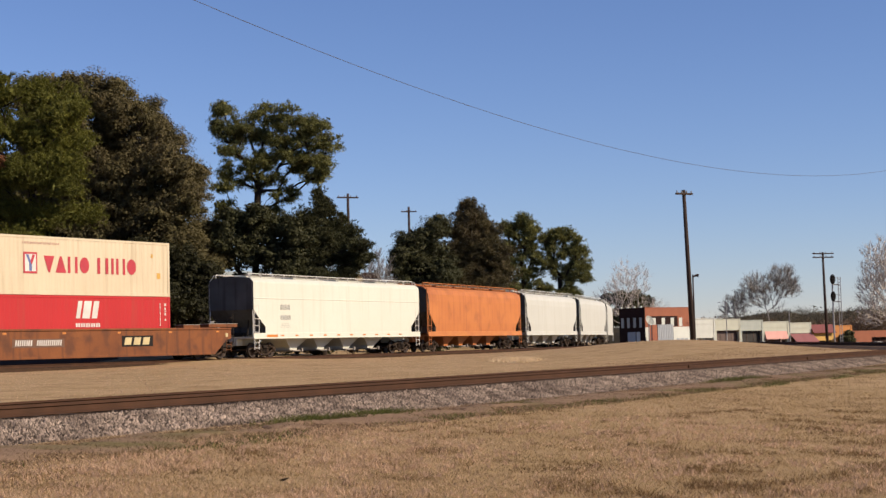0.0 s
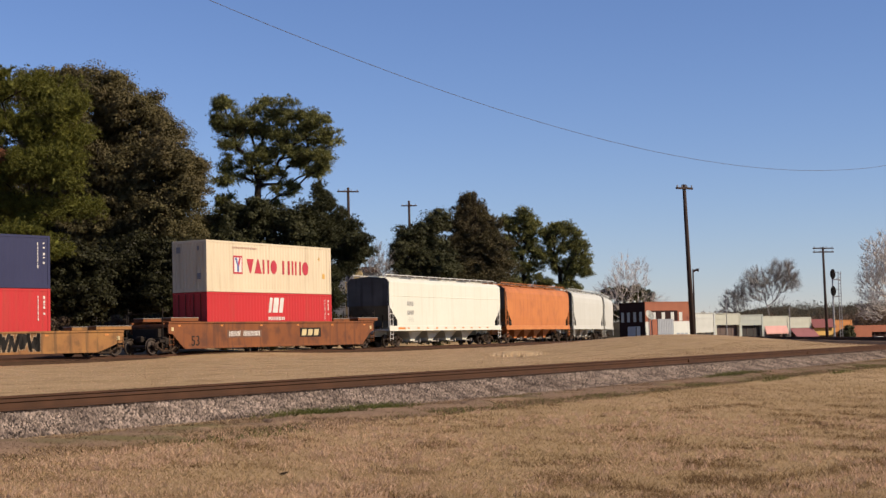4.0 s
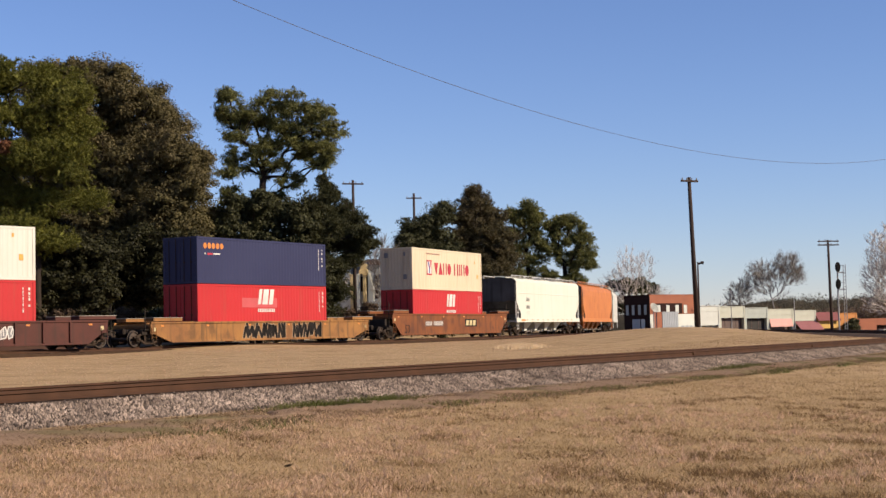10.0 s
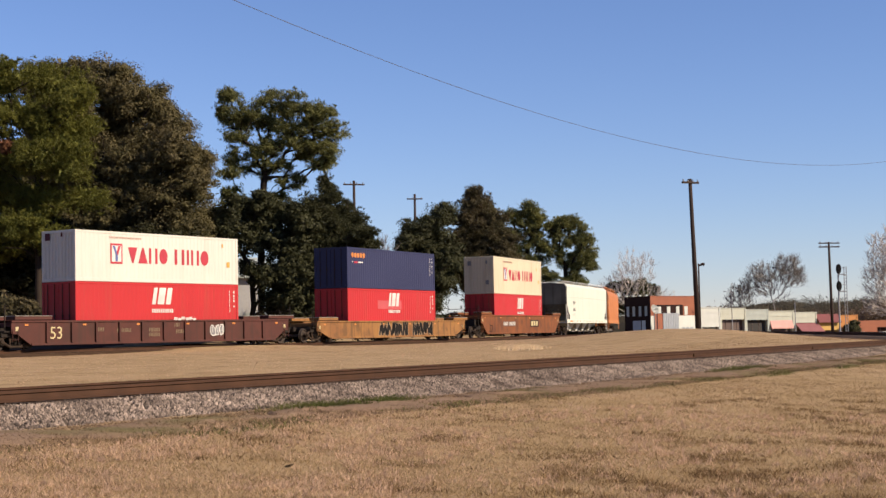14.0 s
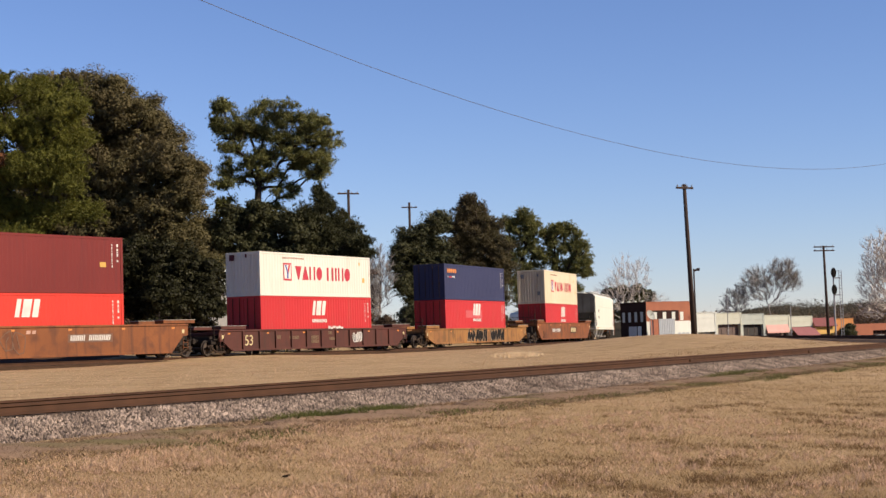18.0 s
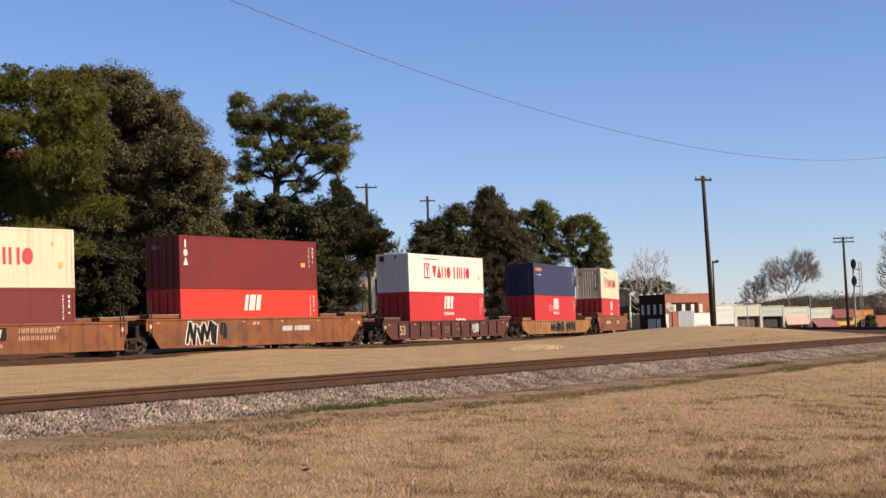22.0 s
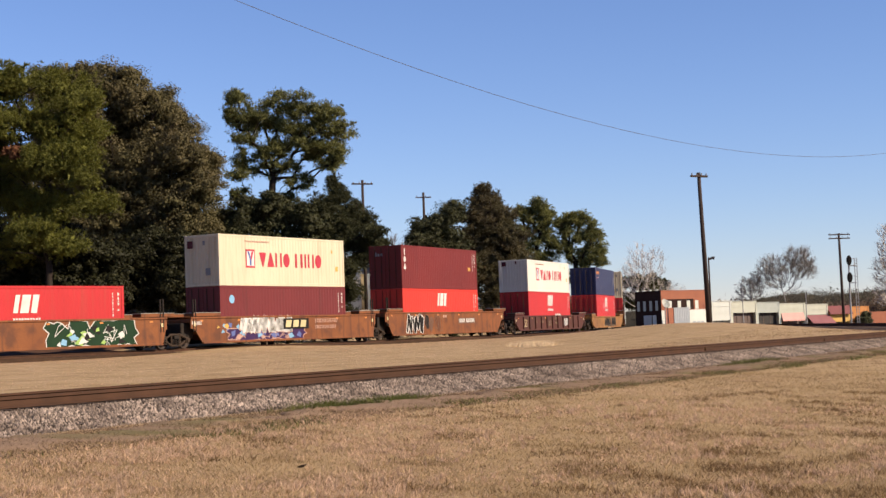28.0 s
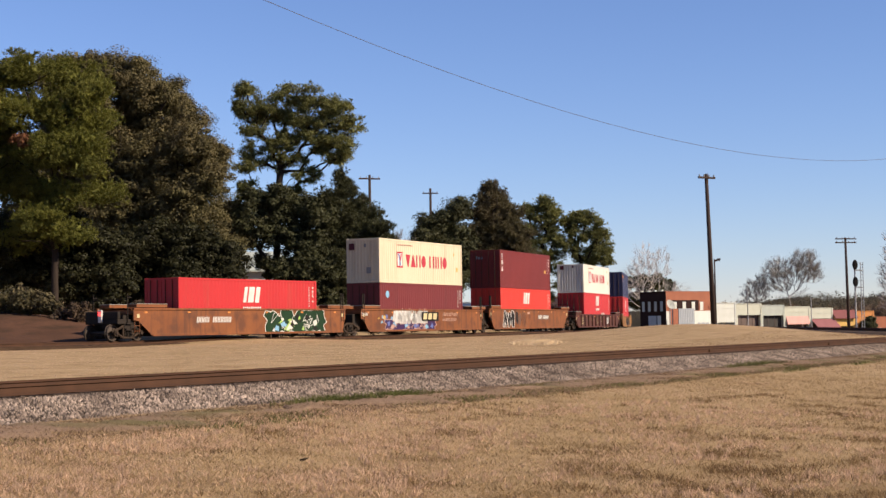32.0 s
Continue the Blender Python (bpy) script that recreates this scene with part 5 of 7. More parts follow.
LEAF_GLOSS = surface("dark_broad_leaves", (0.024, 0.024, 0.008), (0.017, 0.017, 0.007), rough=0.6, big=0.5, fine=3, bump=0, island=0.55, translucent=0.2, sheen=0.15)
LEAF_RED = surface("dead_rust_leaves", (0.128, 0.056, 0.024), rough=0.7, big=0.5, fine=3, bump=0, island=0.4, sheen=0.15)
FAR_WOOD = surface("far_winter_woods", (0.078, 0.073, 0.052), (0.100, 0.085, 0.063), rough=0.9, big=0.05, fine=1, bump=0, island=0.2, spread=0.3, translucent=0.45, sheen=0.05)

FAR_BRUSH = surface("far_brown_brush", (0.14, 0.1, 0.072), (0.104, 0.0768, 0.0544), rough=0.9, big=0.05, fine=1, bump=0, island=0.15, spread=0.3, translucent=0.45, sheen=0.05)


def crown(name, lumps, leaf, material, parent, seed, per=80, clump=0.55, long=1.0, hollow=0.55, needles=0.0, core=10, thick=0.36):
    """Leaves in uneven clumps over egg-shaped lumps: x, y, z, half-widths and number of clumps.
    Broad leaves lie over each clump like scales; needles stand out from small tufts; a few large dark leaves fill the core."""
    rng = np.random.default_rng(seed)
    unit = lambda v: v / np.maximum(np.linalg.norm(v, axis=1), 1e-6)[:, None]
    cs, sz, mid = [], [], []
    for x, y, z, rx, ry, rz, k in lumps:
        d = unit(rng.normal(0, 1, (k, 3)))
        r = (hollow + (1 - hollow) * rng.random(k) ** 0.6) * rng.uniform(0.8, 1.22, k)
        cs.append(np.array([x, y, z]) + d * r[:, None] * np.array([rx, ry, rz]))
        sz.append(np.full(k, clump) * rng.uniform(0.35, 1.3, k))
        mid.append(np.array([x, y, z]) + d * (r * rng.uniform(0.1, 0.75, k))[:, None] * np.array([rx, ry, rz]))
    cs, sz, mid = np.concatenate(cs), np.concatenate(sz), np.concatenate(mid)
    if needles:
        k = 10
        m = max(1, per // k)
        n = len(cs) * m
        ball = unit(rng.normal(0, 1, (n, 3)))
        at = np.repeat(cs, m, 0) + ball * (rng.random(n) ** 0.42)[:, None] * np.repeat(sz, m)[:, None] * np.array([1, 1, 0.62])
        out = unit(np.repeat(ball, k, 0) * 0.7 * needles + rng.normal(0, 0.62, (n * k, 3)) + np.array([0, 0, 0.35]))
        at = np.repeat(at, k, 0)
        side = unit(np.cross(out, rng.normal(0, 1, (n * k, 3)))) * leaf * 0.15
        tip = out * (leaf * long * rng.uniform(0.6, 1.25, n * k))[:, None]
        v = [np.stack([at - side, at + side, at + tip], 1)]
    else:
        n = len(cs) * per
        ball = unit(rng.normal(0, 1, (n, 3)))
        reach = rng.random(n) ** 0.33 * np.where(rng.random(n) < 0.12, 1.3, 0.95)
        at = np.repeat(cs, per, 0) + ball * (reach * np.repeat(sz, per))[:, None] * np.array([1, 1, 0.7])
        face = unit(ball + rng.normal(0, 0.34, (n, 3)) + np.array([0, 0, 0.45]))
        a = unit(np.cross(face, rng.normal(0, 1, (n, 3))))
        b = np.cross(face, a)
        s = (leaf * rng.uniform(0.6, 1.3, n))[:, None]
        v = [np.stack([at - a * s * long, at + a * s * 0.35 * long + b * s * 0.8 / long, at + a * s * 0.7 * long - b * s * 0.7 / long], 1)]
    if core:
        n = len(mid) * core
        at = np.repeat(mid, core, 0) + rng.normal(0, 0.3, (n, 3)) * clump
        a, b = unit(rng.normal(0, 1, (n, 3))) * clump * thick, unit(rng.normal(0, 1, (n, 3))) * clump * thick
        v.append(np.stack([at - a, at + b, at + a - b], 1))
    v = np.concatenate(v).reshape(-1, 3)
    sheet(name, v, np.arange(len(v)).reshape(-1, 3), material, parent)
    return cs


def branching(stem, ends, seed, thin, power=0.45, balance=0.35, most=0.4):
    """Wood that reaches every end: each joins the wood already grown where the way is short. Gives curved pieces with radii, and the tips."""
    rng = np.random.default_rng(seed)
    stem = np.array(stem, float)
    ends = np.array(ends, float)
    fork = stem[-1]
    ends = ends[np.argsort(np.linalg.norm(ends - fork, axis=1))]
    at = [p for p in stem]
    up = [-1] + list(range(len(stem) - 1))
    way = [0.0]
    for k in range(1, len(stem)):
        way.append(way[-1] + 0.25 * float(np.linalg.norm(stem[k] - stem[k - 1])))
    for p in ends:
        pts = np.array(at)
        dist = np.linalg.norm(pts - p, axis=1)
        cost = dist + balance * np.array(way) + 1.5 * np.clip(pts[:, 2] - p[2], 0, None)
        cost[0] += 9
        j = int(np.argmin(cost))
        q = (pts[j] + p) / 2 + rng.normal(0, 0.07, 3) * dist[j] + np.array([0, 0, 0.04 * dist[j]])
        at += [q, p]
        up += [j, len(at) - 2]
        way += [way[j] + dist[j] / 2, way[j] + dist[j]]
    load_ = np.zeros(len(at))
    kids = np.bincount([u for u in up if u >= 0], minlength=len(at))
    for k in range(len(at) - 1, -1, -1):
        load_[k] += kids[k] == 0
        if up[k] >= 0:
            load_[up[k]] += load_[k]
    rad = np.minimum(thin * load_ ** power, most)
    return [(at[up[k]], at[k], min(rad[up[k]], rad[k] * 1.35), rad[k]) for k in range(1, len(at))], [at[k] for k in range(len(at)) if kids[k] == 0]


def wood_mesh(pieces, seg=5):
    bm = bmesh.new()
    for a, b, r0, r1 in pieces:
        tube(bm, [a, b], r0, r1, seg=seg, cap=False)
    return bm


def tree(name, label, base, height, lumps, leaf, material, seed, r0=0.3, bark=None, lean=0.0, thin=0.035, every=6, **kw):
    t = thing(name, Matrix.Translation(base), label, "tree")
    cs = crown("crown", lumps, leaf, material, t, seed, **kw)
    n = 6
    rng = random.Random(seed)
    stem = [(lean * k / n + rng.uniform(-0.1, 0.1), rng.uniform(-0.1, 0.1), -0.3 + (height * 0.62 + 0.3) * k / n) for k in range(n + 1)]
    pieces, _ = branching(stem, [(l[0], l[1], l[2] - 0.3 * l[5]) for l in lumps] + list(cs[::every]), seed, thin, most=r0)
    part("trunk", wood_mesh(pieces), bark or BARK, t, smooth=True)
    return t


def bare_tree(label, base, lumps, stem, seed, thin=0.022, material=None, twigs=5, reach=0.9, most=0.2):
    """A leafless tree: crown outline as egg-shaped lumps, wood grown to points in them, and fine twigs at the tips."""
    rng = np.random.default_rng(seed)
    t = thing("bare_tree", Matrix.Translation(base), label, "tree")
    ends = []
    for x, y, z, rx, ry, rz, k in lumps:
        d = rng.normal(0, 1, (k, 3))
        d *= (rng.random(k) ** 0.4 / np.linalg.norm(d, axis=1))[:, None]
        ends.append(np.array([x, y, z]) + d * np.array([rx, ry, rz]))
    ends = np.concatenate(ends)
    pieces, tips = branching(stem, ends, seed, thin, power=0.30, most=most)
    part("trunk", wood_mesh([p for p in pieces if p[3] > thin * 1.05]), material or PALE_BARK, t)
    fine_ = [p for p in pieces if p[3] <= thin * 1.05]
    mid = np.array([np.mean(ends[:, 0]), np.mean(ends[:, 1]), np.min(ends[:, 2])])
    for p in list(tips) + list(ends[::2]):
        out = (p - mid) / np.linalg.norm(p - mid)
        for k in range(twigs):
            d = out + rng.normal(0, 0.55, 3) + np.array([0, 0, 0.25])
            q = p + d / np.linalg.norm(d) * reach * rng.uniform(0.4, 1.2)
            fine_.append((p, q, thin * 0.75, thin * 0.4))
    tagged(part("fine_branching", wood_mesh(fine_, 3), material or PALE_BARK, t), kind="stuff")
    return t


def masses(rows, depth, seed, dense=13, swell=1.0, flat=0.86):
    """Leaf masses from their sideways place, height and size, spread in depth."""
    rng = random.Random(seed)
    return [(dx, rng.uniform(-depth, depth), dz, r * 1.08 * swell, r * 1.05 * swell, r * flat * swell, int(dense * r * r) + 7) for dx, dz, r in rows]


def pads(rows, seed, n=4):
    """Breaks each leaf mass into a few small flat pads round its middle, with some loose ones at the rim."""
    rng = random.Random(seed)
    out = []
    for dx, dz, r in rows:
        for k in range(n + int(2 * r)):
            a, q = rng.uniform(0, math.tau), math.sqrt(rng.random())
            out.append((dx + math.cos(a) * q * r * 1.05, dz + math.sin(a) * q * r * 0.85, r * rng.uniform(0.28, 0.55)))
    return out


def build_trees():
    # yellow-green pine in front of the oak
    rows = [(-1.9, 17.5, 1.7), (0.0, 17.8, 1.3), (1.5, 16.9, 1.7), (2.8, 15.7, 1.3), (-0.8, 15.0, 1.9), (1.5, 14.0, 1.7), (3.2, 14.2, 0.9), (-1.9, 12.2, 1.7), (0.4, 11.8, 1.9), (2.4, 11.0, 1.5),
            (-1.5, 9.6, 1.7), (0.6, 9.0, 1.7), (2.8, 9.3, 1.1), (-0.4, 7.3, 1.5), (1.4, 6.4, 1.3), (-2.4, 6.2, 1.5), (-3.8, 16.4, 1.9), (-4.2, 13.4, 1.9), (-4.2, 10.4, 1.9), (-2.6, 14.2, 1.5), (2.6, 12.6, 1.1)]
    tree("pine_tree", "yellow-green leafy pine beside the track bank", (-27.3, 100, 0.6), 17.5, masses(rows, 2.0, 1, 13, 1.06, flat=0.6), 0.15, LEAF_PINE, 1, r0=0.32, long=1.6, clump=0.8, per=300, hollow=0.4, needles=0.9, core=5)
    rows = [(0, 14.5, 2.2), (-2, 12, 2.2), (1.5, 11.0, 2.0), (-0.5, 9, 2.2), (-2, 7, 2.0), (1.5, 6.5, 1.8), (0, 16.5, 1.6)]
    tree("pine_tree", "yellow-green pine at the edge of the trees", (-34.5, 101, 0.6), 17, masses(rows, 2.0, 2), 0.15, LEAF_PINE, 2, r0=0.3, long=1.6, clump=0.8, per=260, hollow=0.4, needles=0.9, core=5)
    rows = [(-7.2, 20.2, 2.0), (-4.6, 20.8, 2.0), (-1.7, 20.5, 2.0), (0.7, 19.1, 2.0), (2.4, 17.1, 1.7), (3.6, 14.7, 1.7), (4.8, 12.1, 1.7), (5.8, 9.7, 1.5), (6.1, 6.8, 1.4), (-5.0, 17.5, 2.6), (-1.9, 17.0, 2.5),
            (1.2, 15.4, 2.2), (2.2, 12.1, 2.4), (-0.2, 11.7, 2.8), (-3.3, 12.2, 2.8), (3.7, 8.2, 2.2), (0.7, 7.8, 2.6), (-2.4, 7.4, 2.6), (-5.5, 7.9, 2.6), (5.4, 5.2, 1.2), (6.2, 8.6, 1.3), (4.4, 4.2, 1.7), (4.6, 14.2, 1.4), (-2.6, 14.6, 2.6), (0.6, 13.6, 2.4), (3.2, 10.2, 2.2), (2.0, 5.0, 2.4), (-1.5, 19.0, 2.2), (1.6, 17.8, 1.6), (-6, 15, 2.6), (-7, 12, 2.6), (-7, 18.6, 2.2), (-2.0, 9.6, 2.4), (1.0, 9.8, 2.2), (-4.5, 10.0, 2.2)]
    tree("oak_tree", "large brown-green evergreen oak with dense crown", (-24.0, 116, 0.0), 20.0, masses(rows, 2.6, 3, 15), 0.09, LEAF_OAK, 3, r0=0.5, clump=0.85, per=170, hollow=0.4, core=12)
    rows = [(0, 16, 2.6), (-3, 14, 2.6), (2.5, 13, 2.6), (-1, 11, 2.8), (2, 9, 2.6), (-3.5, 9, 2.6), (0, 6, 2.6), (4, 6, 2.2)]
    tree("oak_tree", "dark evergreen oak standing close behind", (-33, 122, 0.0), 18, masses(rows, 2.4, 4), 0.13, LEAF_OAK, 4, r0=0.45, clump=1.0, per=100)
    rows = [(-3.5, 6.5, 1.8), (-1.5, 7.0, 1.8), (0.8, 6.6, 1.8), (2.8, 5.8, 1.6), (-4, 4.2, 1.6), (-1.8, 4.4, 1.8), (0.6, 4.2, 1.8), (3.2, 3.6, 1.5), (-2.6, 2.4, 1.3), (0, 2.2, 1.4), (2.2, 2.0, 1.2)]
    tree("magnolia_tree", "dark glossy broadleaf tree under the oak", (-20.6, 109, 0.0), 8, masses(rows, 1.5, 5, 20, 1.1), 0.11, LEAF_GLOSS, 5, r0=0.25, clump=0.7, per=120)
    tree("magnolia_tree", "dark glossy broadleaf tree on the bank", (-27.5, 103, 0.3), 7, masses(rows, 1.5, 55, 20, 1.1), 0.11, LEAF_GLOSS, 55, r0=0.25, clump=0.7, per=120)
    rows = [(-2.2, 1.2, 0.8), (-1.0, 1.5, 0.9), (0.2, 1.3, 0.8), (1.2, 1.0, 0.6), (-3.2, 1.0, 0.8)]
    tree("shrub", "low dull green shrub on the clay bank", (-25.4, 88, 1.2), 2.0, masses(rows, 0.5, 6, 30), 0.06, LEAF_CEDAR, 6, r0=0.06, clump=0.4)
    rows = [(-0.6, 0.9, 0.7), (0.5, 1.3, 0.7), (1.4, 0.9, 0.6), (2.6, 1.4, 0.7), (3.4, 1.0, 0.6)]
    tree("shrub", "dull green brush at the edge of the bank", (-20.5, 92, 0.3), 2.0, masses(rows, 0.5, 61, 30), 0.08, LEAF_DARK, 61, r0=0.06, clump=0.4)
    # tall pine with an open crown
    top = [(-2.4, 19.4, 0.5), (-2.6, 18.2, 0.6), (-2.0, 19.7, 0.4), (-0.8, 18.3, 1.2), (-1.5, 17.0, 1.1), (1.2, 19.3, 1.0), (0.5, 17.9, 1.3), (2.8, 18.7, 1.2), (2.2, 17.4, 1.2), (4.1, 18.0, 1.1),
           (5.3, 18.2, 0.9), (4.6, 17.0, 1.0), (6.2, 16.7, 0.8), (5.2, 15.8, 0.9), (3.9, 15.4, 0.7), (5.9, 14.6, 0.6), (5.1, 14.0, 0.6), (3.7, 14.7, 0.5), (1.5, 16.2, 0.9), (0.5, 15.3, 0.8), (3.0, 16.0, 0.8)]
    low = [(-1.7, 15.9, 0.8), (-2.1, 14.6, 0.6), (-1.3, 13.7, 0.7), (-2.4, 13.2, 0.4), (0.5, 13.6, 0.8), (2.1, 13.6, 0.8), (3.4, 12.7, 0.8), (-2.6, 11.9, 0.5), (-1.5, 11.6, 0.9), (-2.4, 10.5, 0.7), (1.9, 12.0, 0.7), (-0.5, 14.8, 0.8), (1.0, 14.4, 0.8)]
    tree("pine_tree", "tall pine with open crown and bare limbs", (-14.9, 119, 0.0), 21.0, masses(pads(top, 71, 10) + pads(low, 72, 5), 1.5, 7, 8, 1.25, flat=0.6), 0.13, LEAF_TALL, 7, r0=0.45, long=2.0, clump=0.52, per=60, hollow=0.0, needles=0.7, lean=0.5, thin=0.026, every=11, core=1)
    rows = [(-1.3, 9.5, 1.0), (0.0, 10.1, 1.1), (1.0, 11.0, 1.0), (2.6, 10.2, 1.1), (4.0, 9.4, 1.1), (-0.9, 10.9, 0.8), (4.6, 7.4, 1.2), (5.2, 4.8, 1.2), (1.5, 9.6, 1.3), (-1.5, 7.9, 1.0), (0.0, 8.1, 1.2), (1.8, 7.7, 1.4), (1.3, 5.0, 1.3), (-0.4, 5.9, 0.6), (2.6, 5.4, 1.3), (3.2, 7.2, 1.2), (3.6, 5.2, 1.3), (3.4, 3.2, 1.4), (2.2, 3.2, 1.3), (2.6, 2.0, 1.3), (4.6, 2.2, 1.4), (-1.7, 8.9, 0.8)]
    tree("evergreen_tree", "dark evergreen tree under the tall pine", (-15.2, 117, 0.0), 9.5, masses(rows, 1.0, 8, 30, 1.12), 0.10, LEAF_DARK, 8, r0=0.22, clump=0.62, hollow=0.2, per=110, core=16)
    rows = [(-0.1, 12.3, 0.6), (0.2, 11.2, 0.9), (-0.9, 10.5, 1.1), (1.1, 10.1, 1.0), (-2.0, 9.7, 1.1), (-0.2, 9.0, 1.6), (2.0, 9.2, 1.0), (2.9, 8.3, 0.7), (-1.6, 7.7, 1.6), (1.1, 7.6, 1.3), (-0.7, 5.7, 1.6),
            (0.7, 5.6, 1.0), (2.6, 6.9, 0.6), (-2.4, 5.5, 1.1), (0.2, 3.9, 1.3), (-1.8, 3.4, 1.4), (-0.4, 1.8, 1.3), (-2.4, 1.8, 1.3), (2.5, 7.7, 0.9), (3.2, 7.6, 0.6), (1.5, 6.2, 0.7)]
    tree("cedar_tree", "dark broad cedar tree beside the tall pine", (-9.3, 118, 0.0), 12.0, masses(rows, 1.2, 9, 44, 1.16), 0.14, LEAF_DARK, 9, r0=0.25, clump=0.46, hollow=0.2, per=130, needles=1.0, long=2.1, core=14)
    # group behind the middle of the train
    rows = [(2.0, 12.5, 1.3), (0.6, 11.5, 1.3), (-0.9, 10.7, 1.3), (-1.9, 9.6, 1.0), (0.9, 9.5, 2.0), (-0.9, 7.8, 1.8), (2.0, 7.8, 2.0), (-1.4, 6.1, 1.3), (0.9, 5.5, 2.0), (-2.3, 8.4, 0.6), (0, 3.5, 1.6)]
    tree("evergreen_tree", "dark evergreen tree behind the train", (-2.2, 152, 0.0), 12.5, masses(rows, 1.6, 10, 19, 1.1), 0.09, LEAF_DARK, 10, r0=0.3, clump=0.8, hollow=0.25, per=170, core=20, thick=0.42)
    rows = [(-0.6, 15.0, 0.8), (-0.6, 13.8, 1.3), (0.3, 12.9, 1.5), (-1.5, 12.3, 1.3), (1.5, 12.0, 1.3), (0.0, 10.5, 2.2), (2.1, 9.9, 1.5), (-2.1, 9.7, 1.6), (0.3, 7.9, 2.5), (2.6, 7.9, 1.5), (-1.5, 6.2, 1.9), (1.5, 5.5, 1.9), (0, 3.6, 1.6)]
    tree("cedar_tree", "tall olive-brown cedar behind the train", (3.6, 156, 0.0), 15.2, masses(rows, 1.6, 11, 34, 1.12), 0.15, LEAF_CEDAR, 11, r0=0.32, clump=0.55, hollow=0.25, per=140, needles=1.0, long=2.2, core=14)
    rows = [(-0.1, 15.2, 1.0), (0.7, 14.7, 1.0), (-1.0, 14.2, 1.0), (-1.9, 14.8, 0.6), (1.3, 13.9, 0.8), (-0.3, 12.9, 1.3), (1.0, 12.2, 1.2), (-1.5, 12.2, 0.9), (0.0, 10.5, 1.5), (-1.7, 10.2, 0.9), (1.7, 10.2, 0.9), (0.3, 8.2, 1.5), (-1.0, 7.5, 1.3), (0.6, 5.4, 1.5)]
    tree("pine_tree", "rounded pine behind the hopper cars", (9.8, 178, -0.5), 15.0, masses(pads(rows, 13, 9), 1.5, 13, 8, 1.25, flat=0.65), 0.16, LEAF_TALL, 13, r0=0.3, long=2.0, clump=0.6, per=60, hollow=0.0, needles=0.7, every=9, core=1)
    rows = [(-0.7, 13.6, 0.9), (0.3, 13.8, 0.9), (1.3, 12.8, 1.0), (-1.7, 12.7, 1.0), (2.3, 11.4, 0.9), (-0.3, 11.8, 1.3), (1.0, 10.8, 1.3), (2.9, 10.1, 0.8), (-1.3, 10.1, 1.1), (1.7, 9.1, 1.2), (0.0, 8.4, 1.3), (2.9, 8.4, 0.6), (1.0, 6.7, 1.1), (-1.0, 6.8, 1.1), (-2.2, 7.5, 0.9)]
    tree("pine_tree", "rounded pine behind the hopper cars", (14.2, 178, -0.5), 13.6, masses(pads(rows, 14, 9), 1.5, 14, 8, 1.25, flat=0.65), 0.16, LEAF_TALL, 14, r0=0.3, long=2.0, clump=0.6, per=60, hollow=0.0, needles=0.7, every=9, core=1)
    # dark undergrowth below the trees
    for x, y, label, seed, rows in (
            (-16.6, 126, "dark undergrowth below the tall pine", 91, [(3.4, 1.3, 1.3), (5.0, 1.9, 1.5), (6.8, 1.4, 1.4), (4.2, 3.8, 1.4), (6.0, 3.6, 1.4), (3.8, 5.4, 1.2), (5.2, 5.8, 1.3)]),
            (-8.0, 140, "dark undergrowth behind the cedar trees", 92, [(3.0, 1.3, 1.2), (4.4, 1.5, 1.4), (5.8, 1.3, 1.3), (7.4, 1.0, 1.2), (5.0, 3.2, 1.3)])):
        tree("shrub", label, (x, y, 0.0), 4.0, masses(rows, 0.9, seed, 15), 0.13, LEAF_DARK, seed, r0=0.1, clump=0.75, hollow=0.2, per=90)
    rows = [(k * 1.1, 1.0 + 0.35 * math.sin(k * 2.1), 0.75) for k in range(8)]
    tree("shrub", "brown winter brush before the white house", (-18.4, 112, -0.1), 1.8, masses(rows, 0.5, 93, 26), 0.07, LEAF_OAK, 93, r0=0.05, clump=0.45)
    rows = [(k * 1.0, 0.7 + 0.4 * math.sin(k * 1.7), 0.6 + 0.15 * math.sin(k * 3.1)) for k in range(11)]
    tree("shrub", "tangled brown brush on the clay bank", (-23.4, 87.0, float(ground_height(-21, 87.0)) - 0.2), 1.5, masses(rows[:6], 0.7, 95, 24), 0.07, LEAF_BRUSH, 95, r0=0.05, clump=0.4)
    rows = [(k * 1.5, 1.3 + 1.0 * (k % 3), 1.3) for k in range(10)]
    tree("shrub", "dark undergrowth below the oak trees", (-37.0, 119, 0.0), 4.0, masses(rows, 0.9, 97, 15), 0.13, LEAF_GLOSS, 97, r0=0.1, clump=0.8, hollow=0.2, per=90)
    rows = [(k * 0.8, 0.9 + 1.25 * (k % 2) + 0.3 * math.sin(k * 2.1), 0.75) for k in range(11)]
    tree("shrub", "brown winter brush beside the main line", (-12.2, 128, -0.1), 1.8, masses(rows, 0.5, 94, 44), 0.07, LEAF_BRUSH, 94, r0=0.05, clump=0.5, per=130, core=14)
    rows = [(k * 1.5, 1.1 + 0.9 * (k % 2) + 0.4 * math.sin(k * 1.9), 1.25) for k in range(13)]
    tree("shrub", "dark undergrowth behind the middle trees", (-4.5, 163, -0.3), 3.0, masses(rows, 0.9, 98, 14), 0.14, LEAF_DARK, 98, r0=0.1, clump=0.8, hollow=0.2, per=80)
    # a dead rust-coloured spray in the pine
    spray_ = thing("dead_branch", Matrix.Translation((-28.6, 97.6, 13.1)), "rust-orange dead spray caught in the pine", "branch")
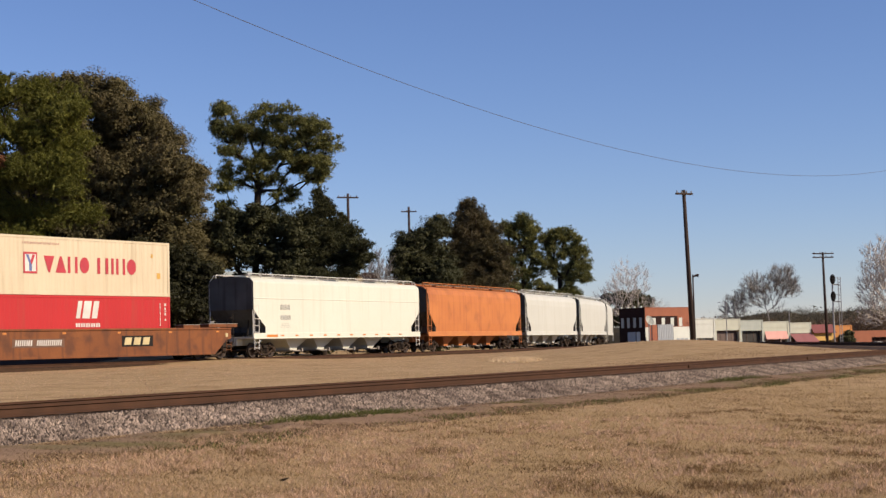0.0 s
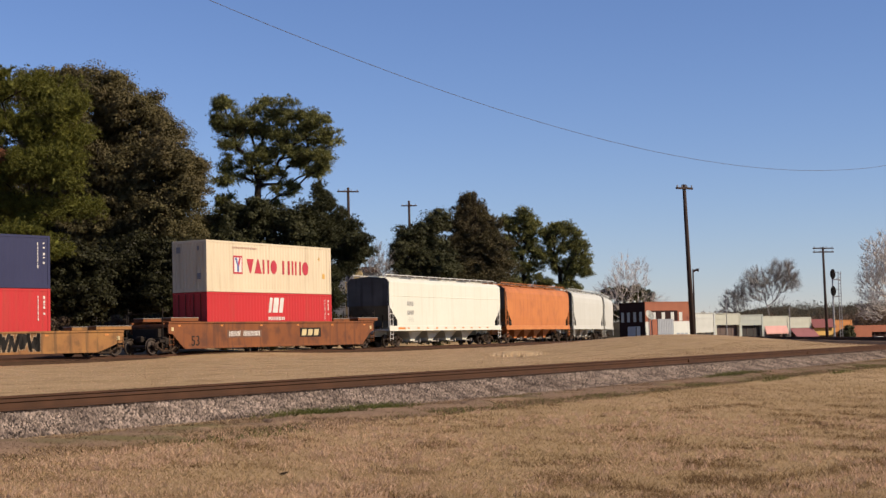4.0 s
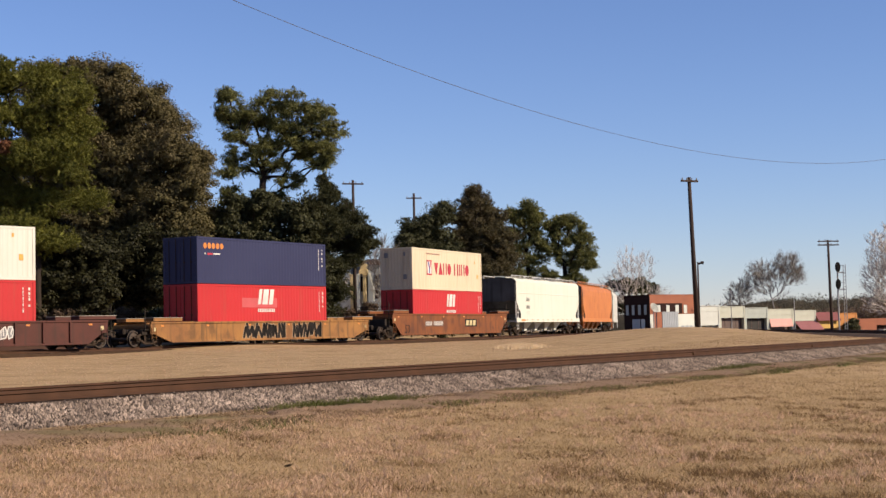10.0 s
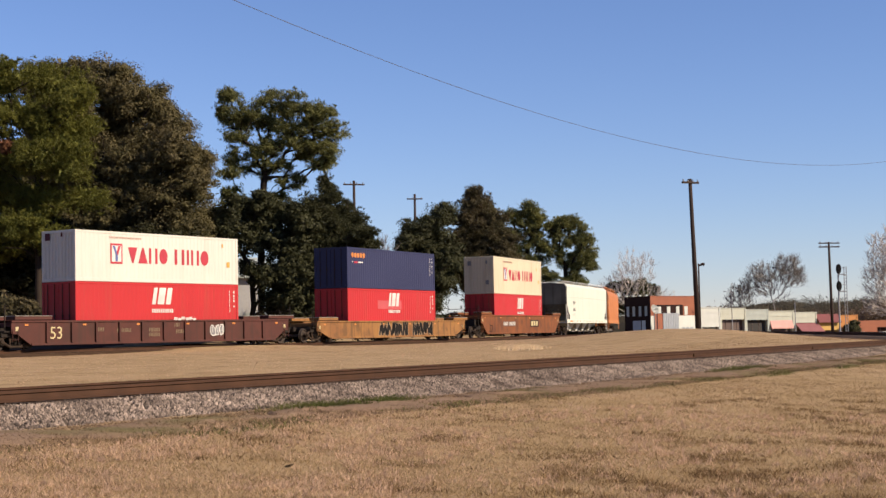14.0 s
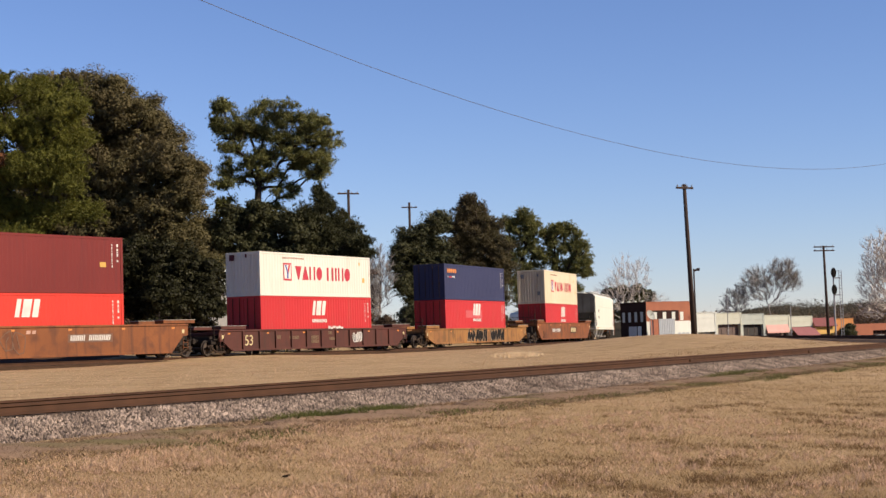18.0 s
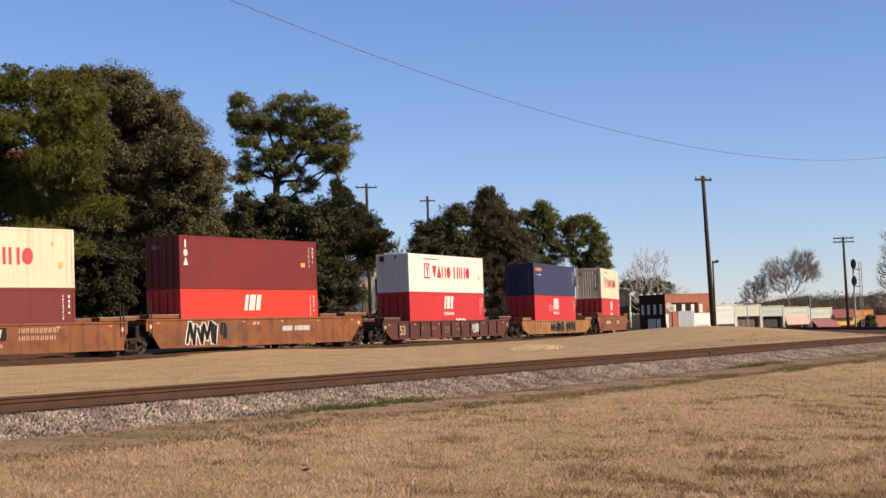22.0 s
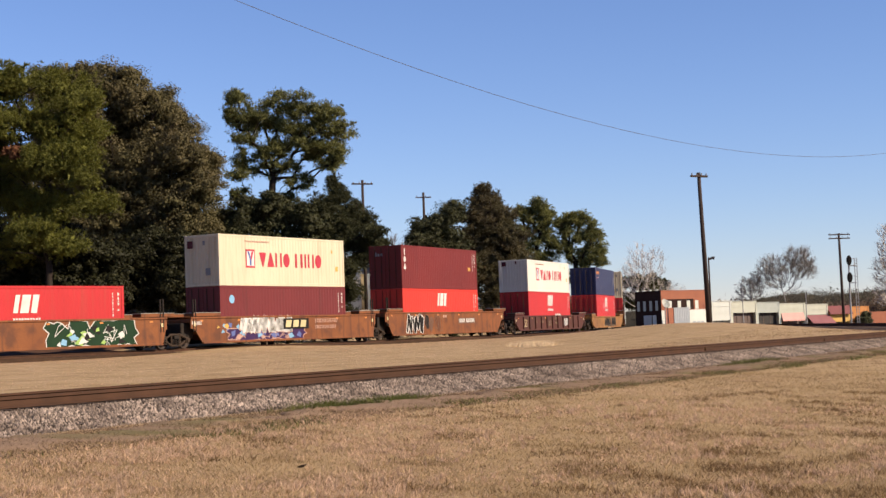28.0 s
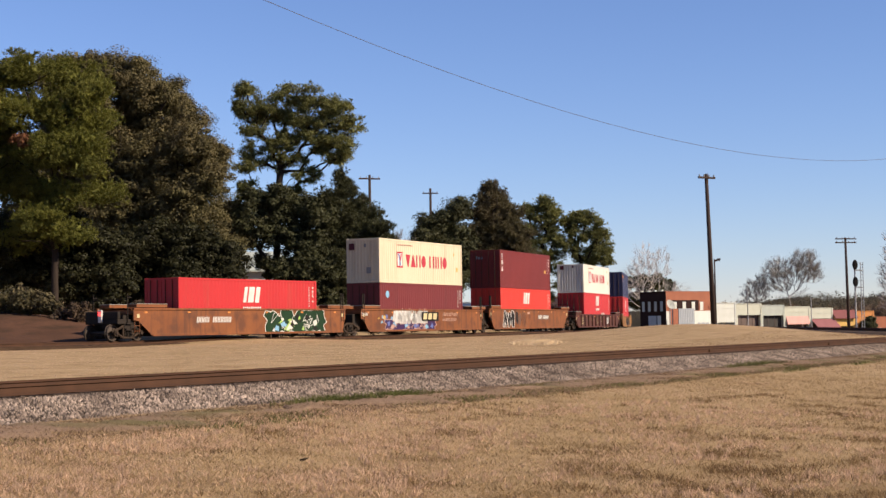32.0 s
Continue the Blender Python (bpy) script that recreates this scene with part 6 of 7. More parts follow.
    crown("dead_leaves", [(0, 0, 0, 0.35, 0.3, 0.35, 10), (-0.7, 0.2, 0.2, 0.3, 0.3, 0.2, 6)], 0.09, LEAF_RED, spray_, 77, per=50, clump=0.35)
    part("twig", tube(bmesh.new(), [(-0.7, 0.2, 0.2), (0, 0, 0), (0.5, 2.2, -0.5)], 0.025, seg=5), BARK, spray_)
    # leafless trees
    bare_tree("pale leafless tree behind the brick building", (45.6, 370, -2.6), [(0.6, 0, 16.3, 5.4, 4, 6.0, 190), (-4.4, 0, 11.8, 3.8, 3, 4.0, 80), (6.0, 0, 10.2, 4.0, 3, 3.2, 80), (1, 0, 9, 5, 3, 2.6, 30)],
              [(0, 0, -0.3), (0.2, 0, 3), (0.0, 0, 5.5), (0.5, 0, 8)], 21, thin=0.036, reach=1.9, most=0.28, twigs=5)
    rows = [(-6.1, 13.4, 1.4), (-3.2, 13.6, 1.9), (0.3, 13.3, 2.2), (3.0, 12.4, 1.9), (-1.1, 11.2, 2.2), (-3.8, 9.0, 2.4), (1.6, 8.5, 2.5)]
    tree("shrub", "dark evergreen bushes behind the brick building", (48.0, 376, -2.6), 14.0, masses(rows, 1.2, 22, 14), 0.3, LEAF_DARK, 22, r0=0.2, clump=1.1)
    bare_tree("wide leafless tree beyond the stores", (91.5, 420, -2.0), [(3.6, 0, 17.5, 4.4, 4, 4.6, 240), (-3.2, 0, 15.0, 4.6, 4, 4.4, 210), (0, 0, 12, 5, 3, 3, 30), (6.6, 0, 15.5, 2.4, 2.5, 2.6, 50)],
              [(0, 0, -0.3), (0.2, 0, 1.5), (0.3, 0, 3.0)], 23, thin=0.034, reach=2.2, most=0.26, twigs=9, material=GREY_BARK)
    bare_tree("leafless tree beyond the stores", (82.5, 420, -2.0), [(0, 0, 11.5, 3.4, 3, 3.6, 150), (-2.5, 0, 8.5, 2.5, 2.5, 2.5, 40)], [(0, 0, -0.3), (0.2, 0, 3), (0.2, 0, 6)], 24, thin=0.05, reach=1.6, twigs=6, material=GREY_BARK)
    bare_tree("pale leafless tree beside the side track", (58.6, 195, -2.0), [(-0.4, 0, 11.4, 3.6, 3.2, 3.4, 420), (-2.0, 0, 8.0, 2.4, 2.6, 2.8, 240), (2.5, 0, 8, 3, 3, 3, 110), (-2.6, 0, 4.8, 1.8, 2, 1.6, 80)],
              [(0.6, 0, -0.3), (0.5, 0, 2), (0.2, 0, 4), (0.5, 0, 6)], 25, thin=0.026, reach=1.0)
    bare_tree("thin leafless tree behind the train", (-6.2, 146, 0.0), [(0, 0, 7.2, 1.7, 1.5, 2.2, 120), (0, 0, 4.6, 1.1, 1, 1.5, 60)], [(0, 0, -0.3), (0.1, 0, 1.2), (0, 0, 2.4)], 26, thin=0.026, material=GREY_BARK)
    bare_tree("thin leafless tree beside the white house", (-10.5, 135, 0.0), [(0, 0, 6.2, 1.8, 1.5, 2.3, 60)], [(0, 0, -0.3), (0.1, 0, 2), (0, 0, 3.4)], 27, thin=0.02)


def build_far_woods():
    rng = np.random.default_rng(31)
    # the wooded hill itself
    gx, gy = np.meshgrid(np.arange(60, 301, 1.2), np.arange(585, 680, 5.0))
    crest = 4.0 + 5.4 * np.clip((gx - 95) / 45, 0, 1) + 0.8 * np.sin(gx * 0.11) + 0.7 * np.sin(gx * 0.37)
    gz = -4 + (crest + 4) * np.clip((gy - 585) / 25, 0, 1) ** 0.6 + rng.normal(0, 0.22, gx.shape)
    w = gx.shape[1]
    i = (np.arange(gx.shape[0] - 1)[:, None] * w + np.arange(w - 1)[None]).ravel()
    tagged(sheet("far_ridge", np.stack([gx, gy, gz], -1).reshape(-1, 3), np.stack([i, i + 1, i + w + 1, i + w], 1), FAR_WOOD), "low wooded ridge on the horizon", "hill", kind="structure")
    n = 9000
    x = rng.uniform(70, 280, n)
    y = rng.uniform(560, 640, n)
    top = 4.8 + 5.4 * np.clip((x - 95) / 45, 0, 1) + 0.8 * np.sin(x * 0.11) + 0.8 * np.sin(x * 0.37)
    z = rng.uniform(-3, 1, n) * 0 + rng.random(n) * top
    c = np.stack([x, y, z], 1)
    k = 24
    at = np.repeat(c, k, 0) + rng.normal(0, 0.8, (n * k, 3))
    a = rng.normal(0, 0.13, (n * k, 3))
    b = rng.normal(0, 0.13, (n * k, 3))
    v = np.stack([at - a, at + b, at + a - b], 1).reshape(-1, 3)
    ob = sheet("far_woods", v, np.arange(3 * n * k).reshape(-1, 3), FAR_WOOD)
    tagged(ob, "dark winter woods on a low ridge far off", "woods", kind="stuff")
    n = 4200
    x, y = rng.uniform(70, 250, n), rng.uniform(500, 540, n)
    c = np.stack([x, y, -2 + rng.random(n) * (6.5 + 1.2 * np.sin(x * 0.09))], 1)
    at = np.repeat(c, k, 0) + rng.normal(0, 1.0, (n * k, 3))
    a, b = rng.normal(0, 0.26, (n * k, 3)), rng.normal(0, 0.26, (n * k, 3))
    v = np.stack([at - a, at + b, at + a - b], 1).reshape(-1, 3)
    tagged(sheet("winter_brush", v, np.arange(3 * n * k).reshape(-1, 3), FAR_BRUSH), "brown leafless brush below the far woods", "brush", kind="stuff")


build_trees()
build_far_woods()

# ------------------------------------------------------------------ poles, wire, signal
POLE = surface("dark_pole_wood", (0.04, 0.0272, 0.0224), (0.0264, 0.0184, 0.016), rough=0.9, big=1.5, fine=14, bump=0.3, stretch=(4, 4, 0.5), sheen=0.2)


def pole(label, x, y, z0, z1, r, arms, lean=0.0, arm_long=2.4):
    p = thing("utility_pole", Matrix.Translation((x, y, z0)), label, "utility pole")
    part("post", tube(bmesh.new(), [(0, 0, 0), (lean, 0, z1 - z0)], r * 1.15, r * 0.75, seg=10), POLE, p, smooth=True)
    for dz, turn, long in arms:
        a = part("crossarm", boxes((-long / 2, long / 2, -0.06, 0.06, -0.06, 0.06), bevel=0.01), POLE, p,
                 m=Matrix.Translation((lean, -r, z1 - z0 - dz)) @ Matrix.Rotation(radians(turn), 4, "Z"))
        for k in range(4):
            xx = -long / 2 + long * (k + 0.25) / 3.5
            bm = tube(bmesh.new(), [(xx, 0, 0.05), (xx, 0, 0.13), (xx, 0, 0.2)], 0.05, 0.03, seg=6)
            part("insulator", bm, P_GREY, a)
    return p


WIRE = surface("weathered_wire", (0.068, 0.064, 0.064), rough=0.7, big=2, fine=30, bump=0, sheen=0.2)


def build_poles():
    pole("tall dark wooden utility pole on the grassy swell", 15.35, 92, -0.4, 9.6, 0.145, [(0.25, 30, 1.3)], lean=-0.25)
    lamp = pole("slim dark lamp pole beside the tall pole", 15.98, 95, -0.4, 4.5, 0.06, [])
    part("lamp_head", tube(bmesh.new(), [(0.0, 0, 4.75), (0.25, 0, 4.85), (0.36, 0, 4.82)], 0.05, 0.11, seg=8), POLE, lamp)
    pole("dark line pole with two crossarms near the signal", 41.0, 160, -1.6, 9.3, 0.15, [(0.15, 12, 2.4), (0.55, 12, 2.4)], lean=-0.12)
    pole("utility pole behind the trees", -7.8, 128, 0, 13.6, 0.15, [(0.35, 20, 1.9)])
    pole("utility pole behind the cedar trees", -3.3, 162, 0, 15.5, 0.17, [(0.55, 10, 1.7)])
    # one long sagging wire over the land beside the near track
    bm = bmesh.new()
    pts = []
    for k in range(61):
        y = 22 + k * 1.1
        pts.append((-4.404 + 0.678 * (y - 33), y, 16.746 - 0.39988 * y + 0.0039356 * y * y))
    tube(bm, pts, 0.0075, seg=5)
    w = part("overhead_wire", bm, WIRE)
    tagged(w, "long sagging dark overhead wire", "wire")
    for at in (22.0, 88.0):
        x, z = -4.404 + 0.678 * (at - 33), 16.746 - 0.39988 * at + 0.0039356 * at * at
        pole("wooden utility pole that carries the overhead wire", x, at, -1.2, z + 0.1, 0.15, [])


STEEL = surface("grey_signal_steel", (0.2584, 0.2584, 0.2584), (0.1968, 0.1968, 0.2032), rough=0.5, metal=0.3, big=2, fine=20, bump=0.1)
BRICK = surface("orange_brick_wall", (0.2216, 0.07704, 0.03696), (0.1728, 0.05856, 0.0308), rough=0.9, big=0.5, fine=5, bump=0.3)
BRICK_DARK = surface("dark_brick", (0.024, 0.0128, 0.0112), (0.0176, 0.0096, 0.0088), rough=0.9, big=0.6, fine=5, bump=0.3, sheen=0.1)
PLASTER = surface("white_wall_paint", (0.450, 0.475, 0.450), (0.388, 0.408, 0.385), rough=0.8, big=0.5, fine=6, bump=0.1)
CREAM_WALL = surface("cream_wall_paint", (0.385, 0.400, 0.340), (0.328, 0.340, 0.285), rough=0.8, big=0.5, fine=6, bump=0.1)
PALE_WALL = surface("pale_grey_wall", (0.310, 0.340, 0.315), (0.262, 0.290, 0.268), rough=0.8, big=0.5, fine=6, bump=0.1)
GREY_WALL = surface("weathered_grey_siding", (0.376, 0.376, 0.376), (0.32, 0.32, 0.324), rough=0.8, big=0.5, fine=6, bump=0.1)
PINK = surface("pink_awning_cloth", (0.496, 0.288, 0.256), (0.44, 0.248, 0.224), rough=0.9, big=0.5, fine=6, bump=0.1, sheen=0.1)
ROSE = surface("rose_awning_cloth", (0.208, 0.092, 0.096), (0.176, 0.076, 0.08), rough=0.9, big=0.5, fine=6, bump=0.1, sheen=0.1)
YELLOW_WALL = surface("yellow_wall_paint", (0.4064, 0.2584, 0.0616), (0.3576, 0.2216, 0.05544), rough=0.8, big=0.5, fine=6, bump=0.1)
CREAM_HOUSE = surface("cream_porch_paint", (0.47, 0.37, 0.18), (0.40, 0.31, 0.15), rough=0.7, big=0.5, fine=6, bump=0.1)
ORANGE_WALL = surface("orange_wall_paint", (0.3816, 0.16, 0.0308), (0.3328, 0.1352, 0.0308), rough=0.8, big=0.5, fine=6, bump=0.1)
ROOF_RED = surface("dull_red_roof", (0.1352, 0.02776, 0.0308), (0.1048, 0.02464, 0.02464), rough=0.8, big=0.5, fine=6, bump=0.1)
ROOF_GREY = surface("grey_shingle_roof", (0.0984, 0.092, 0.092), (0.06776, 0.0616, 0.0616), rough=0.9, big=0.7, fine=6, bump=0.3)
SHED = surface("blue_grey_sheet_metal", (0.250, 0.272, 0.300), (0.205, 0.226, 0.250), rough=0.5, metal=0.2, big=0.7, fine=8, bump=0.1)
DARK_IN = surface("dark_shop_interior", (0.01848, 0.0148, 0.01352), (0.01232, 0.01112, 0.00984), rough=0.8, big=1, fine=6, bump=0)
BROWN_IN = surface("brown_shop_front", (0.07392, 0.04312, 0.03384), (0.04928, 0.0308, 0.02464), rough=0.6, big=1, fine=6, bump=0)
PANE = glass("window_pane")


def signal():
    t = thing("railway_signal", Matrix.Translation((48.3, 185, -1.6)), "two-headed railway signal on a grey mast with ladder", "railway signal")
    part("mast", tube(bmesh.new(), [(0, 0, 0), (0, 0, 9.1)], 0.11, 0.09, seg=10), STEEL, t)
    part("base", boxes((-0.45, 1.2, -0.4, 0.4, 0, 0.5), bevel=0.04), PLASTER, t)
    for z in (8.9, 6.8):
        bm = bmesh.new()
        ring = [(0.33 * math.cos(a * math.tau / 20), 0.62 * math.sin(a * math.tau / 20)) for a in range(20)]
        loft(bm, [[(x, -0.22, z + y) for x, y in ring], [(x, -0.27, z + y) for x, y in ring]])
        h = part("target", bm, P_BLACK, t, "black oval signal target")
        part("lamp_case", boxes((-0.16, 0.16, -0.2, 0.05, z - 0.5, z + 0.5), bevel=0.03), P_BLACK, h)
        for k in (-1, 0, 1):
            bm = bmesh.new()
            tube(bm, [(0, -0.27, z + k * 0.36), (0, -0.5, z + k * 0.36 - 0.03)], 0.11, 0.1, seg=10)
            part("hood", bm, P_BLACK, h)
        part("bracket", tube(bmesh.new(), [(0, 0, z - 0.62), (0.85, 0, z - 0.62)], 0.04, seg=5), STEEL, t)
        part("handrail", tube(bmesh.new(), [(0.1, 0, z + 0.2), (0.85, 0, z + 0.2)], 0.03, seg=5), STEEL, t)
        part("platform", boxes((0.0, 0.85, -0.3, 0.3, z - 0.72, z - 0.66)), STEEL, t)
    part("ladder", ladder(0.72, 1.02, 0.0, 0.0, 9.2, 0.4, 0.045), STEEL, t)
    c = thing("signal_cabinet", Matrix.Translation((50.3, 186, -1.6)), "low white equipment cabinet beside the signal", "cabinet")
    part("case", boxes((0, 1.4, 0, 0.8, 0, 1.1), bevel=0.04), PLASTER, c)


def window_in(parent, x, z0, w, h, y, frame_paint, sill=True):
    f = part("window", boxes((x, x + w, y - 0.06, y - 0.005, z0 + h - 0.12, z0 + h), (x, x + w, y - 0.06, y - 0.005, z0, z0 + 0.12), (x, x + 0.1, y - 0.06, y - 0.005, z0 + 0.12, z0 + h - 0.12),
                             (x + w - 0.1, x + w, y - 0.06, y - 0.005, z0 + 0.12, z0 + h - 0.12), (x + 0.1, x + w - 0.1, y - 0.05, y - 0.01, z0 + h / 2 - 0.05, z0 + h / 2 + 0.05)), frame_paint, parent)
    part("blind", boxes((x + 0.1, x + w - 0.1, y - 0.03, y - 0.005, z0 + 0.12, z0 + h - 0.12)), frame_paint, f, "white boarded pane")


def brick_building():
    m = Matrix.Translation((46.0, 340, -3.2)) @ Matrix.Rotation(radians(35), 4, "Z")
    b = thing("brick_building", m, "two-storey orange brick building with a dark side", "building")
    up = 3.2
    H = 7.65 + up
    part("front_wall", boxes((0.0, 14.0, 0.0, 0.3, 0, H)), BRICK, b)
    # this side is coloured far darker than the front brick
    part("side_wall", boxes((-0.02, 0.3, 0.3, 8.7, 0, H + 0.1), (-0.02, 0.0, -0.02, 0.3, 0, H + 0.1)), BRICK_DARK, b, "dark side wall")
    part("back_wall", boxes((0.3, 14.0, 8.4, 8.7, 0, H)), BRICK, b)
    part("end_wall", boxes((13.7, 14.0, 0.3, 8.4, 0, H)), BRICK, b)
    part("roof", boxes((0.3, 13.7, 0.3, 8.4, H - 0.6, H - 0.4)), ROOF_GREY, b)
    part("parapet_cap", boxes((-0.05, 14.05, -0.06, 0.36, H, H + 0.12)), BRICK, b)
    part("ground_floor_front", boxes((8.3, 14.0, -0.05, 0.0, 0, 3.25 + up)), PLASTER, b, "white painted ground floor")
    part("ground_floor_front", boxes((0.0, 0.9, -0.05, 0.0, 0, 3.25 + up)), PLASTER, b, "white painted ground floor")
    part("window_band", boxes((1.9, 10.1, -0.02, 0.0, 3.35 + up, 5.75 + up)), BRICK_DARK, b, "dark band behind the upper windows")
    for x in (2.2, 5.05, 7.9, 10.5):
        window_in(b, x, 3.4 + up, 1.0, 1.95, -0.03, PLASTER)
    for x in (9.6, 10.9, 12.2):
        window_in(b, x, -0.3 + up, 0.9, 0.9, -0.055, SHED)
    for y in (1.0, 3.0, 5.1, 7.1):
        part("window", boxes((-0.10, -0.03, y, y + 0.85, 3.25 + up, 5.5 + up), bevel=0.02), PALE_WALL, b, "pale boarded tall window")
    part("side_door", boxes((-0.10, -0.03, 3.2, 5.9, 0, 2.25 + up), bevel=0.02), SHED, b, "blue-grey roll-up door")
    part("side_door", boxes((-0.10, -0.03, 1.7, 2.9, 0, 2.25 + up), bevel=0.02), PLASTER, b, "white door")
    for y in (1.2, 3.4, 5.6, 7.9):
        part("parapet_block", boxes((-0.1, 0.4, y, y + 0.5, H + 0.1, H + 0.45), bevel=0.03), PLASTER, b)
    s = thing("metal_shed", Matrix.Translation((48.0, 334, -3.2)) @ Matrix.Rotation(radians(35), 4, "Z"), "blue-grey sheet metal box in front of the brick building", "shed")
    bm = bmesh.new()
    ribs(bm, 0.0, 4.7, 0, 6.8, 0, 0.05, pitch=0.5)
    part("front_panel", bm, SHED, s)
    part("body", boxes((0.0, 4.7, 0.06, 2.2, 0, 6.75), (-0.05, 4.75, -0.05, 2.25, 6.8, 6.95)), SHED, s)
    part("brown_screen", boxes((-1.6, -0.1, 0.1, 0.3, 0, 6.9)), BRICK, s, "brown board screen")
    d = thing("satellite_dish", Matrix.Translation((45.9, 333, -3.2)), "large white satellite dish on a post", "satellite dish")
    part("post", tube(bmesh.new(), [(0, 0, 0), (0, 0, 7.4)], 0.12, seg=8), STEEL, d)
    bm = bmesh.new()
    rows = []
    for k in range(6):
        r = 1.15 * k / 5 + 0.02
        rows.append([(r * math.cos(a * math.tau / 20), r * math.sin(a * math.tau / 20), 0.32 * (k / 5) ** 2) for a in range(20)])
    loft(bm, rows, caps=False)
    bmesh.ops.solidify(bm, geom=bm.faces[:], thickness=0.04)
    tube(bm, [(0, 0, 0.05), (0, 0, 0.9)], 0.03, seg=5)
    part("reflector", bm, PLASTER, d, m=Matrix.Translation((0, -0.1, 7.75)) @ Vector((0.55, -0.72, 0.42)).to_track_quat("Z", "Y").to_matrix().to_4x4(), label="white dish")


def store(m, label, x0, x1, top, wall, base=-3.0, opening=None, awning=None, cap=True, deep=10.0, name="store_building", cornice=0.0):
    b = thing(name, m @ Matrix.Translation((x0, 0, base)), label, "building", "stores along the street")
    w, h = x1 - x0 - 0.04, top - base
    if opening:
        ox0, ox1, oz, fill = opening
        ox0, ox1, oz = ox0 - x0, ox1 - x0, oz - base
        part("front_wall", boxes((0, ox0, 0, 0.35, 0, h), (ox1, w, 0, 0.35, 0, h), (ox0, ox1, 0, 0.35, oz, h)), wall, b)
        part("shop_front", boxes((ox0, ox1, 0.9, 1.0, 0, oz)), fill, b)
        n = max(2, round((ox1 - ox0) / 1.8))
        for k in range(1, n):
            x = ox0 + (ox1 - ox0) * k / n
            part("mullion", boxes((x - 0.05, x + 0.05, 0.82, 0.9, 0, oz)), BROWN_IN, b)
    else:
        part("front_wall", boxes((0, w, 0, 0.35, 0, h)), wall, b)
    part("side_wall", boxes((0, 0.35, 0.35, deep, 0, h - 0.3)), wall, b)
    part("side_wall", boxes((w - 0.35, w, 0.35, deep, 0, h - 0.3)), wall, b)
    part("back_wall", boxes((0.35, w - 0.35, deep - 0.35, deep, 0, h - 0.3)), wall, b)
    part("roof", boxes((0.35, w - 0.35, 0.35, deep - 0.35, h - 0.9, h - 0.7)), ROOF_GREY, b)
    if cap:
        part("cornice", boxes((-0.02, w + 0.02, -0.14, 0.36, h, h + 0.16)), wall, b)
        part("band", boxes((0.1, w - 0.1, -0.08, -0.0, h - 1.25, h - 1.1)), wall, b)
        for x in (0.0, w - 0.35):
            part("pilaster", boxes((x, x + 0.35, -0.1, -0.0, 0, h - 0.02)), wall, b)
    if awning:
        ax0, ax1, z1, z0, out, mat_ = awning
        part("awning", plate(bmesh.new(), [(ax0 - x0, -0.02, z1 - base), (ax1 - x0, -0.02, z1 - base), (ax1 - x0, -out, z0 - base), (ax0 - x0, -out, z0 - base)], 0.06, (0, 0, -1)), mat_, b, "cloth awning")
        part("valance", boxes((ax0 - x0, ax1 - x0, -out - 0.03, -out, z0 - base - 0.35, z0 - base)), mat_, b)
    return b


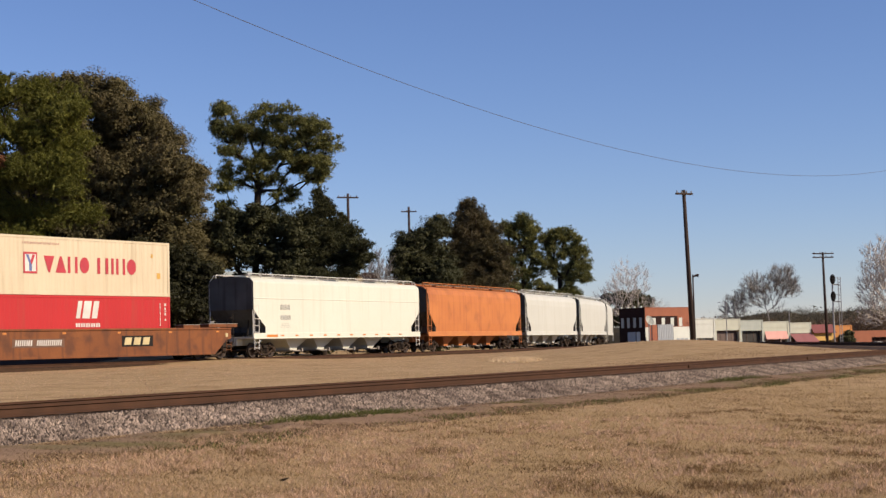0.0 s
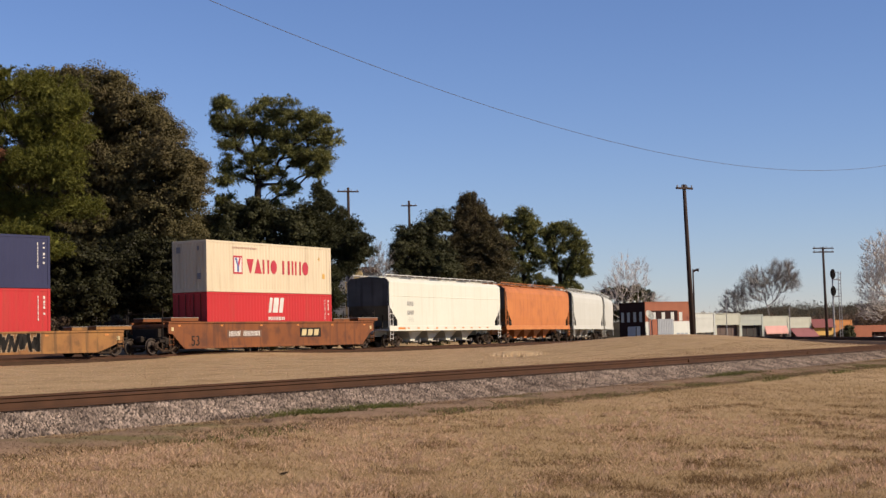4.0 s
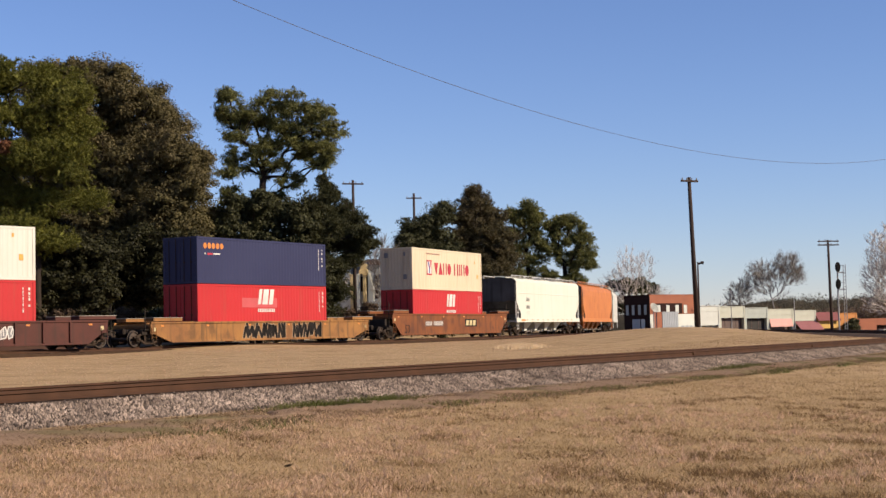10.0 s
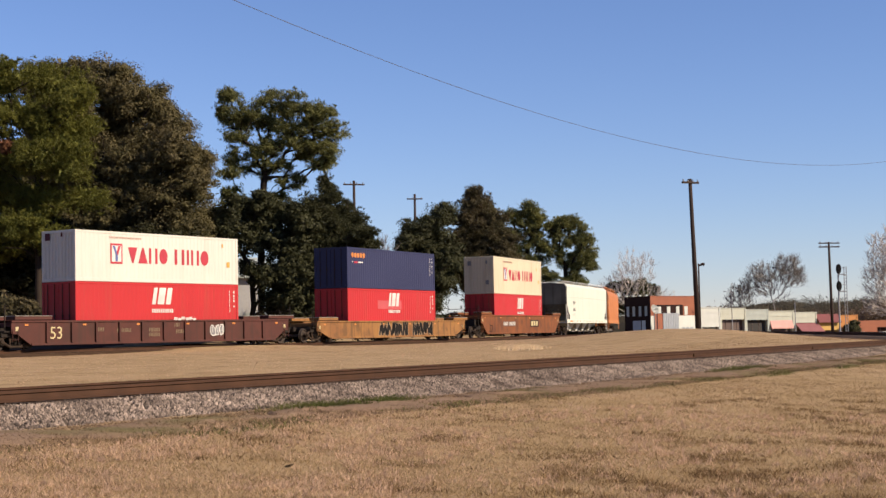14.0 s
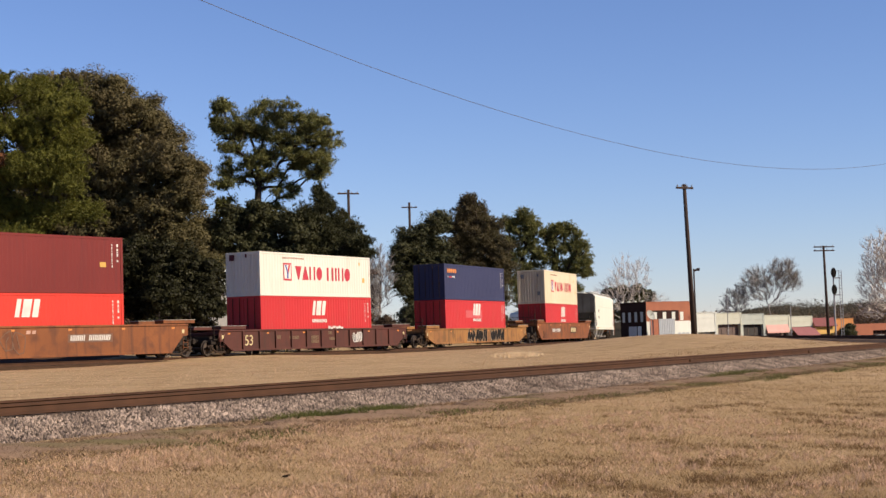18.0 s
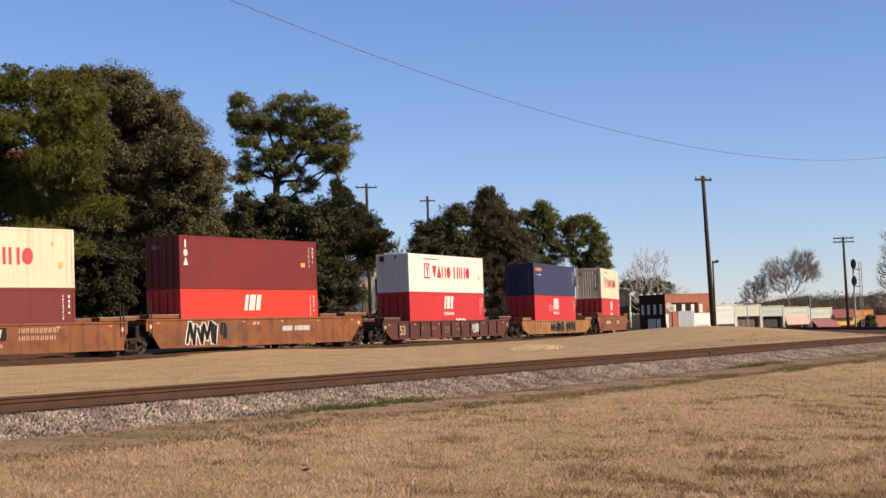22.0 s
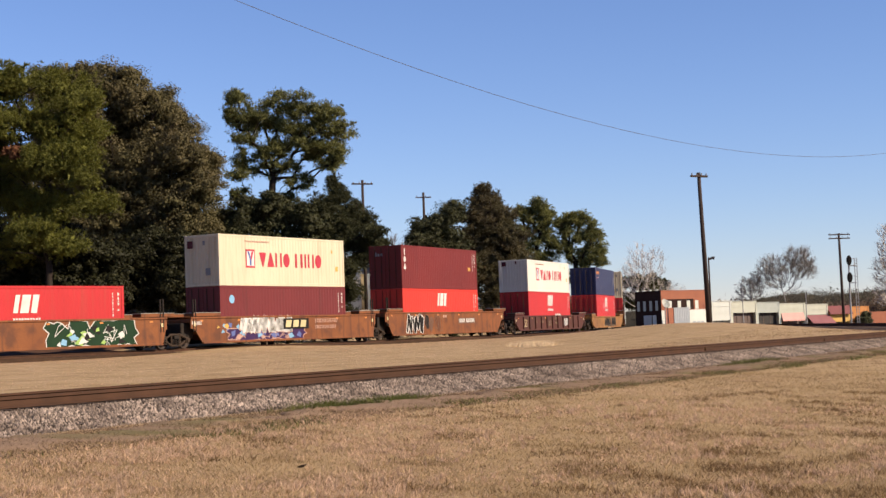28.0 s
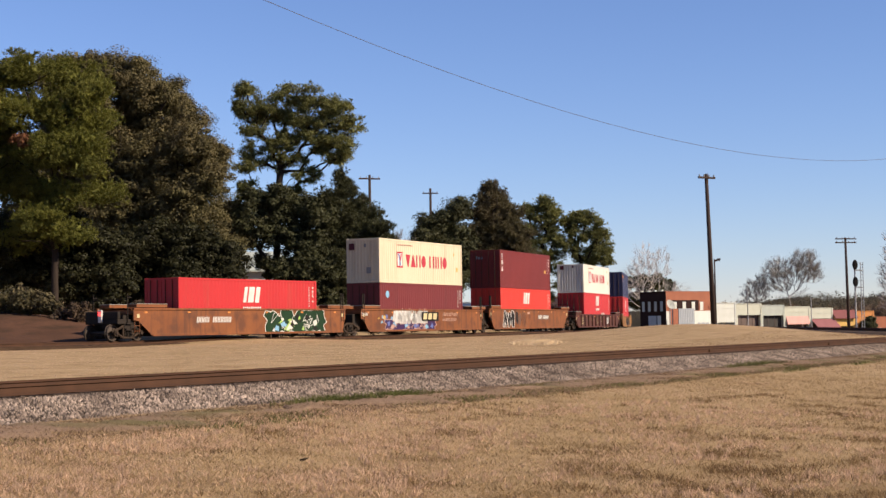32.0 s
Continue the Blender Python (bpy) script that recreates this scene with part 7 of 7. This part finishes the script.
def build_town():
    m = Matrix.Translation((60.5, 360, 0)) @ Matrix.Rotation(radians(25), 4, "Z")
    store(m, "white two-level store with wide panels", 0.0, 5.93, 5.1, PLASTER, opening=(0.5, 5.4, 0.5, PALE_WALL))
    store(m, "cream store with a brown shop front", 5.93, 13.4, 4.85, CREAM_WALL, opening=(6.4, 12.9, 2.2, BROWN_IN))
    store(m, "pale grey-cream store with a dark open front", 13.4, 20.16, 4.45, PALE_WALL, opening=(13.8, 19.9, 2.0, DARK_IN))
    store(m, "cream store with a pink awning", 20.16, 27.89, 4.0, CREAM_WALL, opening=(20.7, 27.3, 1.7, BROWN_IN), awning=(20.6, 27.3, 1.75, 0.1, 0.6, PINK))
    store(m, "cream store with a rose sloping awning", 27.89, 34.88, 3.6, CREAM_WALL, opening=(28.3, 34.5, 1.1, BROWN_IN), awning=(28.2, 35.2, 1.0, -1.0, 2.6, ROSE))
    store(m, "yellow store under a dull red roof front", 34.88, 41.98, 1.05, YELLOW_WALL, opening=(36, 41, -0.9, BROWN_IN), cap=False)
    r = thing("store_roof_front", m @ Matrix.Translation((34.9, -0.1, 1.06)), "dull red sloping roof front over the yellow store", "roof")
    part("roof_panel", plate(bmesh.new(), [(0, -0.9, 0), (7.1, -0.9, 0), (7.1, 0.6, 2.1), (0, 0.6, 2.1)], 0.12, (0, 0.6, -0.8)), ROOF_RED, r)
    store(m, "orange store with a pale trim", 41.98, 47.74, 2.7, ORANGE_WALL, opening=(45.6, 47.4, 0.2, PLASTER))
    store(m, "long low brick store", 47.74, 69.0, 1.35, BRICK, opening=(54, 66, -0.4, BRICK_DARK), cap=False)
    tree("shrub", "dark green bush by the orange store", m @ Vector((43.9, -2.5, -3.0)), 4.2, masses([(-0.9, 2.6, 1.0), (0.6, 3.4, 1.1), (0.1, 1.8, 1.2), (1.2, 2.2, 0.8)], 0.5, 71, 26), 0.2, LEAF_DARK, 71, r0=0.08, clump=0.6)
    # lamp standards on the street
    for x, y, z, arm in ((65.4, 345, 8.5, -1.2), (79.9, 345, 5.9, 0.0)):
        p = thing("street_lamp", Matrix.Translation((x, y, -3)), "slim pale street lamp standard", "street lamp", "street lamps")
        part("post", tube(bmesh.new(), [(0, 0, 0), (0, 0, z + 3)], 0.13, 0.09, seg=8), STEEL, p)
        if arm:
            part("arm", tube(bmesh.new(), [(0, 0, z + 2.7), (arm * 0.5, 0, z + 3.1), (arm, 0, z + 3.1)], 0.06, 0.05, seg=6), STEEL, p)
            part("head", boxes((arm - 0.7, arm, -0.15, 0.15, z + 3.0, z + 3.16), bevel=0.04), STEEL, p)
    # parked cars below the awnings
    for k, (x, paint) in enumerate(((24.3, PLASTER), (29.0, ROOF_RED), (50.0, PLASTER))):
        car = thing("parked_car", m @ Matrix.Translation((x, -7.0, -3.0)), ("white parked car in front of the stores", "dark red parked car in front of the stores", "white parked car by the brick store")[k], "car")
        prof = [(-2.2, 0.35), (-2.25, 0.8), (-2.0, 0.95), (-1.5, 1.02), (-0.9, 1.45), (0.7, 1.48), (1.4, 1.0), (2.1, 0.88), (2.25, 0.6), (2.2, 0.35)]
        bm = bmesh.new()
        loft(bm, [[(a, y, b * (1 if abs(y) < 0.8 else 0.96)) for a, b in prof] for y in (-0.88, -0.7, 0.7, 0.88)])
        part("body", bm, paint, car)
        part("side_glass", boxes((-1.2, 0.95, -0.905, -0.885, 1.02, 1.38)), PANE, car)
        for x2 in (-1.4, 1.4):
            for y in (-0.8, 0.8):
                part("wheel", tube(bmesh.new(), [(x2, y - 0.1, 0.33), (x2, y + 0.1, 0.33)], 0.33, seg=14), P_BLACK, car)


def house(name, label, x, y, turn, w, deep, eave, ridge, wall, roof, base=0.0):
    h = thing(name, Matrix.Translation((x, y, base)) @ Matrix.Rotation(radians(turn), 4, "Z"), label, "house")
    part("front_wall", boxes((0, w, 0, 0.2, 0, eave)), wall, h)
    part("back_wall", boxes((0, w, deep - 0.2, deep, 0, eave)), wall, h)
    for xx in (0.0, w - 0.2):
        bm = bmesh.new()
        plate(bm, [(xx, 0.2, 0), (xx, 0.2, eave), (xx, deep / 2, ridge - 0.1), (xx, deep - 0.2, eave), (xx, deep - 0.2, 0)], 0.2, (1, 0, 0))
        bmesh.ops.recalc_face_normals(bm, faces=bm.faces)
        part("gable_wall", bm, wall, h)
    for s in (0, 1):
        bm = bmesh.new()
        y0, y1 = (-0.5, deep / 2) if s == 0 else (deep + 0.5, deep / 2)
        plate(bm, [(-0.4, y0, eave - 0.15), (w + 0.4, y0, eave - 0.15), (w + 0.4, y1, ridge), (-0.4, y1, ridge)], 0.16, (0, 0, 1))
        bmesh.ops.recalc_face_normals(bm, faces=bm.faces)
        part("roof", bm, roof, h)
    for k in range(2):
        window_in(h, 0.8 + k * (w - 2.6), 1.1, 0.9, 1.5, 0.0, PALE_WALL)
    return h


def porch_house():
    """Old white house with a tall columned porch and a grey wing under a brown roof."""
    h = thing("house", Matrix.Translation((-8.0, 148, 0)), "old white house with tall porch columns and grey wing", "house")
    part("front_wall", boxes((-5.6, -1.42, 0, 0.25, 0, 6.9)), PLASTER, h)
    part("porch_wall", boxes((-1.42, 0.2, 1.6, 1.8, 0, 7.4)), GREY_WALL, h)
    part("side_wall", boxes((-1.62, -1.42, 0.25, 1.6, 0, 6.9)), PLASTER, h)
    part("back_wall", boxes((-5.6, 1.6, 6.8, 7.0, 0, 6.9)), GREY_WALL, h)
    for x, z in ((-0.98, 2.2), (-0.98, 4.6), (-0.2, 4.6)):
        w = part("window", boxes((x - 0.32, x + 0.32, 1.52, 1.6, z, z + 1.5)), BRICK_DARK, h, "dark tall window")
        part("window_sill", boxes((x - 0.38, x + 0.38, 1.44, 1.52, z - 0.1, z)), PLASTER, w)
    for x, paint in ((-1.3, CREAM_HOUSE), (-0.69, PLASTER), (-0.05, CREAM_HOUSE)):
        c = part("porch_column", boxes((x - 0.17, x + 0.17, -0.17, 0.17, 0.25, 6.15), bevel=0.02), paint, h, "square painted porch column")
        part("capital", boxes((x - 0.23, x + 0.23, -0.23, 0.23, 6.15, 6.32), bevel=0.02), paint, c)
        part("plinth", boxes((x - 0.23, x + 0.23, -0.23, 0.23, 0, 0.25), bevel=0.02), paint, c)
    part("porch_beam", boxes((-0.6, 0.27, -0.24, 1.6, 6.33, 6.75), bevel=0.02), CREAM_HOUSE, h)
    part("porch_frieze", boxes((-0.52, 0.2, -0.18, 1.6, 6.75, 7.5), bevel=0.02), CREAM_HOUSE, h)
    part("porch_cornice", boxes((-0.66, 0.34, -0.34, 1.6, 7.5, 7.64), bevel=0.02), CREAM_HOUSE, h)
    # blue-grey puts the wing's bluish shade into the wall colour
    part("wing_wall", boxes((0.25, 1.6, 0.9, 1.1, 0, 7.2), (1.4, 1.6, 1.1, 6.8, 0, 7.2)), SHED, h, "grey wing wall with bluish shade in its colour")
    part("wing_window", boxes((0.95, 1.35, 0.84, 0.9, 3.9, 6.2)), BRICK_DARK, h, "dark tall window")
    part("wing_roof", boxes((0.1, 1.75, 0.6, 7.0, 7.22, 7.8), bevel=0.03), BROWN_IN, h, "dull brown roof edge")
    part("main_roof", boxes((-5.8, 0.1, 1.85, 7.0, 7.42, 7.7), bevel=0.03), ROOF_GREY, h)
    part("raking_board", plate(bmesh.new(), [(0.32, 0.5, 6.45), (0.5, 0.5, 6.45), (0.92, 0.5, 5.0), (0.72, 0.5, 5.0)], 0.08), PLASTER, h, "white sloping stair board")
    part("stair_post", boxes((0.76, 0.88, 0.42, 0.54, 0, 5.0)), PLASTER, h)


build_poles()
signal()
brick_building()
build_town()
house("house", "grey-white house with a low roof behind the trees", -26.0, 138, 8, 9.0, 8.0, 6.0, 7.8, GREY_WALL, PALE_WALL)
porch_house()


# ------------------------------------------------------------------ motion of the train
def motions():
    for ob, rear, front, local in MOVERS:
        walk(ob, [(t, car_pose(rear, front, s) @ local) for t, s in enumerate(TRAVEL)])
    step = 0.125
    for ob, x in WHEELS:
        rows = []
        for k in range(int(32 / step) + 1):
            t = k * step
            i = min(int(t), 31)
            s = TRAVEL[i] + (TRAVEL[i + 1] - TRAVEL[i]) * (t - i)
            rows.append((t, Matrix.Translation((x, 0, 0.42)) @ Matrix.Rotation(s / 0.42 % math.tau, 4, "Y")))
        walk(ob, rows)


motions()
